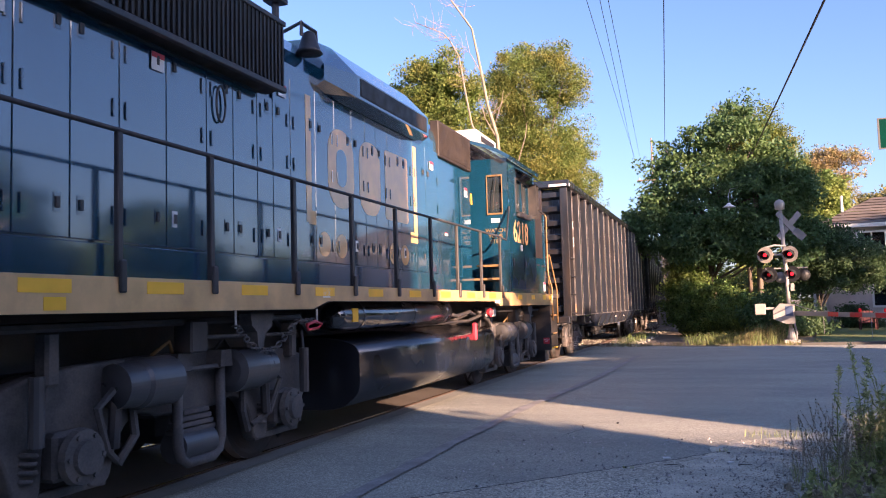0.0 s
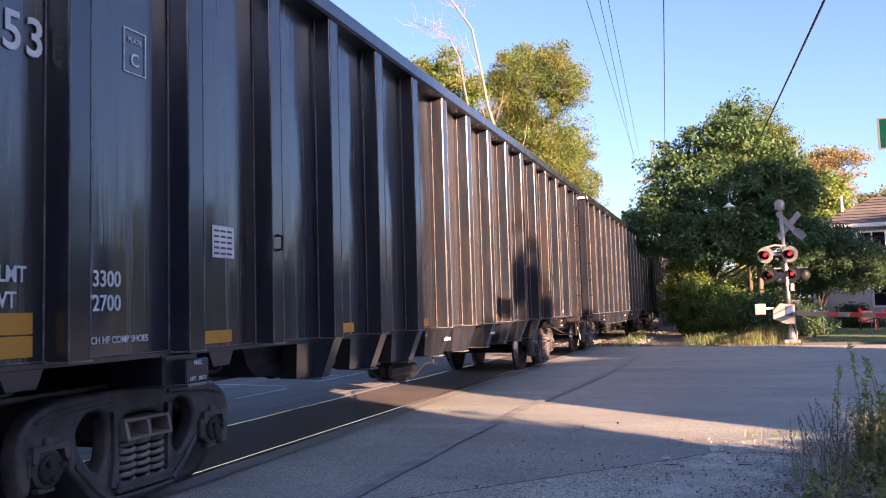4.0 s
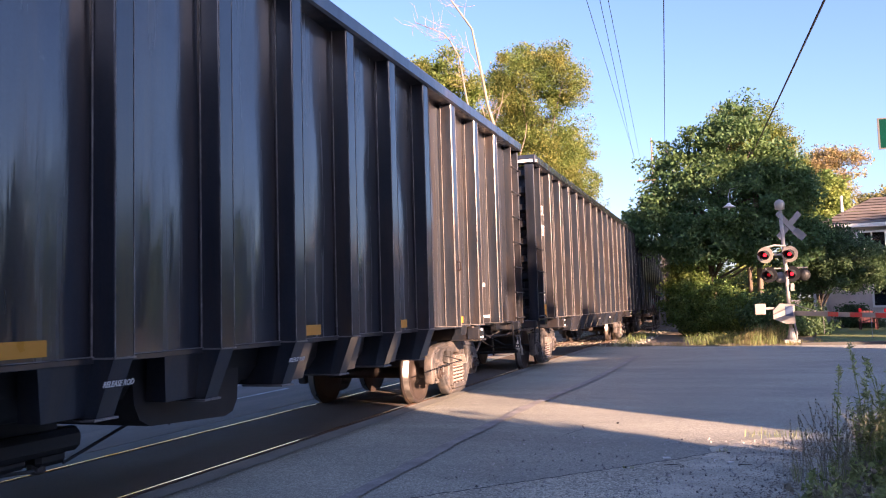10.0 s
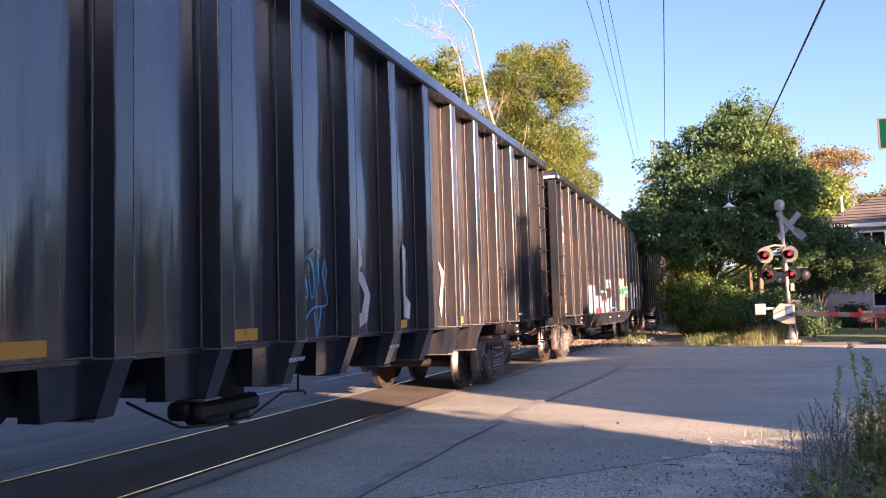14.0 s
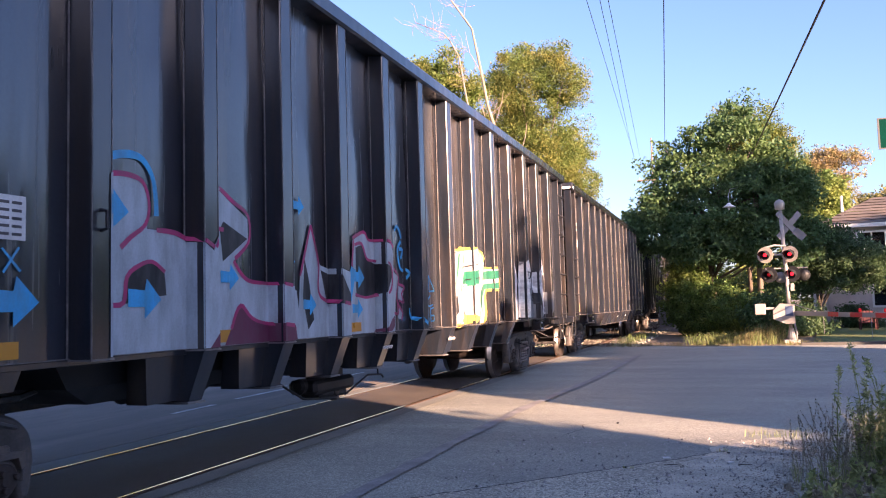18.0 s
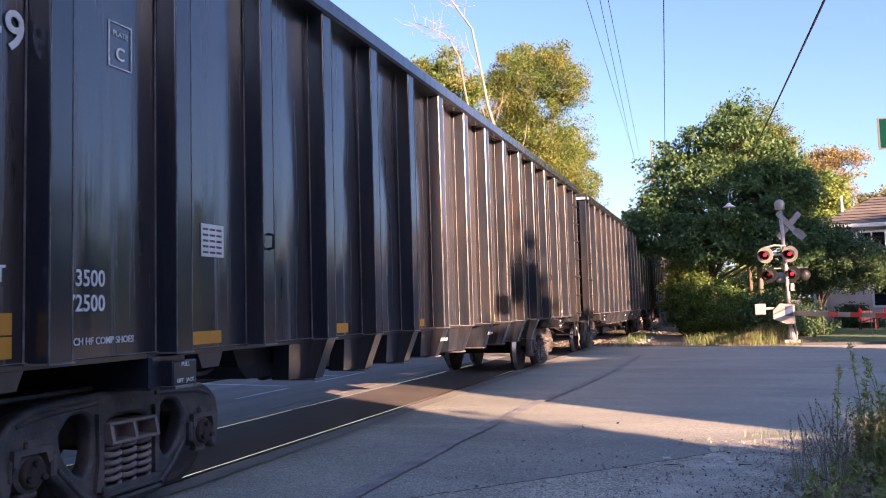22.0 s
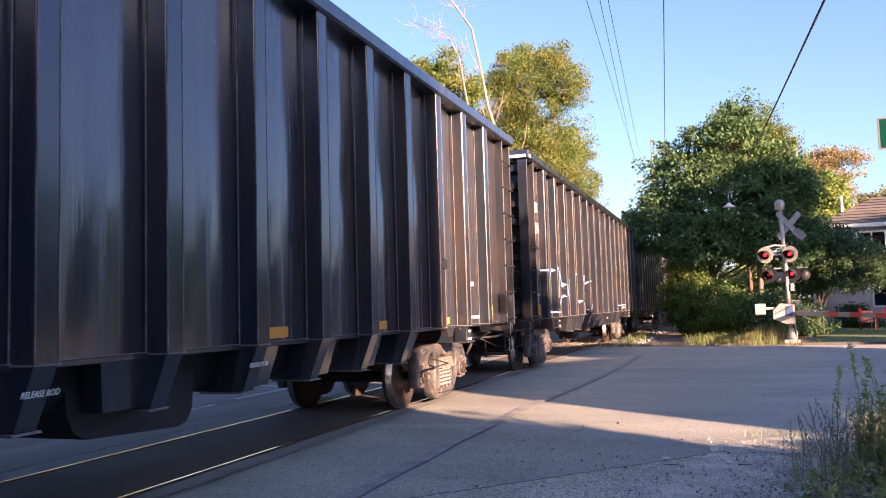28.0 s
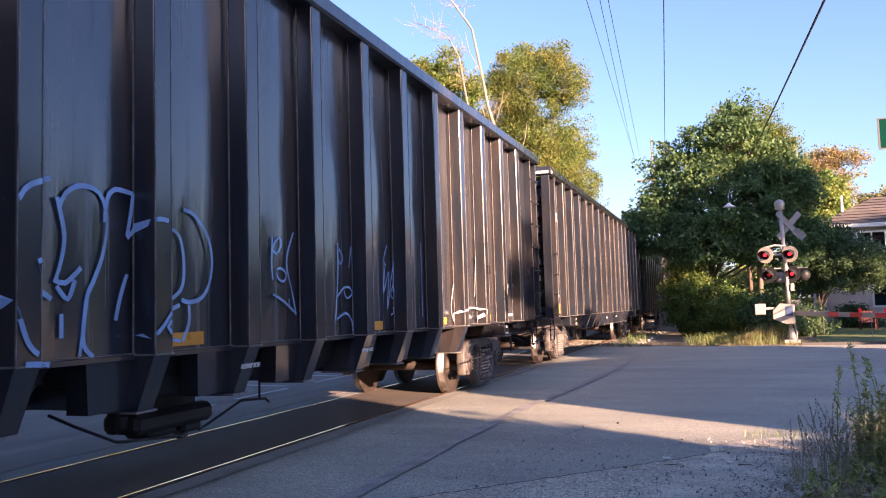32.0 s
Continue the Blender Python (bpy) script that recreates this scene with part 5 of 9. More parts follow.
def motions():
    """The train rolls past; every wheelset turns as far as its car has gone."""
    steps = [i * 32.0 / 32 for i in range(33)]
    beats = [4 * i / 30 for i in range(241)]
    for k, car in enumerate(CARS):
        walk(car, [(t, pose(0, car_place(k, t), 0)) for t in steps])
        for ob in car.children:
            if ob.name.startswith("wheelset"):
                p = ob.location.copy()
                walk(ob, [(t, pose(p.x, p.y, p.z, math.degrees(gone(t) / WHEEL_R), 0, 0)) for t in beats])
    walk(loco, [(t, pose(0, -38.74 - gone(t), 0)) for t in steps])
    for ob in loco.children:
        if ob.name.startswith("wheelset"):
            p = ob.location.copy()
            walk(ob, [(t, pose(p.x, p.y, p.z, math.degrees(gone(t) / LOCO_R), 0, 0)) for t in beats])


# ---- locomotive ----
BLUE = material("dark_blue_gloss_paint", (0.006, 0.050, 0.098), 0.16, vary=0.18, scale=1.2, stretch=(1, 1, 0.5), grain=0.06, dirt=(0.02, 0.045, 0.075), dirt_amount=0.3, dirt_scale=2.0, coat=0.7, bump=0.0004, rough_vary=0.05)
BLUE_WORN = material("dusty_blue_paint", (0.008, 0.042, 0.080), 0.22, vary=0.2, scale=2, grain=0.1, dirt=(0.035, 0.055, 0.08), dirt_amount=0.35, dirt_scale=3, coat=0.25)
SILL_YELLOW = material("grimy_yellow_sill", (0.70, 0.44, 0.19), 0.45, vary=0.2, scale=2.5, dirt=(0.25, 0.16, 0.09), dirt_amount=0.45, dirt_scale=2.2, coat=0.1)
BRIGHT_YELLOW = material("bright_yellow_tape", (0.95, 0.53, 0.03), 0.4, vary=0.1)
GOLD = material("faded_gold_lettering", (0.74, 0.43, 0.16), 0.45, vary=0.2, scale=2.5, dirt=(0.3, 0.2, 0.1), dirt_amount=0.3, dirt_scale=2)
gloss(BLUE, 2.25, 0.07)
gloss(BLUE_WORN, 2.0, 0.06)
gloss(GOLD, 1.65, 0.05)
gloss(SILL_YELLOW, 1.7, 0.15)
LOCO_BLACK = material("grimy_black_underframe", (0.034, 0.033, 0.035), 0.5, vary=0.35, scale=3, grain=0.2, dirt=(0.09, 0.07, 0.055), dirt_amount=0.55, dirt_scale=3, bump=0.002, coat=0.1)
TANK_BLACK = material("black_tank_paint", (0.010, 0.012, 0.018), 0.35, vary=0.25, scale=1.5, dirt=(0.035, 0.032, 0.03), dirt_amount=0.25, dirt_scale=1.8)
gloss(TANK_BLACK, 1.9, 0.16, 1.0, 0.3)
RES_BLACK = material("glossy_black_tank_paint", (0.008, 0.009, 0.013), 0.3, vary=0.2, scale=1.5)
gloss(RES_BLACK, 2.2, 0.10)
CYL_BLACK = gloss(material("smooth_black_cylinder", (0.06, 0.06, 0.064), 0.4, vary=0.3, scale=4, dirt=(0.09, 0.075, 0.06), dirt_amount=0.4, dirt_scale=4), 1.5, 0.3, 0.6)
TRUCK_GREY = material("dusty_cast_truck", (0.085, 0.080, 0.078), 0.65, vary=0.35, scale=4, grain=0.25, dirt=(0.18, 0.14, 0.11), dirt_amount=0.55, dirt_scale=4, bump=0.003)
GRILLE = material("sooty_grille", (0.020, 0.017, 0.015), 0.55, vary=0.3, scale=5)
BROWN_METAL = material("rusty_brown_louvre", (0.028, 0.021, 0.017), 0.65, vary=0.3, scale=4, grain=0.2)
STICKER = material("white_sticker", (0.75, 0.74, 0.72), 0.45, vary=0.05)
STICKER_RED = material("red_sticker", (0.55, 0.04, 0.06), 0.45, vary=0.1)
CAB_GLASS = pane_glass("cab_window_glass", (0.03, 0.04, 0.045))
HAND_YELLOW = material("yellow_handrail_paint", (0.24, 0.14, 0.05), 0.5, vary=0.15, dirt=(0.15, 0.1, 0.06), dirt_amount=0.4, dirt_scale=6)

AXLES = (-0.98, -3.72, -11.38, -14.12)
STANCHIONS = (-15.25, -14.10, -13.07, -11.77, -10.52, -9.29, -8.04, -6.90, -5.65, -4.45)
LOCO_R = 0.508


def wall_with_holes(axis, at0, at1, a0, a1, z0, z1, holes):
    """One wall plate across x or y with window openings through it."""
    box = lambda p, q, r, t: [(p, r), (q, r), (q, t), (p, t)]
    me = plate_mesh("wall_plate", box(a0, a1, z0, z1), [box(*h) for h in holes], 0, abs(at1 - at0) / 2, 0.0, 0)
    c = (at0 + at1) / 2
    if axis == "y":
        me.transform(Matrix.Rotation(radians(-90), 4, "Z"))
        me.transform(pose(0, c, 0))
    else:
        me.transform(pose(c, 0, 0))
    return me


def locomotive_truck(loco, yc):
    for s in (-1, 1):
        half = [(0.0, 0.66), (0.42, 0.66), (0.50, 0.70), (0.62, 0.72), (0.78, 0.66), (0.90, 0.50), (0.96, 0.26), (1.16, 0.26), (1.18, 0.62), (1.22, 0.66), (1.52, 0.66), (1.56, 0.62), (1.58, 0.26), (1.76, 0.26), (1.82, 0.50), (1.95, 0.72), (1.92, 0.96), (1.6, 1.04), (1.2, 1.08), (0.5, 1.10), (0.0, 1.10)]
        hole = [(0.55, 0.90), (0.60, 0.90), (0.60, 0.97), (0.55, 0.97)]
        m = plate_mesh("truck_frame", half + [(-y, z) for y, z in half[-2:0:-1]], [hole, [(-y, z) for y, z in hole]], 1.04, 0.05, 0.02)
        fr = part("truck_frame", m, TRUCK_GREY, loco, at=(0, yc, 0))
        fr.scale = (s, 1, 1)
        for e in (-1, 1):
            ya = e * 1.37
            jb = part("journal_box", M().box(1.02, 1.20, ya - 0.17, ya + 0.17, 0.36, 0.68, 0.03).lathe([(1.19, 0.13), (1.25, 0.12), (1.27, 0.08), (1.275, 0.02)], at=(0, ya, LOCO_R), axis="x", n=16), TRUCK_GREY, fr)
            for d in (-0.30, 0.30):
                pts = [(1.08 + 0.07 * math.cos(2 * math.pi * 4 * i / 40), ya + d + 0.07 * math.sin(2 * math.pi * 4 * i / 40), 0.62 - 0.22 * i / 40) for i in range(41)]
                part("journal_spring", M().tube(pts, 0.018, 5), TRUCK_GREY, fr, smooth=True)
            part("pedestal_tie", M().box(1.02, 1.10, ya - 0.38, ya + 0.38, 0.24, 0.30, 0.01), TRUCK_GREY, fr)
            part("pedestal_leg", M().prism([(ya - 0.40, 0.62), (ya - 0.30, 0.62), (ya - 0.34, 0.24), (ya - 0.40, 0.24)], "x", 1.0, 1.10), TRUCK_GREY, fr)
            part("pedestal_leg", M().prism([(ya + 0.40, 0.62), (ya + 0.30, 0.62), (ya + 0.34, 0.24), (ya + 0.40, 0.24)], "x", 1.0, 1.10), TRUCK_GREY, fr)
            part("brake_shoe", M().prism([(ya + e * -0.58, 0.34), (ya + e * -0.50, 0.30), (ya + e * -0.48, 0.66), (ya + e * -0.56, 0.70)], "x", 0.72, 0.86), LOCO_BLACK, fr)
            part("brake_hanger", M().tube([(1.12, ya - e * 0.62, 0.90), (1.14, ya - e * 0.66, 0.55), (1.10, ya - e * 0.52, 0.36)], 0.035, 7), TRUCK_GREY, fr)
            part("brake_cylinder", M().lathe([(ya - e * 0.98, 0.05), (ya - e * 0.97, 0.13), (ya - e * 0.94, 0.19), (ya - e * 0.58, 0.19), (ya - e * 0.55, 0.17), (ya - e * 0.36, 0.16), (ya - e * 0.33, 0.05)], at=(1.20, 0, 0.93), axis="y", n=40), CYL_BLACK, fr)
            part("brake_lever", M().tube([(1.22, ya - e * 0.36, 0.92), (1.24, ya - e * 0.16, 0.80), (1.20, ya - e * 0.30, 0.50), (1.12, ya - e * 0.48, 0.40)], 0.028, 6), TRUCK_GREY, fr)
            part("end_bracket", M().box(1.08, 1.20, ya + e * 0.18 - 0.06, ya + e * 0.18 + 0.06, 0.98, 1.34, 0.02), TRUCK_GREY, fr)
            part("vertical_damper", M().cyl((1.22, ya + e * 0.34, 0.62), (1.22, ya + e * 0.34, 1.06), 0.05, 10), CYL_BLACK, fr)
            part("bearing_cap", M().lathe([(1.24, 0.19), (1.29, 0.18), (1.30, 0.12), (1.33, 0.11), (1.335, 0.03)], at=(0, ya, LOCO_R), axis="x", n=20), TRUCK_GREY, fr)
            for q in range(6):
                c = (1.30, ya + 0.15 * math.cos(q * math.pi / 3), LOCO_R + 0.15 * math.sin(q * math.pi / 3))
                part("cap_bolt", M().cyl(c, (1.315, c[1], c[2]), 0.018, 6), TRUCK_GREY, fr)
            part("sand_pipe", M().tube([(1.08, ya + e * 0.52, 1.42), (1.08, ya + e * 0.60, 0.8), (0.92, ya + e * 0.56, 0.30), (0.8, ya + e * 0.50, 0.14)], 0.022, 6), LOCO_BLACK, fr, smooth=True)
            part("shock_absorber", M().cyl((1.20, ya - e * 0.36, 0.50), (1.20, ya - e * 0.40, 0.98), 0.045, 8), LOCO_BLACK, fr)
            part("brake_pipe", M().tube([(1.13, ya - e * 0.85, 1.12), (1.18, ya - e * 1.0, 1.22), (1.12, ya - e * 1.15, 1.05)], 0.014, 6), HAND_YELLOW if e < 0 else LOCO_BLACK, fr, smooth=True)
        # swing hangers and leaf springs between the axles
        part("swing_hanger", M().tube([(1.19, -0.29, 1.08), (1.20, -0.29, 0.40), (1.20, -0.25, 0.29), (1.20, -0.17, 0.245), (1.20, 0.17, 0.245), (1.20, 0.25, 0.29), (1.20, 0.29, 0.40), (1.19, 0.29, 1.08)], 0.042, 8), TRUCK_GREY, fr, "steel stirrup hanger", True)
        for d in (-0.29, 0.29):
            part("hanger_hook", M().prism([(d - 0.09, 0.98), (d + 0.09, 0.98), (d + 0.07, 1.12), (d - 0.07, 1.12)], "x", 1.06, 1.26), TRUCK_GREY, fr)
        part("hanger_tie", M().tube([(1.22, -0.24, 0.99), (1.22, 0.24, 0.99)], 0.022, 6), TRUCK_GREY, fr)
        for i in range(4):
            part("spring_leaf", M().box(1.05, 1.17, -0.26 + 0.03 * i, 0.26 - 0.03 * i, 0.47 + 0.05 * i, 0.51 + 0.05 * i, 0.006), TRUCK_GREY, fr)
        part("spring_seat", M().lathe([(-0.22, 0.04), (-0.215, 0.13), (0.215, 0.13), (0.22, 0.04)], at=(1.10, 0, 0.37), axis="y", n=40), CYL_BLACK, fr)
    part("side_bearing_box", M().box(1.16, 1.34, yc - 0.30, yc - 0.08, 1.12, 1.38, 0.015), LOCO_BLACK, loco)
    part("frame_bracket", M().prism([(yc + 0.42, 1.42), (yc + 0.80, 1.42), (yc + 0.76, 1.30), (yc + 0.66, 1.24), (yc + 0.62, 1.12), (yc + 0.54, 1.12), (yc + 0.52, 1.26), (yc + 0.44, 1.32)], "x", 1.30, 1.42), TRUCK_GREY, loco)
    part("underframe_rail", M().tube([(1.28, yc - 0.1, 1.24), (1.28, yc + 1.4, 1.22)], 0.018, 6), TRUCK_GREY, loco)
    part("truck_bolster", M().box(-1.0, 1.0, yc - 0.3, yc + 0.3, 0.6, 1.05, 0.03), LOCO_BLACK, loco)
    part("traction_motor", M().box(-0.55, 0.55, yc - 0.95, yc - 0.35, 0.28, 0.85, 0.08), LOCO_BLACK, loco)
    part("traction_motor", M().box(-0.55, 0.55, yc + 0.35, yc + 0.95, 0.28, 0.85, 0.08), LOCO_BLACK, loco)


def build_loco():
    g = thing("locomotive", "dark blue diesel freight locomotive with a grimy yellow sill", "locomotive")
    # running boards, sills and end platforms
    part("deck", M().box(-1.5, 1.5, -16.05, 0.95, 1.60, 1.69), LOCO_BLACK, g)
    prof = [(-16.05, 1.685), (-0.08, 1.685), (-0.08, 1.445), (-4.62, 1.445), (-4.85, 1.525), (-11.15, 1.525), (-11.45, 1.45), (-16.05, 1.45)]
    for s in (-1, 1):
        part("side_sill", M().prism(prof, "x", min(s * 1.50, s * 1.56), max(s * 1.50, s * 1.56)), SILL_YELLOW, g, "grimy yellow side sill")
    for a, b in zip(STANCHIONS, STANCHIONS[1:]):
        c = (a + b) / 2 - 0.06
        part("reflective_tape", M().box(1.56, 1.564, c - 0.2, c + 0.2, 1.575, 1.66), BRIGHT_YELLOW, g)
    for y in (-3.15, -2.05, -1.0, -0.35):
        part("reflective_tape", M().box(1.56, 1.564, y - 0.15, y + 0.15, 1.56, 1.65), BRIGHT_YELLOW, g)
    part("sill_label", M().box(1.56, 1.564, -14.75, -14.58, 1.47, 1.55), BRIGHT_YELLOW, g)
    part("sill_label", M().box(1.56, 1.564, -11.25, -11.10, 1.56, 1.66), STICKER, g)
    part("sill_label", M().box(1.56, 1.564, -4.95, -4.65, 1.49, 1.54), STICKER, g)
    part("centre_beam", M().box(-0.6, 0.6, -15.8, 0.8, 1.05, 1.60), LOCO_BLACK, g)
    for x in (0.95, 1.25):
        part("underframe_pipe", M().tube([(x, -15.5, 1.36), (x, -11.2, 1.38), (x - 0.2, -10.6, 1.2), (x - 0.2, -4.9, 1.2), (x, -4.2, 1.36), (x, -0.3, 1.34)], 0.03, 6), LOCO_BLACK, g)
    # long hood
    hood = [(-0.95, 1.69), (0.95, 1.69), (0.95, 4.12), (0.90, 4.30), (0.72, 4.52), (0.4, 4.60), (-0.4, 4.60), (-0.72, 4.52), (-0.90, 4.30), (-0.95, 4.12)]
    part("long_hood", M().prism(hood, "y", -15.6, -4.25), BLUE, g)
    part("hood_base", M().box(0.95, 1.0, -15.6, -4.3, 1.69, 1.97, 0.008), BLUE, g)
    y = -15.5
    widths = [0.50, 0.56, 0.50, 0.50, 0.56, 0.56, 0.42, 0.42, 0.30, 0.36, 0.56, 0.48, 0.48, 0.40, 0.34, 0.40, 0.48, 0.46, 0.56, 0.62]
    rng = random.Random(4)
    for i, w in enumerate(widths):
        top = 3.64 if y < -11.4 else 3.95
        if y + w > -4.9:
            break
        d = part("hood_door", M().box(0.952, 0.974, y + 0.005, y + w - 0.005, 1.99, top, 0.004), BLUE, g, "dark blue hood door")
        hy = y + w - 0.07 if i % 2 else y + 0.07
        for z in (2.12, 2.95, 3.4):
            part("door_hinge", M().box(0.974, 0.988, hy - 0.012, hy + 0.012, z, z + 0.14, 0.003), BLUE_WORN, d)
        ly = y + 0.10 if i % 2 else y + w - 0.12
        for z in (2.22, 3.52):
            part("latch_plate", M().box(0.974, 0.979, ly - 0.03, ly + 0.035, z - 0.06, z + 0.08), STICKER if (i % 4 == 1 and z < 3) else BLUE_WORN, d)
            part("latch", M().box(0.979, 0.992, ly - 0.016, ly + 0.022, z - 0.03, z + 0.05, 0.004), LOCO_BLACK, d)
        y += w
    # panel ahead of the doors, with its own door and stickers
    part("hood_panel", M().box(0.952, 0.968, -6.25, -5.05, 1.99, 3.86, 0.005), BLUE, g)
    part("access_panel", M().box(0.968, 0.98, -6.2, -5.55, 1.80, 2.62, 0.005), BLUE_WORN, g)
    part("hood_door", M().box(0.952, 0.985, -4.93, -4.36, 1.95, 3.72, 0.008), BLUE, g)
    for yy, zz, h in ((-14.6, 3.42, 0.16), (-13.0, 3.44, 0.15), (-11.0, 3.70, 0.13), (-6.4, 3.62, 0.13), (-4.62, 3.40, 0.16), (-5.75, 2.62, 0.05)):
        st = part("warning_sticker", M().box(0.986, 0.989, yy - 0.08, yy + 0.08, zz, zz + h), STICKER, g, "white warning sticker with red bands")
        part("red_band", M().box(0.989, 0.991, yy - 0.08, yy + 0.08, zz + h * 0.7, zz + h), STICKER_RED, st)
    part("yellow_handle", M().box(0.986, 1.0, -4.33, -4.28, 3.3, 3.5), BRIGHT_YELLOW, g)
    # big faded emblem of three blocks between two bars, with dots below
    def block(y0, y1, z0, z1, r=0.12, n=5, x1=0.978):
        pts = []
        for cy, cz, a0 in ((y1 - r, z1 - r, 0), (y0 + r, z1 - r, 90), (y0 + r, z0 + r, 180), (y1 - r, z0 + r, 270)):
            pts += [(cy + r * math.cos(radians(a0 + 90 * i / n)), cz + r * math.sin(radians(a0 + 90 * i / n))) for i in range(n + 1)]
        return M().prism(pts, "x", 0.9755, x1)
    em = part("emblem", block(-9.95, -9.25, 2.66, 3.62, 0.3), GOLD, g, "large faded gold emblem of plain blocks")
    part("emblem_centre", block(-9.74, -9.46, 2.92, 3.38, 0.135, x1=0.981), BLUE, em, "dark blue centre of the first block")
    part("emblem_block", block(-9.08, -8.42, 2.66, 3.62, 0.26), GOLD, em)
    part("emblem_block", block(-8.25, -7.42, 2.66, 3.62, 0.06), GOLD, em)
    for yb in (-10.42, -7.12):
        part("emblem_bar", M().box(0.9755, 0.978, yb - 0.06, yb + 0.06, 2.42, 3.86), GOLD, em)
        part("emblem_foot", M().box(0.9755, 0.9785, yb - 0.07 + (0.06 if yb < -9 else -0.14), yb + 0.15 + (0.0 if yb < -9 else -0.08), 2.40, 2.56), GOLD, em)
    for yd in (-10.06, -9.62, -8.0, -7.58):
        part("emblem_dot", M().lathe([(0.9755, 0.145), (0.9785, 0.145)], at=(0, yd, 2.2), axis="x", n=22), GOLD, em)
    part("oval_handhold", M().tube([(1.0, -12.13 + 0.07 * math.cos(2 * math.pi * i / 20), 3.36 + 0.17 * math.sin(2 * math.pi * i / 20)) for i in range(21)], 0.011, 6), LOCO_BLACK, g, smooth=True)
    # radiators
    rad = part("radiator_housing", M().prism([(0.9, 3.66), (1.14, 3.70), (1.16, 4.38), (1.06, 4.46), (0.7, 4.56)], "y", -15.75, -11.25), GRILLE, g)
    for i in range(64):
        yy = -15.7 + 4.4 * i / 63
        part("radiator_fin", M().box(1.150, 1.172, yy, yy + 0.028, 3.72, 4.36), GRILLE, rad)
    part("radiator_frame", M().box(1.13, 1.185, -15.76, -11.24, 3.655, 3.71, 0.006), LOCO_BLACK, rad)
    part("radiator_frame", M().box(1.13, 1.185, -15.76, -11.24, 4.35, 4.40, 0.006), LOCO_BLACK, rad)
    part("far_radiator", M().prism([(-0.9, 3.66), (-1.14, 3.70), (-1.16, 4.38), (-0.7, 4.56)], "y", -15.75, -11.25), GRILLE, g)
    # dynamic brake bulge
    cs = lambda k: [(0.85, 3.93 + 0.05 * k), (1.05 + 0.16 * (1 - k), 4.0 + 0.1 * k), (1.05 + 0.16 * (1 - k), 4.28), (0.86, 4.66 - 0.05 * k), (0.0, 4.72 - 0.08 * k), (-0.86, 4.66 - 0.05 * k), (-1.1, 4.28), (-1.1, 4.0), (-0.85, 3.93)]
    part("brake_grid_bulge", M().loft([[(x, -10.15, z) for x, z in cs(1)], [(x, -9.6, z) for x, z in cs(0)], [(x, -7.1, z) for x, z in cs(0)], [(x, -6.65, z) for x, z in cs(1)]]), BLUE, g)
    part("grid_louvre", M().box(1.205, 1.222, -9.5, -7.2, 4.04, 4.26, 0.005), GRILLE, g)
    for i in range(3):
        part("roof_fan", M().lathe([(4.60, 0.62), (4.74, 0.62), (4.76, 0.5), (4.76, 0.05)], at=(0, -14.9 + 1.4 * i, 0), axis="z", n=24), LOCO_BLACK, g)
    part("exhaust_stack", M().box(-0.3, 0.3, -7.9, -7.3, 4.7, 4.86, 0.03), LOCO_BLACK, g)
    part("bell", M().lathe([(4.32, 0.03), (4.32, 0.155), (4.36, 0.13), (4.46, 0.095), (4.55, 0.07), (4.58, 0.02)], at=(1.02, -10.45, 0), axis="z", n=18), LOCO_BLACK, g, "dark bronze bell", True)
    part("bell_bracket", M().tube([(0.7, -10.45, 4.62), (1.02, -10.62, 4.63), (1.02, -10.62, 4.48)], 0.022, 6).tube([(1.02, -10.62, 4.62), (1.02, -10.28, 4.62), (1.02, -10.28, 4.48)], 0.022, 6), LOCO_BLACK, g)
    part("beacon_stand", M().cyl((0.95, -11.05, 4.2), (0.95, -11.05, 4.74), 0.04, 8).box(0.85, 1.05, -11.15, -10.95, 4.70, 4.76, 0.01), LOCO_BLACK, g)
    part("beacon", M().lathe([(4.76, 0.06), (4.84, 0.06), (4.88, 0.03)], at=(0.95, -11.05, 0), axis="z", n=12), material("orange_beacon_lens", (0.6, 0.12, 0.04), 0.3), g, "orange beacon lens")
    # filter box before the cab
    bx = part("filter_box", M().box(0.85, 1.0, -6.05, -4.3, 3.90, 4.50, 0.012), BROWN_METAL, g, "rusty brown filter box")
    for i in range(30):
        part("louvre", M().box(0.998, 1.008, -6.0 + 0.056 * i, -5.975 + 0.056 * i, 3.94, 4.46), BROWN_METAL, bx)
    # cab
    m = wall_with_holes("x", 1.44, 1.50, -3.55, -1.45, 1.69, 4.22, [(-2.98, -2.52, 3.30, 3.92), (-2.48, -1.95, 3.30, 3.92)])
    part("cab_side_wall", m, BLUE, g)
    part("cab_side_wall", wall_with_holes("x", -1.50, -1.44, -3.55, -1.45, 1.69, 4.22, [(-2.98, -1.95, 3.30, 3.92)]), BLUE, g)
    part("cab_rear_wall", wall_with_holes("y", -3.61, -3.55, -1.50, 1.50, 1.69, 4.24, [(1.10, 1.38, 3.20, 3.90), (-1.38, -1.10, 3.20, 3.90)]), BLUE, g)
    part("cab_front_wall", wall_with_holes("y", -1.45, -1.39, -1.50, 1.50, 1.69, 4.24, [(-1.35, -0.4, 3.4, 3.95), (0.4, 1.35, 3.4, 3.95)]), BLUE, g)
    part("cab_floor", M().box(-1.4, 1.4, -3.5, -1.5, 2.3, 2.4), LOCO_BLACK, g)
    arc = [(1.60 * math.sin(radians(a)) / math.sin(radians(48)), 4.20 + 0.46 * (math.cos(radians(a)) - math.cos(radians(48))) / (1 - math.cos(radians(48)))) for a in range(-48, 49, 8)]
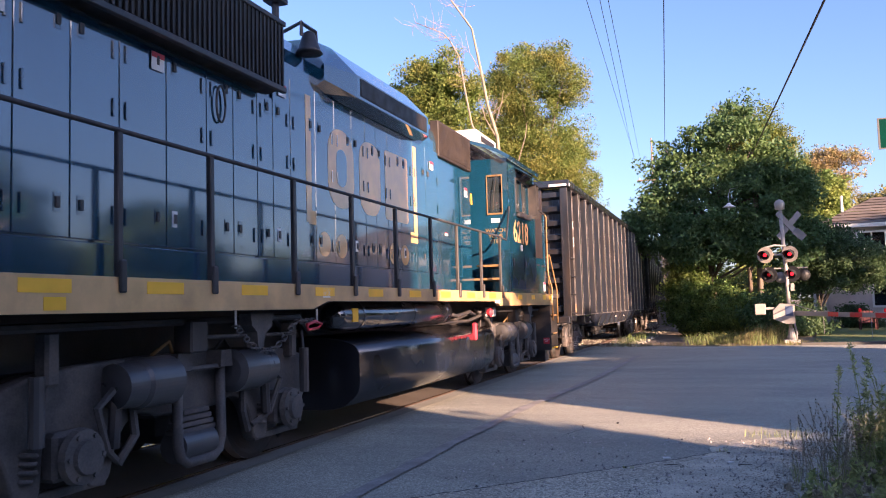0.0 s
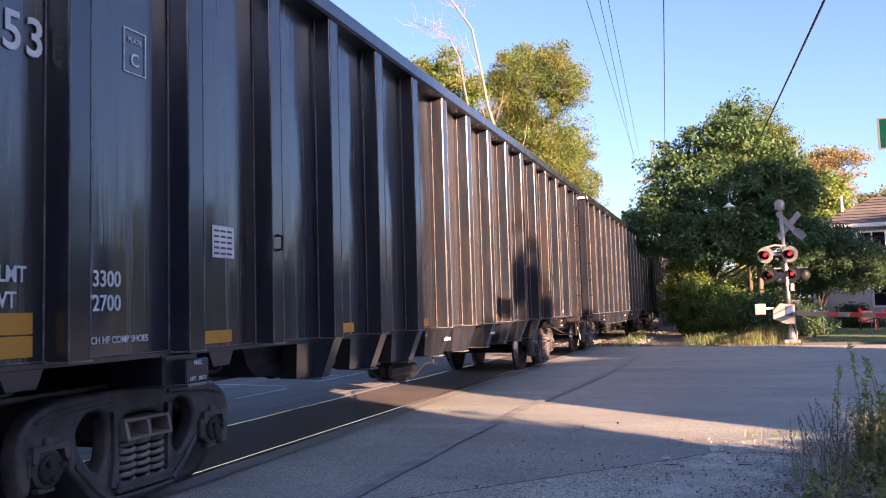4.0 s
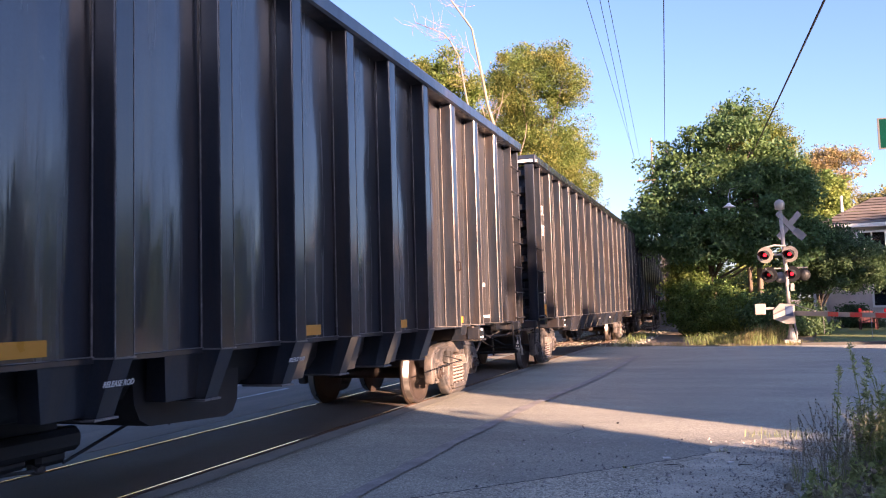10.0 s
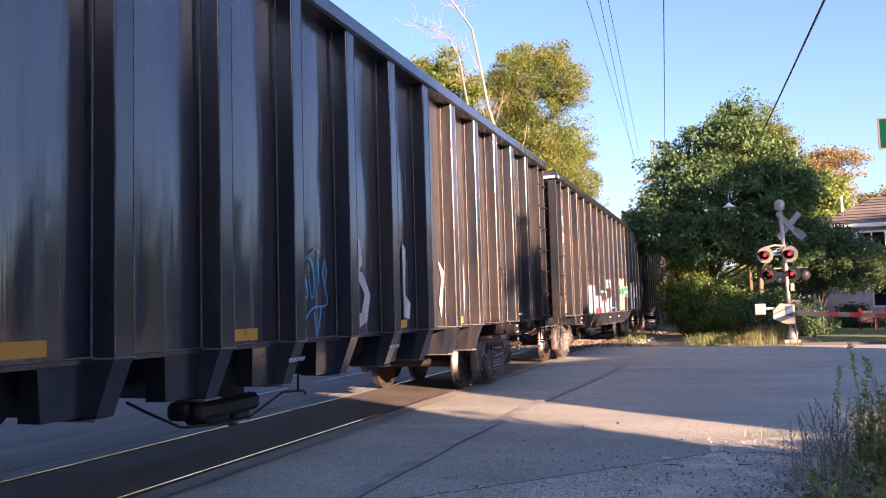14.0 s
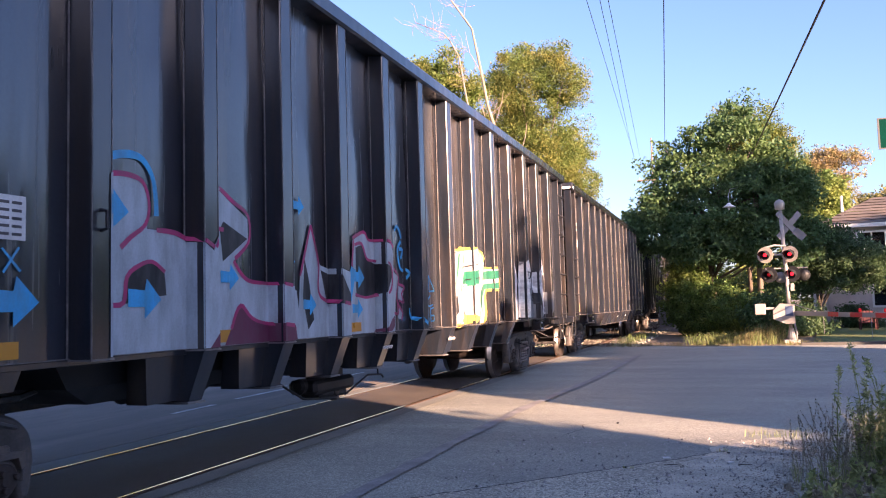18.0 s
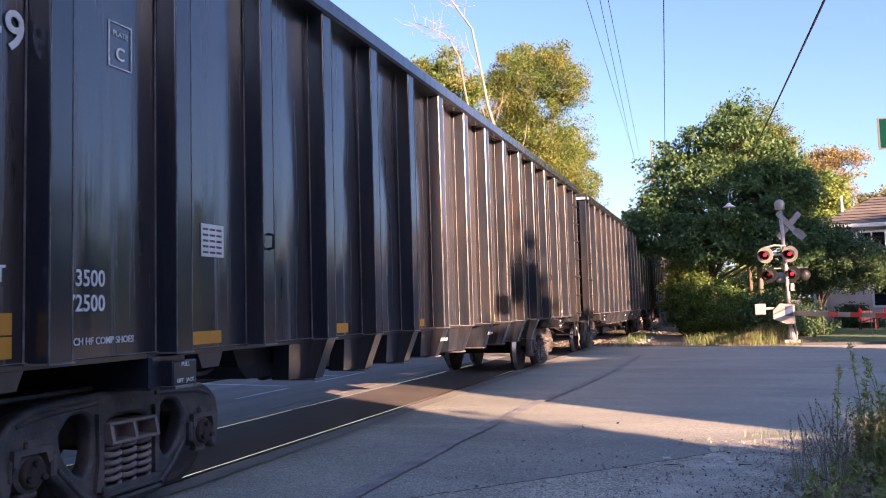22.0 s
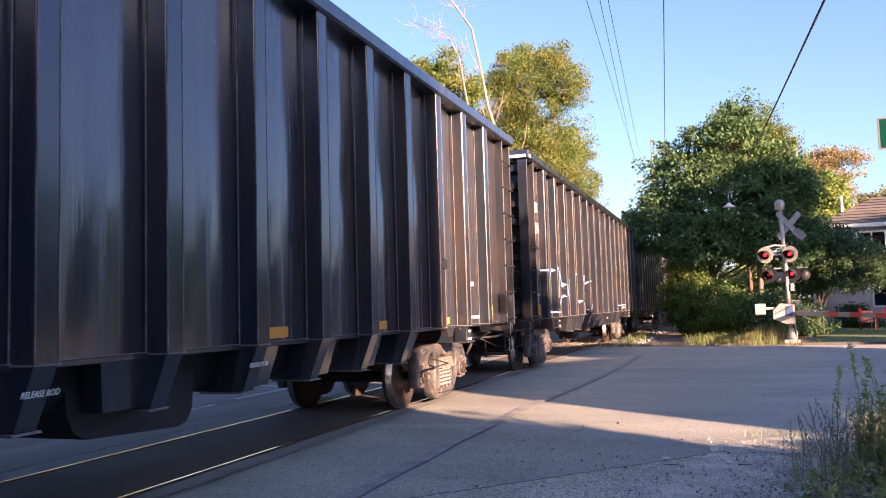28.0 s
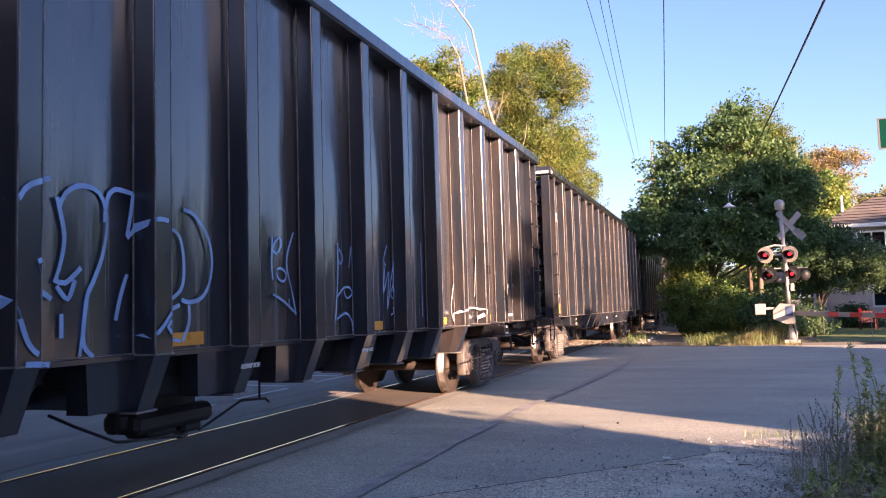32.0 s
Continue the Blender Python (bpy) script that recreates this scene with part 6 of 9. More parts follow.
    part("cab_roof", M().loft([[(x, yy, z + 0.05) for x, z in arc] + [(x * 0.98, yy, z - 0.01) for x, z in arc[::-1]] for yy in (-3.75, -1.25)]), BLUE_WORN, g, smooth=False)
    part("air_conditioner", M().box(-0.35, 0.90, -3.45, -2.1, 4.62, 4.90, 0.06), STICKER, g, "white rooftop air conditioner")
    part("air_vent", M().box(0.90, 0.915, -3.25, -2.3, 4.68, 4.78), GRILLE, g)
    for h in ((-2.98, -2.52), (-2.48, -1.95)):
        fr = part("cab_window", M().box(1.495, 1.515, h[0] - 0.03, h[1] + 0.03, 3.27, 3.30).box(1.495, 1.515, h[0] - 0.03, h[1] + 0.03, 3.92, 3.95).box(1.495, 1.515, h[0] - 0.03, h[0], 3.30, 3.92).box(1.495, 1.515, h[1], h[1] + 0.03, 3.30, 3.92), LOCO_BLACK, g, "black cab window frame")
        pn = part("pane", M().box(1.462, 1.468, h[0], h[1], 3.30, 3.92), CAB_GLASS, fr)
        pn.visible_shadow = False
    part("window_visor", M().prism([(1.50, 4.14), (1.78, 3.97), (1.78, 3.985), (1.50, 4.16)], "y", -3.05, -1.55), BLUE_WORN, g)
    part("arm_rest", M().box(1.5, 1.56, -3.0, -2.0, 3.18, 3.25, 0.012), LOCO_BLACK, g)
    part("wind_deflector", M().box(1.50, 1.66, -1.9, -1.87, 3.3, 3.95).box(1.50, 1.66, -1.68, -1.655, 3.25, 3.95), LOCO_BLACK, g)
    dw = part("rear_window", M().box(1.085, 1.10, -3.625, -3.605, 3.17, 3.93).box(1.38, 1.395, -3.625, -3.605, 3.17, 3.93).box(1.10, 1.38, -3.625, -3.605, 3.17, 3.20).box(1.10, 1.38, -3.625, -3.605, 3.90, 3.93), HAND_YELLOW, g, "yellow-framed rear cab window")
    pn = part("pane", M().box(1.10, 1.38, -3.585, -3.58, 3.20, 3.90), CAB_GLASS, dw)
    pn.visible_shadow = False
    part("wiper", M().tube([(1.3, -3.63, 3.95), (1.24, -3.64, 3.6), (1.2, -3.635, 3.25)], 0.007, 5), LOCO_BLACK, dw)
    words("6218", 0.60, GOLD, g, side_pose(1.5005, -2.66, 2.86), "road_number", 1.02)
    words("WATCH\nYOUR\nSTEP", 0.105, HAND_YELLOW, g, end_pose(1.24, -3.612, 2.76), "step_notice")
    part("small_sign", M().box(1.16, 1.33, -3.616, -3.611, 3.02, 3.10), STICKER, g)
    part("grab_iron", M().box(1.501, 1.52, -2.66, -2.63, 2.52, 2.64), STICKER, g)
    # battery boxes beside the cab, nose and its side lockers
    bb = part("battery_box", M().box(1.40, 1.505, -3.60, -1.47, 1.70, 2.46, 0.01), BLUE, g)
    for y0, y1 in ((-3.52, -2.58), (-2.54, -1.5)):
        dd = part("battery_door", M().box(1.505, 1.525, y0, y1, 1.76, 2.42, 0.006), BLUE_WORN, bb)
        part("latch", M().box(1.525, 1.54, y0 + 0.08, y0 + 0.13, 2.2, 2.34, 0.004), LOCO_BLACK, dd)
    part("step_shield", M().prism([(-4.12, 1.70), (-3.6, 1.70), (-3.6, 2.47), (-3.98, 2.47), (-4.12, 2.2)], "x", 1.46, 1.50), BLUE_WORN, g)
    for k, z in enumerate((1.95, 2.2)):
        part("cab_step", M().box(0.98, 1.46, -4.25 + 0.2 * k, -3.62, z - 0.03, z, 0.004), LOCO_BLACK, g)
        part("step_edge", M().box(0.98, 1.46, -4.262 + 0.2 * k, -4.24 + 0.2 * k, z - 0.035, z + 0.003), HAND_YELLOW, g)
    nose = lambda y, x, z: [(-x, y, 1.69), (x, y, 1.69), (x, y, z - 0.06), (x - 0.05, y, z), (x - 0.24, y, z + 0.10), (-x + 0.24, y, z + 0.10), (-x + 0.05, y, z), (-x, y, z - 0.06)]
    part("short_hood", M().loft([nose(-1.39, 1.03, 3.46), nose(-0.10, 1.02, 3.42), nose(-0.04, 1.0, 3.40), nose(-0.02, 0.93, 3.34)]), BLUE, g)
    for sx in (-1, 1):
        part("nose_trim", M().tube([(sx * 1.025, -0.03, 2.46), (sx * 1.025, -0.03, 3.34), (sx * 0.97, -0.03, 3.42)], 0.012, 6), HAND_YELLOW, g, "faded yellow edge of the nose")
    part("nose_handle", M().tube([(1.03, -0.98, 3.20), (1.08, -0.96, 3.17), (1.08, -0.50, 3.12), (1.03, -0.48, 3.14)], 0.012, 6), HAND_YELLOW, g)
    part("nose_latch", M().box(1.02, 1.05, -0.70, -0.60, 2.86, 2.96, 0.01), LOCO_BLACK, g)
    part("yellow_mark", M().box(1.021, 1.024, -0.44, -0.40, 3.16, 3.34), BRIGHT_YELLOW, g)
    part("corner_post", M().box(1.38, 1.43, -0.16, -0.10, 2.20, 3.50, 0.01), BLUE_WORN, g)
    part("side_locker", M().box(1.0, 1.42, -1.40, -0.09, 1.69, 2.48, 0.02), BLUE, g)
    for yy in (-1.05, -0.5):
        part("locker_slot", M().box(1.42, 1.425, yy, yy + 0.35, 2.30, 2.335), GRILLE, g)
    st = part("warning_sticker", M().box(1.42, 1.424, -0.36, -0.20, 1.75, 1.96), STICKER, g, "white warning sticker with a red band")
    part("red_band", M().box(1.424, 1.426, -0.36, -0.20, 1.9, 1.96), STICKER_RED, st)
    st = part("warning_sticker", M().box(1.021, 1.025, -0.24, -0.06, 3.12, 3.36), STICKER, g, "white warning sticker with a red band")
    part("nose_lamp", M().lathe([(1.02, 0.11), (1.10, 0.115), (1.115, 0.09), (1.10, 0.05)], at=(0, -0.63, 3.25), axis="x", n=16), LOCO_BLACK, g)
    # front platform, steps and yellow handrails
    part("end_plate", M().box(-1.45, 1.45, 0.90, 0.97, 1.05, 1.80), LOCO_BLACK, g)
    part("front_pilot", M().prism([(0.55, 0.12), (1.0, 0.16), (0.95, 1.1), (0.55, 1.1)], "x", -1.2, 1.2), LOCO_BLACK, g)
    for s in (-1, 1):
        part("step_side_plate", M().box(min(s * 1.02, s * 1.48), max(s * 1.02, s * 1.48), -0.03, -0.005, 0.42, 1.62), LOCO_BLACK, g)
        part("step_side_plate", M().box(min(s * 1.02, s * 1.48), max(s * 1.02, s * 1.48), 0.70, 0.725, 0.42, 1.62), LOCO_BLACK, g)
        for z in (0.47, 0.80, 1.22):
            part("end_step", M().box(min(s * 1.02, s * 1.46), max(s * 1.02, s * 1.46), -0.005, 0.70, z - 0.03, z, 0.004), LOCO_BLACK, g)
            part("step_edge", M().box(min(s * 1.44, s * 1.475), max(s * 1.44, s * 1.475), 0.0, 0.695, z - 0.032, z + 0.004), HAND_YELLOW if z > 0.6 else BRIGHT_YELLOW, g)
        part("end_handrail", M().tube([(s * 1.50, 0.15, 1.08), (s * 1.50, 0.16, 1.83), (s * 1.45, 0.03, 2.14), (s * 1.44, 0.03, 2.30), (s * 1.44, 0.06, 3.46), (s * 1.42, 0.0, 3.52)], 0.018, 8), HAND_YELLOW, g, smooth=True)
        part("end_handrail", M().tube([(s * 1.50, 0.70, 1.02), (s * 1.50, 0.72, 1.80), (s * 1.45, 0.30, 2.54), (s * 1.44, 0.22, 2.60), (s * 1.42, 0.0, 2.53)], 0.018, 8), HAND_YELLOW, g, smooth=True)
        part("end_handrail", M().tube([(s * 1.42, 0.20, 2.58), (s * 1.42, 0.20, 1.70)], 0.018, 8), HAND_YELLOW, g, smooth=True)
    part("top_handrail", M().tube([(1.42, 0.0, 3.52), (1.40, -0.3, 3.55), (1.44, -1.40, 3.62)], 0.018, 8), LOCO_BLACK, g)
    words("WATCH\nSTEP", 0.035, STICKER, g, end_pose(1.37, -0.036, 0.64), "step_notice")
    part("red_notice", M().box(1.30, 1.44, -0.034, -0.032, 0.56, 0.70), STICKER_RED, g)
    part("end_letter_plate", M().box(1.56, 1.564, -0.14, -0.09, 1.55, 1.64), STICKER, g)
    # side handrail with stanchions
    for y in STANCHIONS:
        s = part("stanchion", M().box(1.515, 1.56, y - 0.026, y + 0.026, 1.60, 2.66, 0.008), LOCO_BLACK, g)
        part("stanchion_foot", M().box(1.56, 1.59, y - 0.032, y + 0.032, 1.58, 1.80, 0.01), LOCO_BLACK, s)
    part("side_handrail", M().tube([(1.54, -16.0, 2.67), (1.54, -4.45, 2.67), (1.54, -4.0, 2.64), (1.53, -3.92, 2.70), (1.52, -3.62, 3.30), (1.50, -3.56, 3.30)], 0.018, 8), LOCO_BLACK, g, smooth=True)
    part("far_handrail", M().tube([(-1.54, -16.0, 2.67), (-1.54, -4.3, 2.67)], 0.018, 6), LOCO_BLACK, g)
    part("rear_end_plate", M().box(-1.45, 1.45, -16.12, -16.05, 1.05, 1.8), LOCO_BLACK, g)
    # fuel tank, air reservoir
    tk = [(0.5, 1.14), (1.12, 1.12), (1.36, 1.06), (1.43, 1.00), (1.45, 0.94), (1.45, 0.60), (1.42, 0.50), (1.25, 0.36), (1.05, 0.32)]
    tk = tk + [(-x, z) for x, z in tk[::-1]]
    tank = part("fuel_tank", M().prism(rounded(tk, 2), "y", -10.2, -4.72), TANK_BLACK, g, "rounded black fuel tank", True)
    for p in tank.data.polygons:
        p.use_smooth = abs(p.normal.y) < 0.9
    part("fuel_gauge", M().lathe([(1.40, 0.11), (1.45, 0.11), (1.46, 0.08)], at=(0, -6.2, 0.86), axis="x", n=16), TANK_BLACK, tank)
    part("emergency_valve", M().box(1.40, 1.47, -5.82, -5.74, 0.90, 1.18, 0.015), STICKER_RED, tank, "red emergency fuel cutoff")
    part("air_reservoir", M().lathe([(-10.55, 0.04), (-10.52, 0.12), (-10.42, 0.165), (-6.86, 0.165), (-6.76, 0.12), (-6.73, 0.04)], at=(1.26, 0, 1.37), axis="y", n=22), RES_BLACK, g, "long black air reservoir", True)
    part("reservoir_label", M().box(1.405, 1.428, -10.30, -10.16, 1.30, 1.45), BRIGHT_YELLOW, g)
    for y in (-10.0, -8.4, -7.1):
        part("reservoir_strap", M().lathe([(y, 0.172), (y + 0.05, 0.172)], at=(1.26, 0, 1.37), axis="y", n=22), RES_BLACK, g)
    part("drain_pipe", M().tube([(1.2, -6.6, 1.36), (1.28, -6.2, 1.30), (1.3, -5.6, 1.36), (1.2, -5.0, 1.30)], 0.03, 7), LOCO_BLACK, g, smooth=True)
    part("cable_loom", M().tube([(1.1, -4.6, 1.40), (1.2, -4.2, 1.20), (1.15, -3.9, 1.05), (1.05, -3.6, 1.2)], 0.04, 7), LOCO_BLACK, g, smooth=True)
    part("red_cap", M().lathe([(1.30, 0.06), (1.36, 0.08), (1.39, 0.05)], at=(0, -4.55, 1.33), axis="x", n=12), STICKER_RED, g, "red hose cap")
    part("meter_box", M().box(1.2, 1.34, -4.36, -4.14, 1.26, 1.42, 0.01), STICKER, g, "small white meter box")
    # safety chain hung from the sill
    ch = M()
    for k in range(26):
        t = k / 25
        c = Vector((1.46, -12.62 + 1.32 * t, 1.32 - 0.24 * math.sin(math.pi * min(1, t * 1.35)) + 0.02 * t))
        a = 0 if k % 2 else math.pi / 2
        ch.tube([c + Vector((math.sin(a) * 0.022 * math.cos(2 * math.pi * q / 8), 0.042 * math.sin(2 * math.pi * q / 8), math.cos(a) * 0.022 * math.cos(2 * math.pi * q / 8))) for q in range(9)], 0.0085, 5)
    part("chain", ch, UNDER, g, "hanging rusty safety chain")
    part("chain_hook", M().tube([(1.47, -11.42, 1.30), (1.47, -11.25, 1.33), (1.47, -11.12, 1.30), (1.47, -11.2, 1.26), (1.47, -11.4, 1.25), (1.47, -11.42, 1.30)], 0.016, 6), STICKER_RED, g, "red chain hook")
    for y in (-12.62, -11.2):
        part("chain_hanger", M().tube([(1.46, y, 1.45), (1.46, y, 1.30)], 0.010, 5), STICKER, g)
    for s, y in ((1, 0.97), (-1, -16.12)):
        part("coupler", M().box(-0.1, 0.1, min(y, y + s * 0.35), max(y, y + s * 0.35), 0.76, 0.94, 0.02).box(-0.16, 0.16, min(y + s * 0.3, y + s * 0.52), max(y + s * 0.3, y + s * 0.52), 0.72, 0.98, 0.04), UNDER, g)
    for k, x in enumerate((0.45, 0.62, -0.45, -0.62)):
        part("air_hose", M().tube([(x, 0.97, 1.0), (x, 1.15, 0.85), (x * 0.95, 1.25, 0.5), (x * 0.9, 1.2, 0.36)], 0.025, 7), LOCO_BLACK, g, smooth=True)
    locomotive_truck(g, -2.35)
    locomotive_truck(g, -12.75)
    wm = wheelset_mesh(LOCO_R)
    for y in AXLES:
        part("wheelset", wm, None, g, at=(0, y, LOCO_R))
    return g


loco = build_loco()


# ---- ground, road and track ----
SOIL = material("dry_soil", (0.20, 0.16, 0.115), 0.95, vary=0.3, scale=1.2, grain=0.4, grain_scale=30, bump=0.02, dirt=(0.10, 0.10, 0.045), dirt_amount=0.8, dirt_scale=0.5)
ROAD = material("weathered_asphalt", (0.322, 0.325, 0.268), 0.86, vary=0.16, scale=0.55, stretch=(0.6, 1.6, 1), grain=0.5, grain_scale=110, bump=0.006, dirt=(0.20, 0.20, 0.17), dirt_amount=0.8, dirt_scale=0.4, speckle=0.35, speckle_scale=75)
ROAD_DARK = material("oily_asphalt", (0.085, 0.068, 0.056), 0.92, vary=0.25, scale=1.2, grain=0.35, grain_scale=90, bump=0.004, dirt=(0.10, 0.09, 0.08), dirt_amount=0.5, dirt_scale=2)
ROAD_EDGE = material("worn_asphalt_by_the_rail", (0.215, 0.215, 0.195), 0.9, vary=0.25, scale=1.2, grain=0.35, grain_scale=90, bump=0.004)
ROAD_WORN = material("worn_asphalt_with_bare_stone", (0.41, 0.395, 0.31), 0.9, vary=0.18, scale=0.9, grain=0.5, grain_scale=90, bump=0.008, dirt=(0.27, 0.25, 0.20), dirt_amount=0.8, dirt_scale=1.1, speckle=0.5, speckle_scale=55)
FAR_APRON = material("stained_brown_asphalt", (0.20, 0.172, 0.15), 0.92, vary=0.3, scale=0.8, stretch=(2.5, 0.4, 1), grain=0.4, grain_scale=80, bump=0.005, dirt=(0.10, 0.085, 0.075), dirt_amount=0.6, dirt_scale=0.7)
TAR = material("black_tar", (0.022, 0.021, 0.021), 0.6, vary=0.2, scale=4, grain=0.3)
SEAM = material("old_tar_seam", (0.255, 0.25, 0.24), 0.85, vary=0.3, scale=4, grain=0.3)
CRACK = material("crack_filled_with_dirt", (0.07, 0.065, 0.06), 0.9, vary=0.3, scale=4, grain=0.3)
GRAVEL = material("grey_gravel", (0.385, 0.37, 0.295), 0.9, vary=0.3, scale=3, grain=0.4, grain_scale=70, bump=0.01, island=0.4)
CHIPS = material("mixed_stone_chips", (0.32, 0.30, 0.285), 0.9, vary=0.3, scale=3, island=0.7)
LITTER = material("dark_soil_and_leaf_litter", (0.17, 0.145, 0.115), 0.95, vary=0.4, scale=4, island=0.6)
CONCRETE = material("pale_concrete", (0.42, 0.39, 0.35), 0.85, vary=0.2, scale=2, grain=0.2, grain_scale=40, bump=0.003)
# dark base colour stands for the shade lying on the kerb
KERB = material("shade_dark_kerb_concrete", (0.065, 0.064, 0.06), 0.9, vary=0.25, scale=3, grain=0.25, grain_scale=40, bump=0.004)
LINE = material("faded_road_paint", (0.62, 0.61, 0.58), 0.8, vary=0.3, scale=6, dirt=(0.2, 0.2, 0.2), dirt_amount=0.8, dirt_scale=7)
LAWN = material("mown_lawn", (0.12, 0.15, 0.04), 0.9, vary=0.35, scale=2.0, grain=0.5, grain_scale=60, bump=0.02)
WOOD = material("creosoted_timber", (0.06, 0.045, 0.035), 0.9, vary=0.35, scale=4, stretch=(1, 6, 6), grain=0.3, bump=0.004)

tagged(part("ground", M().box(-900, 900, -500, 2500, -0.9, -0.075), SOIL), "dry bare soil with thin weeds", "ground", kind="structure")


def road_sheet():
    """The asphalt: a fine grid with slight waves, its near right edge ragged against the gravel."""
    m = M()
    xs = np.arange(-30, 62.01, 1.0)
    ys = np.arange(-24, 28.51, 0.75)
    vs, fs = [], []
    for x in xs:
        for y in ys:
            far = 28.2 + 0.25 * math.sin(x * 0.7) + (0.35 * math.sin(x * 2.3) if x < 7 else 0)
            yy = min(y, far)
            vs.append((x, yy, -0.016 + 0.012 * noise.noise((x * 0.35, y * 0.35, 0)) - (0.03 if y > far else 0)))
    n = len(ys)
    for i in range(len(xs) - 1):
        for j in range(n - 1):
            fs.append((i * n + j, (i + 1) * n + j, (i + 1) * n + j + 1, i * n + j + 1))
    return m.add(vs, fs)


tagged(part("road", road_sheet(), ROAD, smooth=True), "weathered grey asphalt road crossing the tracks", "road", kind="structure")


def ribbon(pts, width, z, seed, jag=0.3, step=0.12, even=0.0):
    """A thin uneven strip along a line on the ground."""
    rng = random.Random(seed)
    m = M()
    line = []
    for (x0, y0), (x1, y1) in zip(pts, pts[1:]):
        d = math.hypot(x1 - x0, y1 - y0)
        k = max(1, int(d / step))
        line += [(x0 + (x1 - x0) * i / k, y0 + (y1 - y0) * i / k) for i in range(k)]
    line.append(pts[-1])
    vs = []
    for i, (x, y) in enumerate(line):
        a, b = line[max(i - 1, 0)], line[min(i + 1, len(line) - 1)]
        d = Vector((b[0] - a[0], b[1] - a[1])).normalized()
        nx, ny = -d.y, d.x
        off = rng.uniform(-1, 1) * width * jag
        w = width * (even + (1 - even) * rng.uniform(0.55, 1.2)) / 2
        for s in (-1, 1):
            vs.append((x + nx * (off + s * w), y + ny * (off + s * w), z))
    return m.add(vs, [(2 * i, 2 * i + 1, 2 * i + 3, 2 * i + 2) for i in range(len(line) - 1)])


tagged(part("tar_seam", ribbon([(2.5, -3), (2.53, 5.79), (2.51, 8.29), (2.56, 11.36), (2.83, 15.77), (2.93, 22.9)], 0.15, 0.004, 3, 0.06, 0.3, 0.5), SEAM), "black tar seam along the road", "road seam", kind="structure")
for q, pts in enumerate([[(2.2, 5.2), (3.01, 5.85), (3.6, 6.48), (4.18, 7.1), (4.86, 7.83), (5.37, 8.5), (5.83, 8.68)], [(3.55, 9.0), (3.7, 9.5), (3.62, 9.8), (3.9, 10.1)],
                         [(2.5, 9.2), (2.9, 9.1), (3.3, 9.35)], [(1.4, 21.0), (2.3, 20.2), (3.4, 20.4)], [(5, 26.3), (6.3, 26.0), (7.5, 26.2)], [(3.2, 14.9), (4.4, 16.0), (5.9, 16.4)]]):
    tagged(part("road_crack", ribbon(pts, 0.026 if q == 0 else 0.012, 0.004, 40 + q, 0.5, 0.07), CRACK), "dark crack in the asphalt", "road crack", kind="structure")
patch = M()
edge_line = [(0.95, 4.0), (2.2, 5.2), (3.01, 5.85), (3.6, 6.48), (4.18, 7.1), (4.86, 7.83), (5.37, 8.5), (5.83, 8.68)]
patch.v = [(x, y, 0.002) for x, y in edge_line] + [(7.0, 8.9, 0.002), (7.4, 2.0, 0.002), (0.95, 2.0, 0.002)]
patch.f = [tuple(range(len(patch.v)))]
tagged(part("worn_road_patch", patch, ROAD_WORN), "older worn asphalt with bare pale stone", "road patch", kind="structure")
tagged(part("gravel_shoulder", ribbon([(5.75, 2.0), (5.6, 5.0), (5.6, 7.0), (6.0, 8.4), (7.5, 9.4), (14, 10.2)], 1.7, 0.004, 9, 0.03, 0.2, 0.8), GRAVEL), "grey gravel shoulder beside the road", "gravel", kind="structure")
tagged(part("track_bed", ribbon([(0, -24), (0, 2), (0, 15), (0, 28.3)], 1.44, 0.003, 10, 0.002, 0.6, 0.97), ROAD_DARK), "dark oily pavement between the rails", "pavement", kind="structure")
for x, w, q in ((-0.98, 0.35, 1), (0.93, 0.26, 2)):
    tagged(part("rail_edge_strip", ribbon([(x, -24), (x, 28.3)], w, 0.001, 20 + q, 0.02, 0.5, 0.85), ROAD_EDGE), "dark pavement strip beside the rail", "pavement", kind="structure")
tagged(part("far_apron", M().prism([(-6.2, -24), (-1.16, -24), (-1.16, 28.2), (-5.4, 28.2)], "z", -0.02, 0.0035), FAR_APRON), "brownish oil-stained pavement beyond the track", "pavement", kind="structure")
for y0, y1, x in ( (10.1, 11.2, -2.4), (12.0, 13.8, -2.58), (15.0, 17.5, -2.7)):
    tagged(part("road_line", ribbon([(x, y0), (x - 0.05, y1)], 0.10, 0.006, int(y0), 0.06, 0.2), LINE), "faded white line on the road", "road marking", kind="structure")
for y in (14.2, 16.5):
    tagged(part("road_line", ribbon([(-8.5, y + 1.0), (-2.9, y)], 0.12, 0.006, int(y) + 3, 0.06, 0.2), LINE), "faded white line on the road", "road marking", kind="structure")


def rail(x):
    r = thing("rail_near" if x > 0 else "rail_far", "polished steel rail sunk into the road", "rail", kind="structure")
    part("rail_head", M().box(x - 0.034, x + 0.034, -60, 420, -0.02, 0.008, 0.005), RAIL_SIDE, r)
    part("running_band", M().box(x - 0.017, x + 0.015, -60, 420, 0.008, 0.0125, 0.002), RAIL_TOP, r, "bright worn band on the rail head")
    part("rail_web", M().box(x - 0.022, x + 0.022, -60, 420, -0.07, -0.018), RAIL_SIDE, r)
    return r


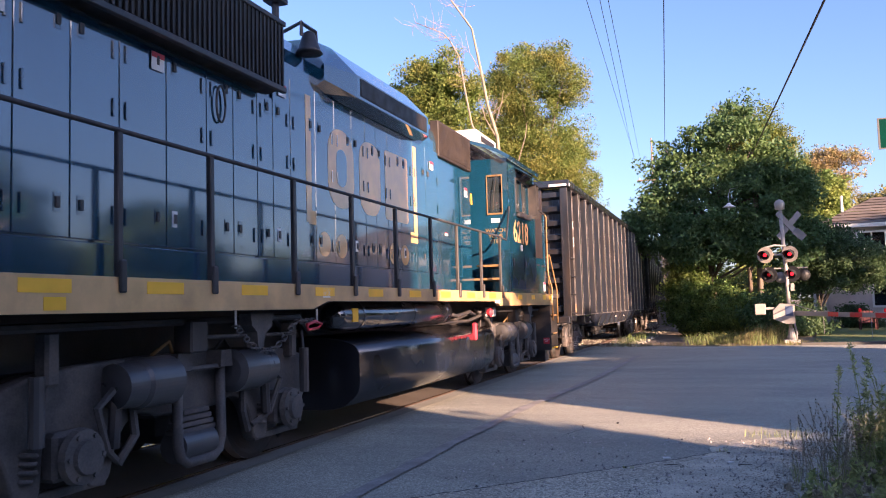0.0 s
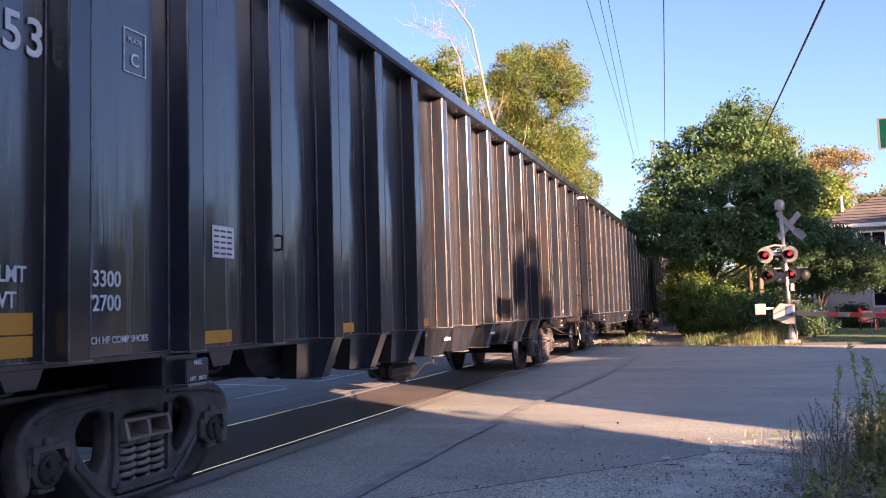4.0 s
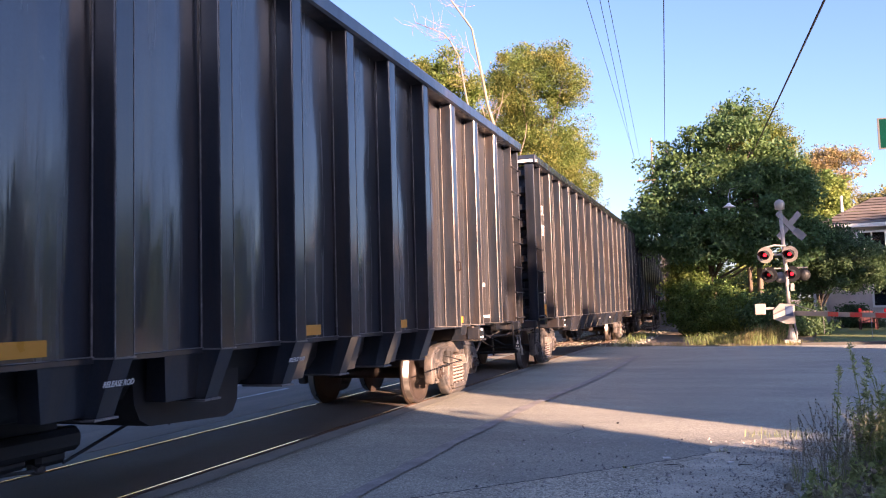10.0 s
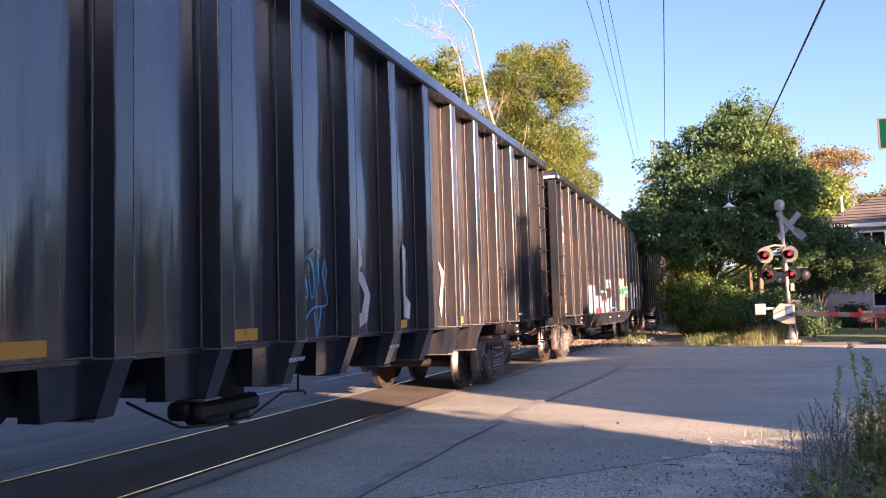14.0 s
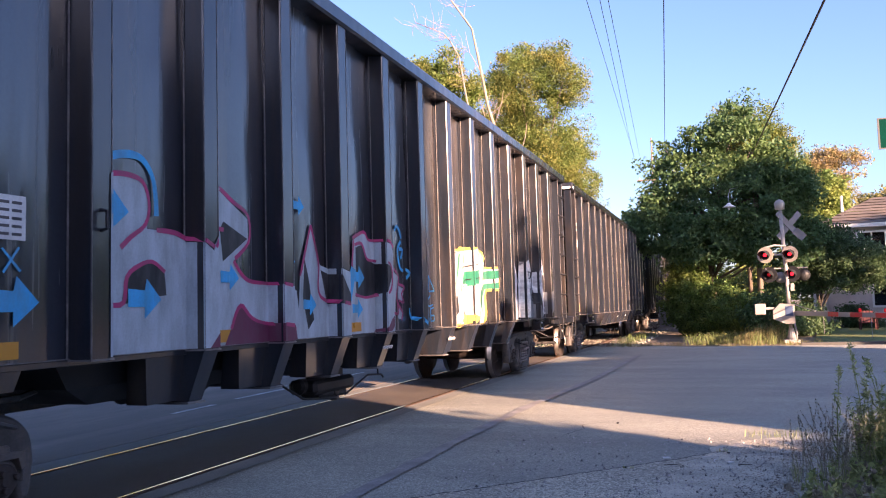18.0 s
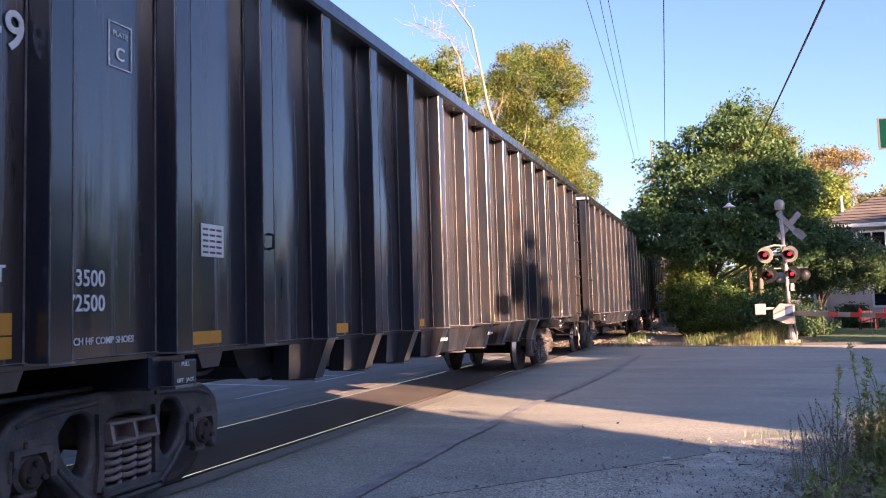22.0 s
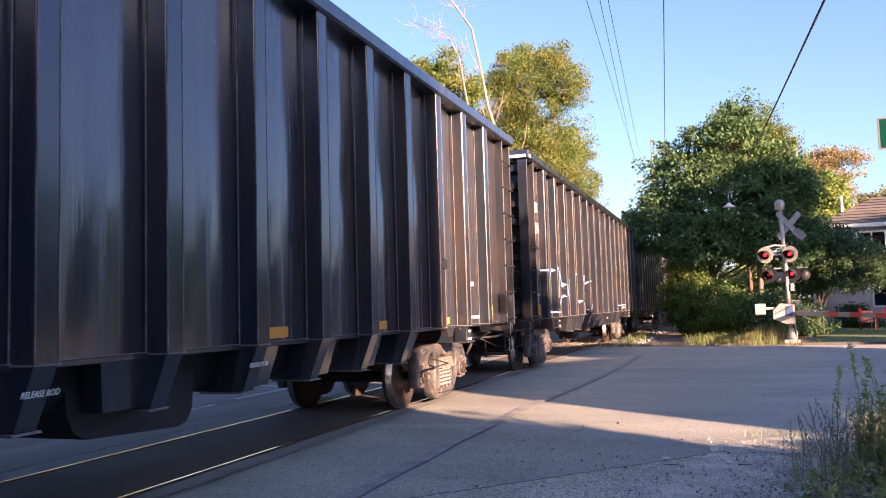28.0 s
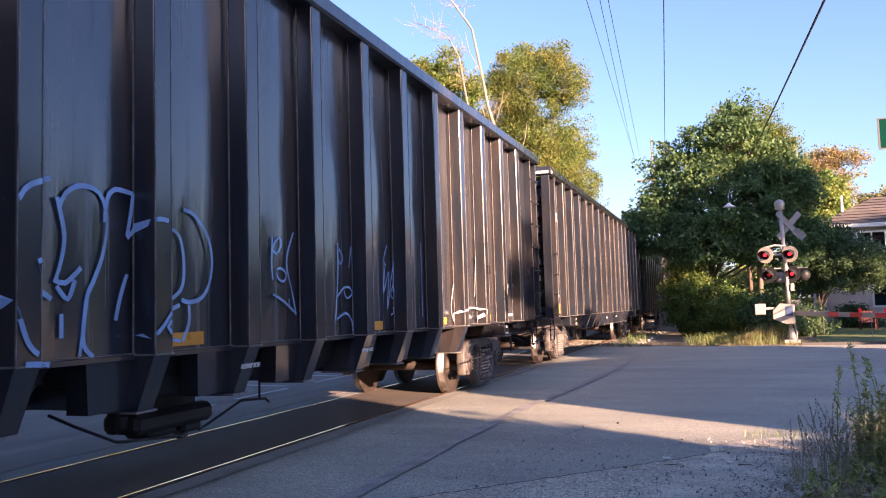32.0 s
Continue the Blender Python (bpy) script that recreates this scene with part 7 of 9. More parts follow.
rail(0.754)
rail(-0.754)
bal = M()
rng = random.Random(5)
for i in range(4200):
    y = 28.4 + 40 * rng.random() ** 1.5
    x = rng.uniform(-1.9, 2.3)
    r = rng.uniform(0.02, 0.05)
    ph = rng.uniform(0, 6)
    ring = [(x + r * math.cos(ph + a), y + r * math.sin(ph + a) * 0.8, -0.07) for a in (0, 1.57, 3.14, 4.71)]
    bal.add(ring + [(x + rng.uniform(-0.4, 0.4) * r, y, -0.07 + r * 1.1)], [(0, 1, 4), (1, 2, 4), (2, 3, 4), (3, 0, 4)])
tagged(part("ballast", bal, GRAVEL), "grey crushed stone ballast under the track", "ballast", kind="stuff")
tie = mesh_of("sleeper", M().box(-1.3, 1.3, -0.11, 0.11, -0.16, -0.045, 0.01))
tie.materials.append(WOOD)
track = thing("track", "creosoted timber sleepers under the rails", "track", kind="structure")
for i in range(46):
    part("sleeper", tie, None, track, at=(0, 28.9 + 0.55 * i, 0))

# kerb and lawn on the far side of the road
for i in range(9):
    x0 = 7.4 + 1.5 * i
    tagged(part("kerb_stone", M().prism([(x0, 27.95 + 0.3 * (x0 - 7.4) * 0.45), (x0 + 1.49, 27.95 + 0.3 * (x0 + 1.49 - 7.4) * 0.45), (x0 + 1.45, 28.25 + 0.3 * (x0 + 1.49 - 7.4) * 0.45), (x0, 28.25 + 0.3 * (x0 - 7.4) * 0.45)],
                                        "z", -0.1, 0.05), KERB), "worn concrete kerb stone, coloured dark for shade", "kerb", kind="structure")
tagged(part("lawn", M().prism([(7.75, 28.35), (30, 31.35), (30, 62), (9.5, 62), (9.0, 40)], "z", -0.09, -0.03), LAWN), "sunlit mown lawn", "lawn", kind="structure")

st = M()
rng = random.Random(8)
for i in range(6500):
    y = rng.uniform(5.4, 9.0)
    x = rng.uniform(3.0, 7.2) if rng.random() < 0.4 else 4.5 + 0.35 * (y - 6.4) + rng.random() * 1.9
    r = rng.uniform(0.003, 0.009) if rng.random() < 0.85 else rng.uniform(0.009, 0.018)
    ph = rng.uniform(0, 6)
    ring = [(x + r * math.cos(ph + a), y + r * math.sin(ph + a) * 0.8, 0.0) for a in (0, 2.1, 4.2)]
    st.add(ring + [(x, y, r * 1.2)], [(0, 1, 3), (1, 2, 3), (2, 0, 3)])
tagged(part("loose_stones", st, CHIPS), "loose grey stone chips on the road edge", "stones", kind="stuff")
lt = M()
rng = random.Random(14)
for i in range(3800):
    y = rng.uniform(5.2, 9.0)
    x = 5.42 + 0.17 * (y - 6.0) + abs(rng.gauss(0, 0.32)) - 0.22 * rng.random() ** 3 * 3
    r = rng.uniform(0.003, 0.011)
    ph = rng.uniform(0, 6)
    ring = [(x + r * math.cos(ph + a) * rng.uniform(0.6, 1.3), y + r * math.sin(ph + a), 0.007 + rng.uniform(0, 0.006)) for a in (0, 1.3, 2.6, 3.9, 5.1)]
    lt.add(ring, [(0, 1, 2, 3, 4)])
tagged(part("leaf_litter", lt, LITTER), "dark soil crumbs and leaf litter by the verge", "litter", kind="stuff")
ht = M()
for k, (x, y) in enumerate(((4.0, 10.0), (5.25, 8.15), (4.4, 7.3))):
    ht.box(x, x + 0.03, y, y + 0.022, -0.005, 0.014, 0.004)
tagged(part("litter", ht, TAR), "small dark litter on the asphalt", "litter", kind="stuff")


PAPER = material("white_paper_scrap", (0.72, 0.71, 0.68), 0.8, vary=0.1)
for x, y, a in ((4.73, 7.80, 0.4), (5.28, 7.67, 1.1)):
    sc = part("paper_scrap", M().prism([(-0.035, -0.02), (0.04, -0.015), (0.03, 0.02), (-0.03, 0.015)], "z", 0.004, 0.012), PAPER)
    sc.matrix_basis = pose(x, y, 0.004, 4, 3, math.degrees(a))
    tagged(sc, "small white paper scrap on the asphalt", "litter")
for x, y, a, length in ((5.11, 7.90, 35, 0.16), (5.16, 7.72, 80, 0.14), (4.82, 7.43, 5, 0.17), (5.4, 7.55, 20, 0.12)):
    tw = part("twig", M().tube([(-length / 2, 0, 0.012), (0, 0.012, 0.016), (length / 2, -0.006, 0.012)], [0.004, 0.0035, 0.002], 5), WOOD if a in (5, 20) else PAPER)
    tw.matrix_basis = pose(x, y, 0.004, 0, 0, a)
    tagged(tw, "thin dry twig lying on the asphalt" if a in (5, 20) else "pale bleached twig lying on the asphalt", "twig")


# ---- leaves ----
def leaf_mesh(name, centres, size, aspect, outward, droop, seed, spread=1.0):
    """Folded leaf blades at the given centres. outward: unit directions in which they lean."""
    rs = np.random.RandomState(seed)
    n = len(centres)
    d = rs.normal(size=(n, 3)) * 0.75 + outward * 0.5
    d[:, 2] -= droop
    d /= np.linalg.norm(d, axis=1)[:, None] + 1e-9
    w = np.cross(d, rs.normal(size=(n, 3)))
    w /= np.linalg.norm(w, axis=1)[:, None] + 1e-9
    nrm = np.cross(d, w)
    s = size * rs.uniform(0.6, 1.35, n)[:, None]
    a = centres - d * s * 0.5
    b = centres + w * s * aspect * 0.5 + nrm * s * 0.08
    c = centres + d * s * 0.5 - nrm * s * 0.1
    e = centres - w * s * aspect * 0.5 + nrm * s * 0.08
    v = np.stack([a, b, c, e], 1).reshape(-1, 3)
    me = bpy.data.meshes.new(name)
    me.vertices.add(len(v))
    me.vertices.foreach_set("co", v.astype(np.float32).ravel())
    me.loops.add(4 * n)
    me.loops.foreach_set("vertex_index", np.arange(4 * n, dtype=np.int32))
    me.polygons.add(n)
    me.polygons.foreach_set("loop_start", np.arange(0, 4 * n, 4, dtype=np.int32))
    me.polygons.foreach_set("loop_total", np.full(n, 4, dtype=np.int32))
    me.update(calc_edges=True)
    return me


def crown_points(lobes, clumps, per, spread, seed, shell=0.5):
    rs = np.random.RandomState(seed)
    lb = np.array(lobes, float)
    vol = lb[:, 3] * lb[:, 4] * lb[:, 5]
    pick = rs.choice(len(lb), clumps, p=vol / vol.sum())
    d = rs.normal(size=(clumps, 3))
    d /= np.linalg.norm(d, axis=1)[:, None]
    rad = (shell + (1.04 - shell) * rs.rand(clumps))[:, None]
    cc = lb[pick, :3] + d * rad * lb[pick, 3:6]
    size = spread * rs.uniform(0.55, 1.35, clumps)
    pts = np.repeat(cc, per, 0) + np.clip(rs.normal(size=(clumps * per, 3)), -1.7, 1.7) * np.repeat(size, per)[:, None] * np.array([1, 1, 0.62])
    out = np.repeat(d, per, 0) + np.array([0, 0, 0.3])
    return cc, pts, out / np.linalg.norm(out, axis=1)[:, None]


BARK = material("grey_brown_bark", (0.10, 0.08, 0.06), 0.9, vary=0.35, scale=5, stretch=(3, 3, 0.6), grain=0.3, bump=0.02)


def tree(name, label, base, lobes, clumps, per, spread, leaf, aspect, droop, mat, seed, trunk=0.2, limbs=10, shell=0.5, category="tree", lean=(0, 0), top=0.75):
    """A tapered trunk with limbs into the crown, and leaves in clumps over uneven lobes (given from the tree's foot)."""
    t = thing(name, label, category, at=base)
    rng = random.Random(seed)
    cc, pts, out = crown_points(lobes, clumps, per, spread, seed, shell)
    high = max(l[2] + l[5] for l in lobes) * top
    stem = [(lean[0] * s + 0.08 * rng.uniform(-1, 1) * (s > 0), lean[1] * s + 0.08 * rng.uniform(-1, 1) * (s > 0), high * s - 0.15 * (s == 0)) for s in (0, 0.15, 0.35, 0.6, 0.8, 1.0)]
    part("trunk", M().tube(stem, [trunk, trunk * 0.8, trunk * 0.7, trunk * 0.5, trunk * 0.33, trunk * 0.12], 9), BARK, t, smooth=True)
    for i in range(limbs):
        c = Vector(cc[rng.randrange(len(cc))])
        s = rng.uniform(0.25, 0.85)
        a = Vector((lean[0] * s, lean[1] * s, high * s))
        if c.z < a.z:
            a = Vector((lean[0] * 0.25, lean[1] * 0.25, min(high * 0.25, c.z * 0.7)))
        mid = a.lerp(c, 0.5) + Vector((0, 0, 0.12 * (c - a).length))
        part("limb", M().tube([a, mid, c], [trunk * 0.38, trunk * 0.22, trunk * 0.06], 6), BARK, t, smooth=True)
    me = leaf_mesh("crown", pts, leaf, aspect, out, droop, seed + 1)
    part("crown", me, mat, t)
    return t


GREEN_DEEP = foliage("deep_green_leaves", (0.084, 0.158, 0.065), (0.125, 0.195, 0.060), 0.42, 0.48)
GREEN_WARM = foliage("yellowing_green_leaves", (0.15, 0.21, 0.05), (0.24, 0.235, 0.055), 0.25, 0.5)
GREEN_BUSH = foliage("bush_leaves", (0.13, 0.21, 0.055), (0.30, 0.36, 0.085), 0.5, 0.5)
GREEN_DARK = foliage("dark_shrub_leaves", (0.070, 0.125, 0.056), (0.092, 0.150, 0.060), 0.4, 0.35)
AMBER = foliage("amber_autumn_leaves", (0.30, 0.235, 0.11), (0.20, 0.24, 0.07), 0.35, 0.4)

tree("broadleaf_tree", "large leafy green tree with drooping leaves and yellow tips", (4.7, 39.0, -0.05),
     [(0.6, 0, 5.6, 3.0, 2.4, 2.2), (-1.2, -0.6, 5.0, 2.4, 2.0, 1.6), (1.4, 0.2, 8.4, 1.5, 1.4, 1.5), (1.2, 0.2, 9.7, 0.8, 0.9, 0.8), (0.2, 0.2, 7.6, 1.3, 1.3, 1.1), (-1.0, -0.2, 7.4, 0.9, 0.9, 0.7), (2.9, 0.6, 6.6, 1.5, 1.5, 1.8), (-2.8, -1.2, 4.5, 1.0, 1.1, 0.8),
      (2.6, -0.4, 4.0, 2.0, 1.7, 1.1), (-0.6, -1.4, 4.1, 1.6, 1.4, 0.8), (-2.1, -0.4, 6.2, 0.9, 1.0, 0.7), (3.7, 0.8, 5.2, 1.1, 1.2, 1.2), (-3.3, -0.9, 5.5, 0.5, 0.6, 0.4), (2.5, 0.3, 9.2, 0.7, 0.7, 0.6), (-0.3, 0.1, 8.9, 0.75, 0.7, 0.65),
      (1.4, 0.2, 10.2, 0.6, 0.6, 0.45), (-1.35, 0, 8.4, 0.7, 0.7, 0.5), (-2.3, -0.2, 7.6, 0.6, 0.6, 0.45), (-3.4, -0.8, 5.1, 0.6, 0.6, 0.45), (2.9, 0.3, 8.2, 0.7, 0.7, 0.7), (3.6, 0.5, 6.7, 0.7, 0.7, 0.6)], 590, 115, 0.28, 0.185, 0.55, 0.5, GREEN_DEEP, 21, 0.17, 22, 0.72)
tree("locust_tree", "feathery yellow-green sunlit tree behind the large tree", (6.3, 41.6, -0.05),
     [(0.4, 0, 9.4, 1.5, 1.3, 1.5), (1.2, 0.2, 8.2, 1.5, 1.3, 1.6), (-0.5, 0, 10.2, 0.9, 0.9, 0.9), (1.9, 0, 6.6, 1.3, 1.2, 1.8)], 330, 120, 0.26, 0.12, 0.4, 0.3, GREEN_WARM, 23, 0.13, 12, 0.5)
tree("poplar_tree", "tall sunlit yellow-green tree behind the tracks", (-5.6, 49.5, -0.1),
     [(-0.2, 0, 14.9, 2.2, 2.2, 3.2), (-2.2, 0.3, 13.9, 1.8, 2, 2.9), (1.8, -0.2, 15.3, 1.3, 1.4, 2.3), (0.2, 0, 9.5, 3.2, 2.6, 3.6), (-2.2, 0, 9.0, 2.2, 2.2, 3.0), (2.2, -0.4, 15.4, 0.8, 0.9, 1.2)],
     560, 230, 0.42, 0.14, 0.5, -0.15, GREEN_WARM, 31, 0.3, 16, 0.5)
tree("poplar_tree", "sunlit yellow-green tree in the wood behind the tracks", (-5.5, 56.5, -0.1),
     [(0.3, 0, 10.2, 2.3, 2.2, 3.4), (1.2, 0, 12.6, 1.4, 1.3, 1.9), (-1.4, 0.3, 8.5, 2.0, 2, 3.6), (1.3, 0, 7.5, 1.4, 1.4, 3.0), (-0.5, 0.2, 4.6, 2.8, 2.4, 3.2)], 420, 210, 0.42, 0.14, 0.5, -0.1, GREEN_WARM, 33, 0.25, 12, 0.5)
tree("maple_tree", "sunlit green maple tree behind the tracks", (-10.6, 44.5, -0.1),
     [(0.6, 0, 15.2, 1.9, 1.8, 1.6), (-0.9, 0.3, 14.4, 2.0, 1.8, 1.8), (1.6, 0, 13.6, 1.6, 1.6, 1.8), (-3.0, 0, 12.4, 1.8, 1.8, 1.6), (0.4, 0, 11.2, 2.6, 2.2, 2.4), (-2.6, 0, 9.0, 2.6, 2.2, 2.8)], 400, 190, 0.40, 0.15, 0.7, 0.1, GREEN_WARM, 35, 0.26, 14, 0.5)
tree("maple_tree", "green maple tree behind the tracks", (-26.5, 32.5, -0.1),
     [(0, 0, 13.0, 3.6, 3.0, 3.6), (3.0, 0, 11.5, 2.8, 2.6, 3.2), (-3, 0, 12, 3, 3, 3.6)], 260, 90, 0.42, 0.26, 0.7, 0.1, GREEN_WARM, 37, 0.3, 10, 0.5)
tree("amber_tree", "tree turning amber and yellow-green in the sun", (11.3, 60.8, -0.05),
     [(0.9, 0.2, 11.0, 1.2, 1.1, 0.75), (-0.3, 0, 10.2, 1.0, 1.0, 0.8), (2.3, 0.3, 11.1, 0.9, 0.8, 0.45), (2.9, 0.3, 10.4, 0.35, 0.4, 0.8), (1.2, 0, 9.4, 1.0, 1.0, 0.7), (1.6, 0, 8.3, 0.9, 0.9, 0.8)], 150, 60, 0.36, 0.2, 0.4, 0.2, AMBER, 41, 0.2, 12, 0.4)
tree("amber_tree", "tree turning amber behind the house", (17.2, 66.0, -0.05), [(0.6, 0, 8.2, 2.8, 2.2, 1.2), (-2.4, 0, 7.7, 2.0, 1.6, 1.0)], 120, 80, 0.36, 0.28, 0.4, 0.2, AMBER, 43, 0.2, 8, 0.4)
tree("green_tree", "yellow-green tree beside the house", (10.9, 56.6, -0.05), [(0.6, 0, 7.6, 1.2, 1.2, 1.8), (-0.2, 0, 6.0, 1.2, 1.2, 1.8), (1.2, 0, 5.8, 1.1, 1.1, 1.4), (-0.6, 0, 8.4, 0.7, 0.7, 1.0)], 220, 90, 0.34, 0.24, 0.45, 0.3, GREEN_BUSH, 45, 0.18, 8, 0.45)
tree("dark_shrub_tree", "dense dark green small tree before the house", (9.3, 41.8, -0.05),
     [(0.5, 0, 3.5, 1.7, 1.6, 1.4), (1.9, 0.4, 2.9, 1.4, 1.3, 1.2), (-0.6, 0, 2.6, 1.1, 1.1, 1.1), (1.2, -0.6, 2.7, 1.8, 1.2, 0.8)], 420, 130, 0.24, 0.13, 0.5, 0.3, GREEN_DARK, 47, 0.13, 10, 0.4, top=0.6)

for k, (x, y, w, h, mt, lab) in enumerate([(3.35, 38.4, 0.85, 3.9, GREEN_BUSH, "sunlit yellow-green bush by the track"), (3.95, 37.4, 0.95, 2.7, GREEN_BUSH, "green bush by the track"), (5.0, 36.6, 1.0, 2.3, GREEN_BUSH, "leafy green bush beside the track"),
                                           (5.9, 35.6, 1.1, 2.0, GREEN_BUSH, "dark green bush behind the signal"), (3.7, 38.5, 1.0, 4.0, GREEN_BUSH, "tall yellow-green bush by the track"), (6.8, 34.6, 1.0, 1.9, GREEN_DEEP, "dark green bush behind the signal"),
                                           (3.5, 45, 1.2, 4.2, GREEN_WARM, "sunlit yellow-green thicket by the track"), (4.3, 54, 1.8, 6.2, GREEN_WARM, "sunlit yellow-green thicket by the track"), (7.9, 36.5, 1.0, 1.3, GREEN_DARK, "low dark shrub by the lawn"),
                                           (11.2, 44.3, 0.9, 1.0, GREEN_DARK, "clipped dark shrub by the lawn"), (4.8, 44.5, 1.6, 4.2, GREEN_BUSH, "green bush behind the large tree"), (6.6, 43.5, 1.3, 3.0, GREEN_DEEP, "dark bush behind the large tree")]):
    tree("bush", lab, (x, y, -0.07), [(0, 0, h * 0.55, w, w, h * 0.5), (0.4 * w, -0.2, h * 0.3, w * 0.9, w, h * 0.3), (-0.35 * w, 0.1, h * 0.35, w * 0.8, w, h * 0.33)], 95, 85, 0.2, 0.13, 0.5, 0.1, mt, 60 + k, 0.04, 7, 0.35, "bush", top=0.6)


# the dead tree with pale bare limbs
def dead_tree():
    t = thing("dead_tree", "bare pale dead tree with broken limbs and fine twigs", "tree", at=(-6.0, 41.0, -0.1))
    pale = material("bleached_dead_wood", (0.24, 0.20, 0.145), 0.85, vary=0.3, scale=3, stretch=(3, 3, 0.5), grain=0.25, bump=0.01)
    rng = random.Random(12)
    lines = [([(0.9, -0.7, 0), (0.8, -0.7, 6), (0.54, -0.86, 10.3), (0.15, -1.0, 11.8), (-0.1, -1.35, 13.8), (-0.41, -1.62, 15.8), (-1.35, -2.06, 17.3), (-2.0, -2.2, 18.6)], 0.26),
             ([(0.7, -0.8, 7.5), (-0.45, -1.2, 10.4), (-0.66, -1.32, 10.9), (-0.9, -1.5, 12.6), (-1.11, -1.75, 14.4), (-1.5, -1.9, 15.2), (-1.79, -2.08, 15.6), (-3.13, -2.6, 16.2)], 0.16),
             ([(0.6, -0.8, 10), (0.0, -1.1, 11.2), (-0.2, -1.2, 12.1)], 0.10), ([(0.4, -0.9, 10.8), (0.85, -0.9, 12.0), (0.95, -0.9, 12.6)], 0.08), ([(1.3, -0.6, 8.2), (1.9, -0.4, 10.2), (2.0, -0.3, 11.0)], 0.08),
             ([(-0.1, -1.35, 13.6), (-0.6, -1.5, 14.6), (-0.8, -1.6, 15.8)], 0.06)]
    for pts, r in lines:
        n = len(pts)
        part("limb", M().tube(pts, [0.45 * r * (1 - 0.75 * i / (n - 1)) for i in range(n)], 8), pale, t, smooth=True)
    tw = M()
    for i in range(80):
        x, y, z = rng.choice([(-1.11, -1.75, 14.4), (-1.5, -1.9, 15.2), (-1.79, -2.08, 15.6), (-2.4, -2.3, 15.9), (-3.13, -2.6, 16.2), (-0.9, -1.5, 13.4), (-1.0, -1.9, 17.0), (0.3, -1, 11.5)])
        a = Vector((x, y, z)) + Vector((rng.gauss(0, 0.3), rng.gauss(0, 0.2), rng.gauss(0, 0.3)))
        d = Vector((rng.uniform(-1, 0.5), rng.uniform(-0.4, 0.4), rng.uniform(-0.1, 1))).normalized() * rng.uniform(0.5, 1.6)
        m = a + d * 0.5 + Vector((rng.gauss(0, 0.1), 0, rng.gauss(0, 0.1)))
        tw.tube([a, m, a + d + Vector((0, 0, rng.uniform(-0.2, 0.3)))], [0.014, 0.009, 0.004], 4, False)
    tagged(part("twig_tangle", tw, pale, t), kind="stuff")


dead_tree()

# woods behind the train and at the end of the line, so that the place is closed
rs = np.random.RandomState(77)
lob = [(-30 + 4.0 * i + rs.uniform(-1, 1), 92 + rs.uniform(-4, 6), 2.6 + rs.uniform(0, 1), 3.6, 3.0, 3.2 + rs.uniform(0, 1.5)) for i in range(17)]
lob += [(-36 + rs.uniform(-4, 2), -20 + 7.5 * i, 4.5, 3.6, 4.4, 5.0 + rs.uniform(0, 3)) for i in range(13)]
cc, pts, outw = crown_points(lob, 1000, 48, 0.9, 78, 0.4)
tagged(part("far_woods", leaf_mesh("far_woods", pts, 0.75, 0.6, outw, 0.1, 79), GREEN_WARM), "sunlit woods at the end of the line", "woods", kind="stuff")


# ---- crossing signal ----
SIGNAL_WHITE = material("weathered_white_paint", (0.31, 0.295, 0.27), 0.55, vary=0.15, scale=4, dirt=(0.28, 0.24, 0.2), dirt_amount=0.5, dirt_scale=5)
SIGNAL_BLACK = material("matt_black_paint", (0.02, 0.02, 0.02), 0.6, vary=0.2)
RED_PAINT = material("red_reflective_sheeting", (0.55, 0.03, 0.025), 0.45, vary=0.15, scale=5)
RED_GLOW = glowing("lit_red_lens", (0.9, 0.012, 0.01), 1.0)
RED_DIM = glowing("dim_red_lens", (0.35, 0.01, 0.01), 0.15)
GREY_METAL = material("galvanised_steel", (0.36, 0.36, 0.37), 0.5, metal=0.6, vary=0.2, scale=5)


# cream tone carries the warm sunlight on the white lamp discs
LAMP_DISC = material("warm_lit_cream_lamp_disc", (0.38, 0.33, 0.27), 0.6, vary=0.2, scale=6)
HOOD_BLACK = material("sooty_black_hood", (0.008, 0.008, 0.008), 0.9, vary=0.2)
BUCK_GREY = material("dull_grey_sheet_metal", (0.15, 0.155, 0.165), 0.6, vary=0.2, scale=4)


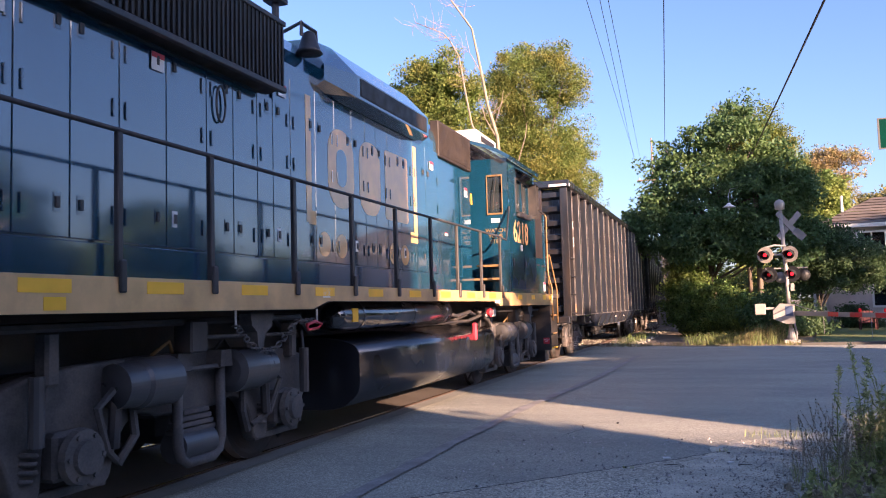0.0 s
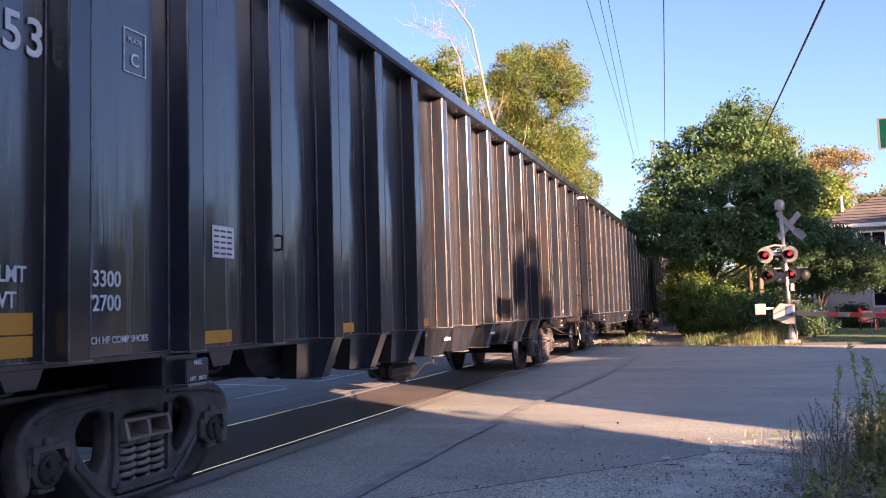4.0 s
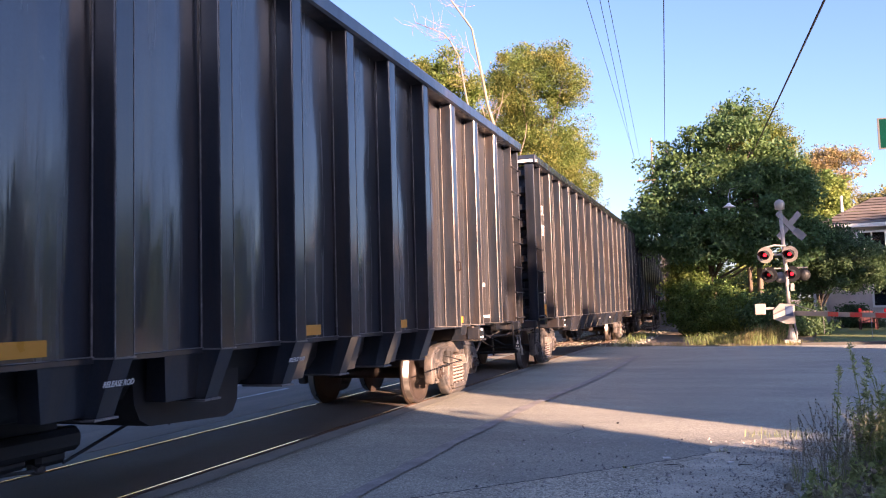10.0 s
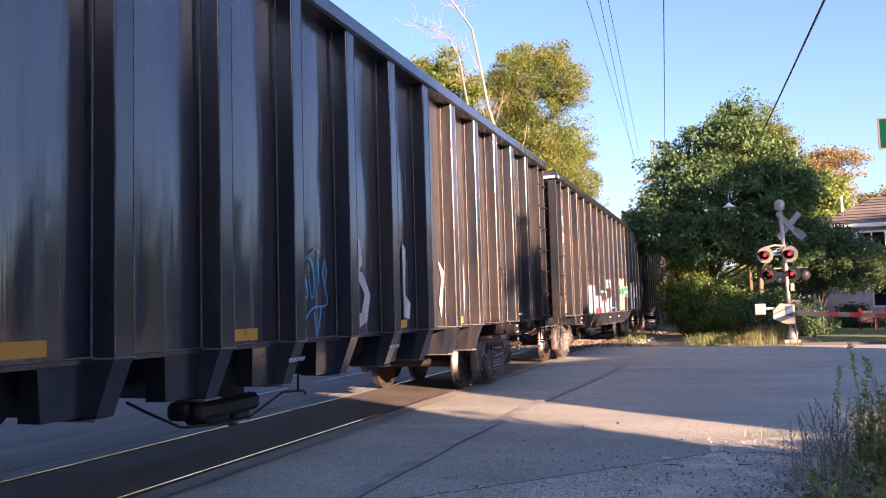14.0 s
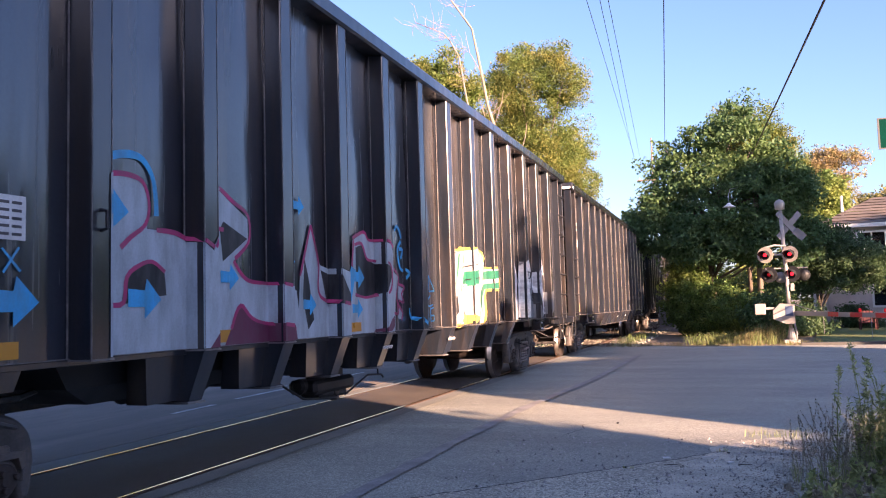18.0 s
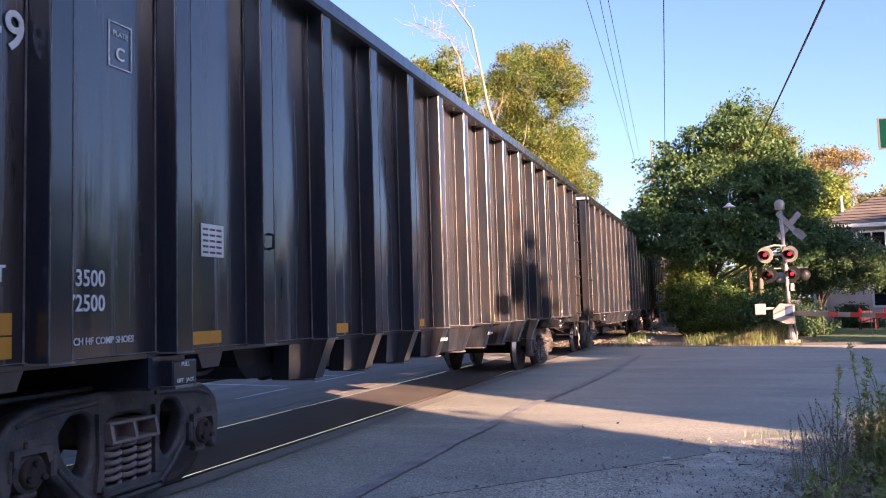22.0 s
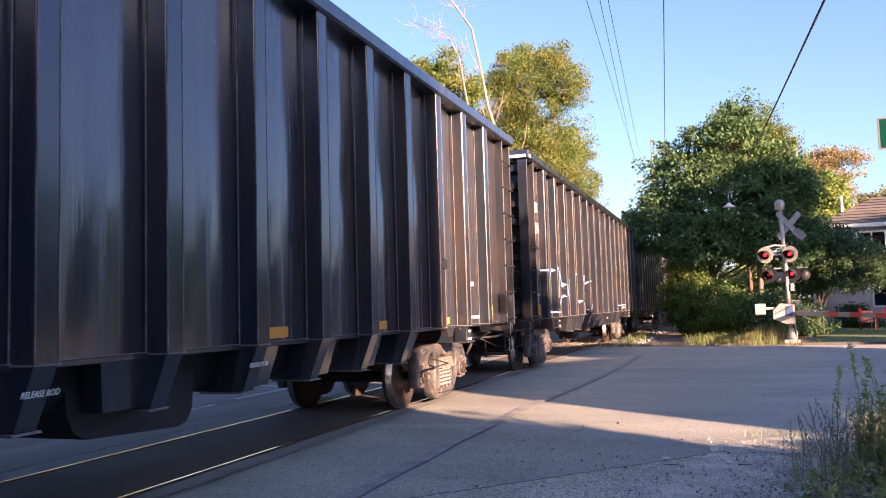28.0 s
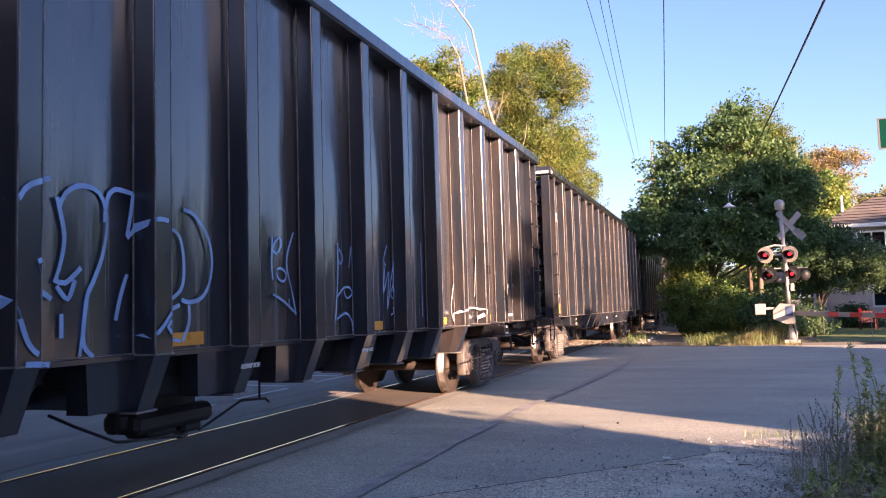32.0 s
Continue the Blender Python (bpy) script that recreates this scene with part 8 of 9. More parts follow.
def crossing_signal():
    s = thing("crossing_signal", "white railway crossing signal mast with red flashing lights", "crossing signal", at=(7.26, 29.91, -0.05))
    part("mast", M().tube([(0, 0, 0), (-0.06, 0, 2.4), (-0.14, 0, 4.55)], 0.065, 12), SIGNAL_WHITE, s, smooth=True)
    part("footing", M().box(-0.25, 0.25, -0.25, 0.25, 0.0, 0.12, 0.02), CONCRETE, s)
    part("mast_base", M().lathe([(0.1, 0.16), (0.16, 0.15), (0.4, 0.10), (0.5, 0.08)], axis="z", n=12), SIGNAL_WHITE, s)
    part("bell", M().lathe([(4.5, 0.05), (4.52, 0.15), (4.72, 0.17), (4.82, 0.12), (4.86, 0.02)], at=(-0.15, -0.02, 0), axis="z", n=14), SIGNAL_WHITE, s, "round white crossing bell", True)
    # crossbuck, turned away from the view
    for a in (45, -45):
        m = M().box(-0.60, 0.60, -0.01, 0.01, -0.10, 0.10)
        ob = part("crossbuck_blade", m, BUCK_GREY, s, "grey back of a crossbuck blade")
        ob.matrix_basis = pose(0.12, 0.10 + (0.025 if a < 0 else 0), 3.98, 0, 0, 30) @ pose(0, 0, 0, 0, a, 0)
    tp = part("track_count_plate", M().box(-0.2, 0.2, 0.0, 0.02, -0.13, 0.13, 0.004), BUCK_GREY, s)
    tp.matrix_basis = pose(0.44, 0.16, 3.66, 0, 42, 0)

    def lamp(x, y, z, back, face, lens, hood=True):
        """One flashing light: background disc, hood and lens. face -1 looks towards the road users on this side."""
        here = pose(x, y, z, 0, 0, -22)
        x = y = z = 0.0
        disc = part("light_background", M().lathe([(y, 0.27), (y + 0.012 * -face, 0.27), (y + 0.05 * -face, 0.2), (y + 0.16 * -face, 0.12)], at=(x, 0, z), axis="y", n=24), back, s)
        disc.matrix_basis = here
        part("lens", M().lathe([(y + face * 0.014, 0.062), (y + face * 0.03, 0.05), (y + face * 0.036, 0.02)], at=(x, 0, z), axis="y", n=18), lens, disc, "red signal lens")
        part("lamp_body", M().lathe([(y + face * 0.004, 0.16), (y + face * 0.012, 0.16)], at=(x, 0, z), axis="y", n=18), HOOD_BLACK, disc)
        hd = M()
        rings = []
        sweep = [math.pi * (-0.32 + 1.64 * i / 16) for i in range(17)]
        for dy, r in ((0.0, 0.145), (0.15, 0.15), (0.32, 0.15)):
            cut = [max(-1.0, 1 - dy * 2.6) if math.sin(a) < 0 else 1.0 for a in sweep]
            ring = [(x + r * math.cos(a), y + face * dy * max(c, 0.35), z + r * math.sin(a) - 0.10 * dy) for a, c in zip(sweep, cut)]
            rings.append(ring + [(px * 1.05, py, pz * 1.05) for px, py, pz in ring[::-1]])
        part("hood", hd.loft(rings), HOOD_BLACK, disc, "black lamp hood")

    part("light_arm", M().tube([(-0.78, -0.12, 2.98), (0.28, -0.12, 2.98)], 0.03, 8), SIGNAL_WHITE, s)
    part("light_arm", M().tube([(-0.70, 0.05, 2.52), (0.62, 0.05, 2.52)], 0.025, 8), SIGNAL_WHITE, s)
    lamp(-0.70, -0.2, 2.98, LAMP_DISC, -1, RED_GLOW)
    lamp(0.07, -0.2, 2.98, LAMP_DISC, -1, RED_GLOW)
    lamp(-0.60, 0.0, 2.32, SIGNAL_BLACK, -1, RED_DIM)
    lamp(0.12, 0.0, 2.32, SIGNAL_BLACK, -1, RED_GLOW)
    part("rear_light", M().lathe([(0.05, 0.05), (0.10, 0.2), (0.22, 0.21), (0.24, 0.2)], at=(0.50, 0, 2.28), axis="y", n=18), SIGNAL_BLACK, s, smooth=True)
    part("rear_light", M().lathe([(0.05, 0.05), (0.10, 0.17), (0.22, 0.19), (0.24, 0.18)], at=(-0.22, 0, 2.22), axis="y", n=18), SIGNAL_WHITE, s, smooth=True)
    part("junction_box", M().box(0.04, 0.16, -0.1, 0.02, 1.75, 2.0, 0.01), SIGNAL_WHITE, s)
    part("top_lamp_bracket", M().tube([(-0.72, -0.15, 3.22), (-0.4, -0.15, 3.30), (-0.05, -0.12, 3.26)], 0.035, 8), SIGNAL_WHITE, s)
    mech = part("gate_mechanism", M().prism([(-0.55, 0.82), (-0.18, 0.66), (0.12, 0.66), (0.12, 1.30), (-0.32, 1.34), (-0.55, 1.10)], "y", -0.30, 0.10), SIGNAL_WHITE, s, "white gate mechanism box")
    part("maker_plate", M().box(-0.18, 0.06, -0.306, -0.302, 0.92, 1.24), material("faded_blue_plate", (0.05, 0.08, 0.16), 0.5), mech)
    part("counterweight_arm", M().box(-0.95, -0.5, -0.24, -0.16, 1.14, 1.22, 0.01), SIGNAL_WHITE, s)
    part("counterweight", M().box(-1.12, -0.78, -0.36, -0.10, 0.98, 1.34, 0.015), SIGNAL_WHITE, s)
    part("cable_conduit", M().tube([(0.10, -0.05, 0.70), (0.16, -0.05, 0.35), (0.14, -0.05, 0.02)], 0.03, 8), SIGNAL_WHITE, s, smooth=True)
    # the gate arm, lowered across the lane
    d = Vector((2.0, -8.6, 0)).normalized()
    n = Vector((-d.y, d.x, 0))

    def seg(a, b, h0, h1):
        m = M()
        p0, p1 = Vector((0.15, -0.2, 1.0)) + d * a, Vector((0.15, -0.2, 1.0)) + d * b
        rings = []
        for p, h in ((p0, h0), (p1, h1)):
            rings.append([p + n * 0.02 + Vector((0, 0, h)), p - n * 0.02 + Vector((0, 0, h)), p - n * 0.02 - Vector((0, 0, h)), p + n * 0.02 - Vector((0, 0, h))])
        return m.loft(rings)

    arm = part("gate_arm", seg(0.0, 3.02, 0.075, 0.07), SIGNAL_WHITE, s, "white root of the striped gate arm")
    for i in range(9):
        a = 3.02 + 0.85 * i
        part("stripe", seg(a + 0.001, a + 0.849, 0.068 - 0.002 * i, 0.066 - 0.002 * i), RED_PAINT if i % 2 == 0 else SIGNAL_WHITE, arm)
    for a, mt in ((5.4, RED_DIM), (7.0, RED_DIM), (8.6, RED_DIM)):
        p = Vector((0.15, -0.2, 1.10)) + d * a
        part("arm_light", M().lathe([(p.z - 0.03, 0.025), (p.z, 0.04), (p.z + 0.06, 0.04), (p.z + 0.08, 0.02)], at=(p.x, p.y, 0), axis="z", n=10), mt, arm, "small red lamp on the gate arm")
    for a in (2.6, 6.1):
        p = Vector((0.15, -0.2, 0.95)) + d * a
        part("hanging_wire", M().cyl(p, p - Vector((0, 0, 0.55)), 0.006, 5), GREY_METAL, arm)
    part("stay_bar", M().tube([(0.08, -0.25, 1.30), tuple(Vector((0.15, -0.2, 1.08)) + d * 1.9)], 0.014, 6), GREY_METAL, arm)
    return s


crossing_signal()


# ---- house across the lawn ----
SIDING = material("pale_pinkish_siding", (0.50, 0.44, 0.40), 0.75, vary=0.12, scale=2, grain=0.1)
SHINGLE = material("brown_roof_shingles", (0.125, 0.105, 0.088), 0.85, vary=0.2, scale=1.5, grain=0.3, grain_scale=20, bump=0.01, object_vary=0.2)
TRIM = material("white_house_trim", (0.70, 0.69, 0.66), 0.5, vary=0.08)
DARK_GLASS = pane_glass("dark_window_glass")
INSIDE = material("dim_room", (0.05, 0.05, 0.05), 0.9)


def house():
    h = thing("house", "two-storey pale house with a brown shingled roof", "house", at=(10.15, 46.2, -0.06))
    w, d, e = 11.0, 8.0, 5.15
    holes = [(1.55, 2.75, 3.95, 4.75), (4.6, 5.8, 3.95, 4.75), (2.1, 3.7, 1.05, 2.35), (4.8, 6.4, 1.05, 2.35)]
    wall = wall_with_holes("y", 0, 0.25, 0, w, 0.0, e, holes)
    part("front_wall", wall, SIDING, h)
    part("side_wall", M().box(0, 0.25, 0.25, d, 0, e), SIDING, h)
    part("side_wall", M().box(w - 0.25, w, 0.25, d, 0, e), SIDING, h)
    part("back_wall", M().box(0.25, w - 0.25, d - 0.25, d, 0, e), SIDING, h)
    for i in range(24):
        z = 0.5 + i * 0.19
        for x0, x1 in ((0.0, 1.5), (3.8, 4.5), (6.5, w)):
            if x0 == 0.0 or i < 30:
                part("siding_board", M().prism([(-0.022, z), (-0.002, z), (-0.002, z + 0.185), (-0.008, z + 0.185)], "x", x0, x1), SIDING, h)
    for a in holes:
        fr = part("window", M().box(a[0] - 0.09, a[1] + 0.09, -0.05, -0.003, a[3], a[3] + 0.1).box(a[0] - 0.09, a[1] + 0.09, -0.06, -0.003, a[2] - 0.1, a[2])
                  .box(a[0] - 0.09, a[0], -0.05, -0.003, a[2], a[3]).box(a[1], a[1] + 0.09, -0.05, -0.003, a[2], a[3]).box((a[0] + a[1]) / 2 - 0.03, (a[0] + a[1]) / 2 + 0.03, -0.04, 0.06, a[2], a[3]), TRIM, h, "white window frame")
        pn = part("pane", M().box(a[0], a[1], 0.06, 0.075, a[2], a[3]), DARK_GLASS, fr)
        pn.visible_shadow = False
    part("room_back", M().box(0.4, w - 0.4, 3.0, 3.1, 0.1, e - 0.1), INSIDE, h)
    part("upper_floor", M().box(0.25, w - 0.25, 0.25, 3.0, 2.7, 2.9), INSIDE, h)
    # hipped roof, laid in courses of shingles
    o, rh = 0.45, 1.75
    n = 9
    for i in range(n):
        t0, t1 = i / n, (i + 1) / n
        r = []
        for t, up in ((t0, 0.03), (t1, 0.0)):
            x0, x1 = -o + t * 3.4, w + o - t * 3.4
            y0, y1 = -o + t * (d / 2 + o), d + o - t * (d / 2 + o)
            z = e + 0.05 + rh * t + up
            r.append([(x0, y0, z), (x1, y0, z), (x1, y1, z), (x0, y1, z)])
        part("shingle_course", M().loft(r, True, i == n - 1), SHINGLE, h)
    part("eave_board", M().box(-o, w + o, -o, -o + 0.04, e - 0.14, e + 0.06).box(-o, -o + 0.04, -o, d + o, e - 0.14, e + 0.06), TRIM, h)
    part("soffit", M().box(-o + 0.04, w + o, -o + 0.04, 0, e - 0.08, e - 0.04).box(-o + 0.04, 0, -o + 0.04, d, e - 0.08, e - 0.04), TRIM, h)
    part("vent_pipe", M().cyl((1.1, 1.8, e + 0.6), (1.1, 1.8, e + 1.75), 0.07, 10), TRIM, h)
    return h


house()


def garden_chair():
    c = thing("garden_chair", "dull red wooden garden chair on the lawn", "chair", at=(11.2, 41.3, -0.03))
    RED_WOOD = material("dull_red_wood_paint", (0.065, 0.013, 0.015), 0.7, vary=0.2, scale=4)
    part("seat", M().box(-0.35, 0.35, -0.3, 0.3, 0.34, 0.39), RED_WOOD, c)
    for i in range(4):
        part("back_slat", M().prism([(0.28, 0.36), (0.31, 0.36), (0.48, 0.98), (0.45, 0.98)], "x", -0.33 + 0.17 * i, -0.19 + 0.17 * i), RED_WOOD, c)
    for s in (-1, 1):
        part("armrest", M().box(s * 0.42 - 0.06, s * 0.42 + 0.06, -0.4, 0.35, 0.58, 0.61), RED_WOOD, c)
        for y in (-0.33, 0.28):
            part("leg", M().box(s * 0.39 - 0.03, s * 0.39 + 0.03, y - 0.04, y + 0.04, 0, 0.58), RED_WOOD, c)
    c.scale = (0.85, 0.85, 0.85)


garden_chair()

# ---- poles, wires, lamp and sign ----
POLE_WOOD = material("grey_pole_wood", (0.22, 0.18, 0.14), 0.9, vary=0.25, scale=3, stretch=(4, 4, 0.4), grain=0.3, bump=0.006)
WIRE = material("black_cable", (0.03, 0.03, 0.032), 0.6, vary=0.1)


def utility_pole():
    p = thing("utility_pole", "tall grey wooden utility pole with crossarms", "utility pole", at=(-0.35, 71.3, -0.1))
    p.matrix_basis = pose(-0.28, 71.3, -0.1)
    part("pole", M().tube([(0, 0, 0), (0, 0, 9.0), (0, 0, 15.6)], [0.12, 0.085, 0.06], 10), POLE_WOOD, p, smooth=True)
    for z in (12.0, 10.55):
        part("crossarm", M().box(-1.3, 0.25, -0.06, 0.06, z - 0.06, z + 0.06), POLE_WOOD, p)
        for x in (-1.1, -0.6):
            part("insulator", M().lathe([(z + 0.06, 0.03), (z + 0.1, 0.06), (z + 0.2, 0.05), (z + 0.24, 0.02)], at=(x, 0, 0), axis="z", n=8), TRIM, p)
    return p


utility_pole()


def wire(a, b, sag, r, label="thin black overhead wire"):
    a, b = Vector(a), Vector(b)
    pts = [a.lerp(b, i / 24) - Vector((0, 0, sag * 4 * (i / 24) * (1 - i / 24))) for i in range(25)]
    w = part("overhead_wire", M().tube(pts, r, 5), WIRE)
    return tagged(w, label, "wire")


def through_top(p, q):
    """A far end for a wire that passes p and ends at q, continued past p towards the near side."""
    p, q = Vector(p), Vector(q)
    return p + (p - q) * 0.45


for p, q, r in (((3.03, 15.72, 7.36), (-1.27, 71.2, 12.25), 0.0065), ((3.27, 15.8, 7.35), (-1.27, 71.3, 10.85), 0.0065), ((3.42, 15.85, 7.35), (-0.8, 71.3, 10.85), 0.0065)):
    wire(through_top(p, q), q, 0.12, r)
wire(through_top((4.43, 16.21, 7.32), (0.55, 73.5, 11.6)), (0.55, 73.5, 11.6), 0.0, 0.011)
wire(through_top((7.38, 17.23, 7.23), (6.88, 36.1, 8.12)), (6.7, 39.5, 8.15), 0.05, 0.026, "thick black overhead cable")


def street_lamp():
    s = thing("street_lamp", "white street lamp on a bracket by the tree", "street lamp", at=(6.4, 36.6, -0.07))
    part("pole", M().tube([(0.3, 2.9, 0), (0.3, 2.9, 8.3)], [0.14, 0.10], 10), POLE_WOOD, s, smooth=True)
    part("bracket", M().tube([(0.3, 2.9, 6.3), (-0.3, 0.9, 6.4), (-0.8, -0.9, 6.1), (-0.88, -1.75, 5.75), (-0.88, -1.8, 5.4)], 0.010, 6), GREY_METAL, s, smooth=True)
    part("shade", M().lathe([(5.42, 0.06), (5.36, 0.10), (5.28, 0.24), (5.26, 0.26), (5.255, 0.05)], at=(-0.88, -1.8, 0), axis="z", n=18), TRIM, s, "white enamel lamp shade", True)
    part("bulb", M().lathe([(5.26, 0.03), (5.2, 0.05), (5.14, 0.02)], at=(-0.88, -1.8, 0), axis="z", n=10), TRIM, s)


street_lamp()


def street_sign():
    s = thing("street_sign", "green street name sign on a steel post", "street sign", at=(8.05, 10.05, -0.05))
    part("post", M().cyl((-0.5, 0.03, 0), (-0.5, 0.03, 3.5), 0.03, 10), GREY_METAL, s)
    # plate and border colours are darkened to stand for shade on the sign
    green = material("shade_dark_green_sheeting", (0.002, 0.040, 0.030), 0.9, vary=0.1)
    green.node_tree.nodes["Principled BSDF"].inputs["Specular IOR Level"].default_value = 0.05
    part("sign_plate", M().box(-1.055, -0.35, -0.008, 0.0, 3.10, 3.42, 0.003), green, s, "green sign plate with its border, coloured dark for shade")
    part("plate_border", M().box(-1.065, -0.34, -0.0105, 0.002, 3.42, 3.435).box(-1.065, -0.34, -0.0105, 0.002, 3.085, 3.10).box(-1.065, -1.045, -0.0105, 0.002, 3.10, 3.42).box(-0.355, -0.34, -0.0105, 0.002, 3.10, 3.42), material("shade_grey_sign_border", (0.10, 0.11, 0.12), 0.8, vary=0.1), s)


street_sign()


def signal_cabinet():
    s = thing("signal_cabinet", "grey metal signal cabinet beside the track", "cabinet", at=(1.95, 47.5, -0.07))
    part("cabinet_body", M().box(-0.35, 0.35, -0.3, 0.3, 0.15, 1.45, 0.02), GREY_METAL, s)
    part("cabinet_roof", M().box(-0.42, 0.42, -0.37, 0.37, 1.45, 1.52, 0.02), GREY_METAL, s)
    part("plinth", M().box(-0.4, 0.4, -0.35, 0.35, 0, 0.15), CONCRETE, s)


signal_cabinet()


# ---- grass and weeds ----
DRY_GRASS = foliage("dry_grass", (0.21, 0.19, 0.085), (0.14, 0.17, 0.05), 0.45, 0.35)
WEED_GREEN = foliage("weed_green", (0.19, 0.26, 0.085), (0.28, 0.30, 0.12), 0.4, 0.5)
VERGE_GREEN = foliage("verge_green", (0.38, 0.44, 0.17), (0.50, 0.47, 0.25), 0.4, 0.55)
WEED_DRY = foliage("dry_weed", (0.40, 0.35, 0.26), (0.33, 0.32, 0.21), 0.4, 0.45)


def blades(spots, seed, wide=1.0):
    """Grass blades: (x, y, radius, count, height, lean) each."""
    rng = random.Random(seed)
    m = M()
    for x, y, r, n, h, lean in spots:
        for _ in range(n):
            a, q = rng.uniform(0, 6.283), r * math.sqrt(rng.random())
            bx, by = x + q * math.cos(a), y + q * math.sin(a)
            hh = h * rng.uniform(0.45, 1.15)
            dx, dy = rng.gauss(0, lean) * hh, rng.gauss(0, lean) * hh
            w = (0.006 + 0.008 * hh) * wide
            t = rng.uniform(0, 3.14)
            wx, wy = w * math.cos(t), w * math.sin(t)
            m.add([(bx - wx, by - wy, -0.07), (bx + wx, by + wy, -0.07), (bx + dx * 0.4 + wx * 0.7, by + dy * 0.4 + wy * 0.7, hh * 0.6), (bx + dx, by + dy, hh), (bx + dx * 0.4 - wx * 0.7, by + dy * 0.4 - wy * 0.7, hh * 0.6)],
                  [(0, 1, 2, 4), (4, 2, 3)])
    return m


rng = random.Random(3)
far_grass = [(4.5 + 0.24 * i + rng.uniform(-0.2, 0.2), 28.9 + rng.uniform(-0.3, 1.4), 0.45, 60, 0.13, 0.5) for i in range(15)] + [(1.6 + 0.35 * i, 28.6 + rng.uniform(-0.1, 0.5), 0.35, 45, 0.14, 0.35) for i in range(7)] + \
            [(5.7 + 0.16 * i, 30.4 + rng.uniform(-0.5, 0.6), 0.3, 55, 0.40 + 0.05 * i, 0.28) for i in range(8)]
tagged(part("roadside_grass", blades(far_grass, 4, 0.6), DRY_GRASS), "tall dry sunlit grass by the road", "grass", kind="stuff")
green_far = [(4.2 + 0.22 * i, 30.2 + rng.uniform(-0.6, 1.0), 0.45, 70, 0.34, 0.45) for i in range(13)] + [(-1.6 - 0.3 * i, 30 + 1.2 * i, 0.7, 60, 0.3, 0.35) for i in range(8)] + [(1.75, 29.5 + 1.3 * i, 0.4, 40, 0.25, 0.35) for i in range(8)]
tagged(part("roadside_weeds", blades(green_far, 6), WEED_GREEN), "green weeds at the road's far edge", "weeds", kind="stuff")
near = [(5.9 + 0.06 * i + rng.uniform(-0.2, 0.5), 5.9 + 0.17 * i + rng.uniform(-0.3, 0.3), 0.32, 95, 0.15 + 0.011 * i, 0.45) for i in range(22)] + [(6.5 + 0.1 * i, 7.0 + 0.3 * i, 0.4, 80, 0.36, 0.35) for i in range(14)]
tagged(part("verge_grass", blades(near + [(5.2, 8.25, 0.06, 14, 0.05, 0.5), (4.45, 7.3, 0.05, 10, 0.03, 0.5), (5.6, 9.3, 0.2, 30, 0.07, 0.5), (5.9, 9.2, 0.2, 40, 0.1, 0.5)], 7, 0.5), VERGE_GREEN), "green grass and weeds on the verge", "grass", kind="stuff")
tagged(part("dry_verge_grass", blades([(x - 0.1, y + 0.1, r, n // 2, h * 1.05, 0.4) for x, y, r, n, h, l in near], 9, 0.5), WEED_DRY), "dry brown grass on the verge", "grass", kind="stuff")


def weed_plant(x, y, h, seed, mat, label, stems=1, leaf=0.065, gap=0.016, slim=0.18, droop=-0.1, spread=0.04, bare=0.15):
    """An upright weed: thin stems with small narrow leaves all along."""
    t = thing("weed_plant", label, "weed", at=(x, y, -0.05))
    rs = np.random.RandomState(seed)
    cs, outs = [], []
    for k in range(stems):
        bx, by = rs.normal(0, spread, 2)
        lx, ly = rs.normal(0, 0.07 if stems < 5 else 0.2 if stems < 12 else 0.13, 2) * h
        hh = h * rs.uniform(0.75, 1.0)
        pts = [(bx + lx * s * s, by + ly * s * s, hh * s) for s in (0, 0.33, 0.66, 1.0)]
        g = 1.0 if stems < 5 else 0.4
        part("stem", M().tube(pts, [0.006 * g, 0.005 * g, 0.004 * g, 0.002 * g], 4), mat, t)
        n = int(hh * (1 - bare) / gap * 2.2)
        s = bare + (1 - bare) * rs.rand(n)
        a = rs.uniform(0, 6.283, n)
        rad = leaf * 0.5 * (1.15 - 0.75 * s)
        cs.append(np.stack([bx + lx * s * s + rad * np.cos(a), by + ly * s * s + rad * np.sin(a), hh * s + 0.3 * rad], 1))
        outs.append(np.stack([np.cos(a) * 1.6, np.sin(a) * 1.6, np.full(n, 0.7)], 1))
    me = leaf_mesh("leaves", np.concatenate(cs), leaf, slim, np.concatenate(outs), droop, seed + 1)
    part("leaves", me, mat, t)
    return t


def by_camera_side(x, y, h):
    """Keeps a weed on the shaded side of the gap between the houses, in the same line of sight."""
    u = 0.593 * x + 0.805 * y
    s = min(1.0, (9.35 - 3.168) / (u - 3.168))
    return 5.343 + s * (x - 5.343), s * y, 1.45 - s * (1.45 - h)


for k, (x, y, h, st_) in enumerate([(6.34, 8.9, 0.98, 1), (6.47, 9.0, 0.92, 1), (6.55, 8.85, 1.10, 1), (6.60, 8.6, 0.72, 4), (6.42, 8.5, 0.64, 4), (6.75, 9.0, 0.75, 3), (6.95, 9.7, 0.9, 3), (7.1, 10.2, 0.95, 3), (6.8, 8.3, 0.7, 4), (6.62, 8.2, 0.6, 4)]):
    x, y, h = by_camera_side(x, y, h)
    weed_plant(x, y, h, 200 + k, VERGE_GREEN, "tall upright green weed on the verge", st_)
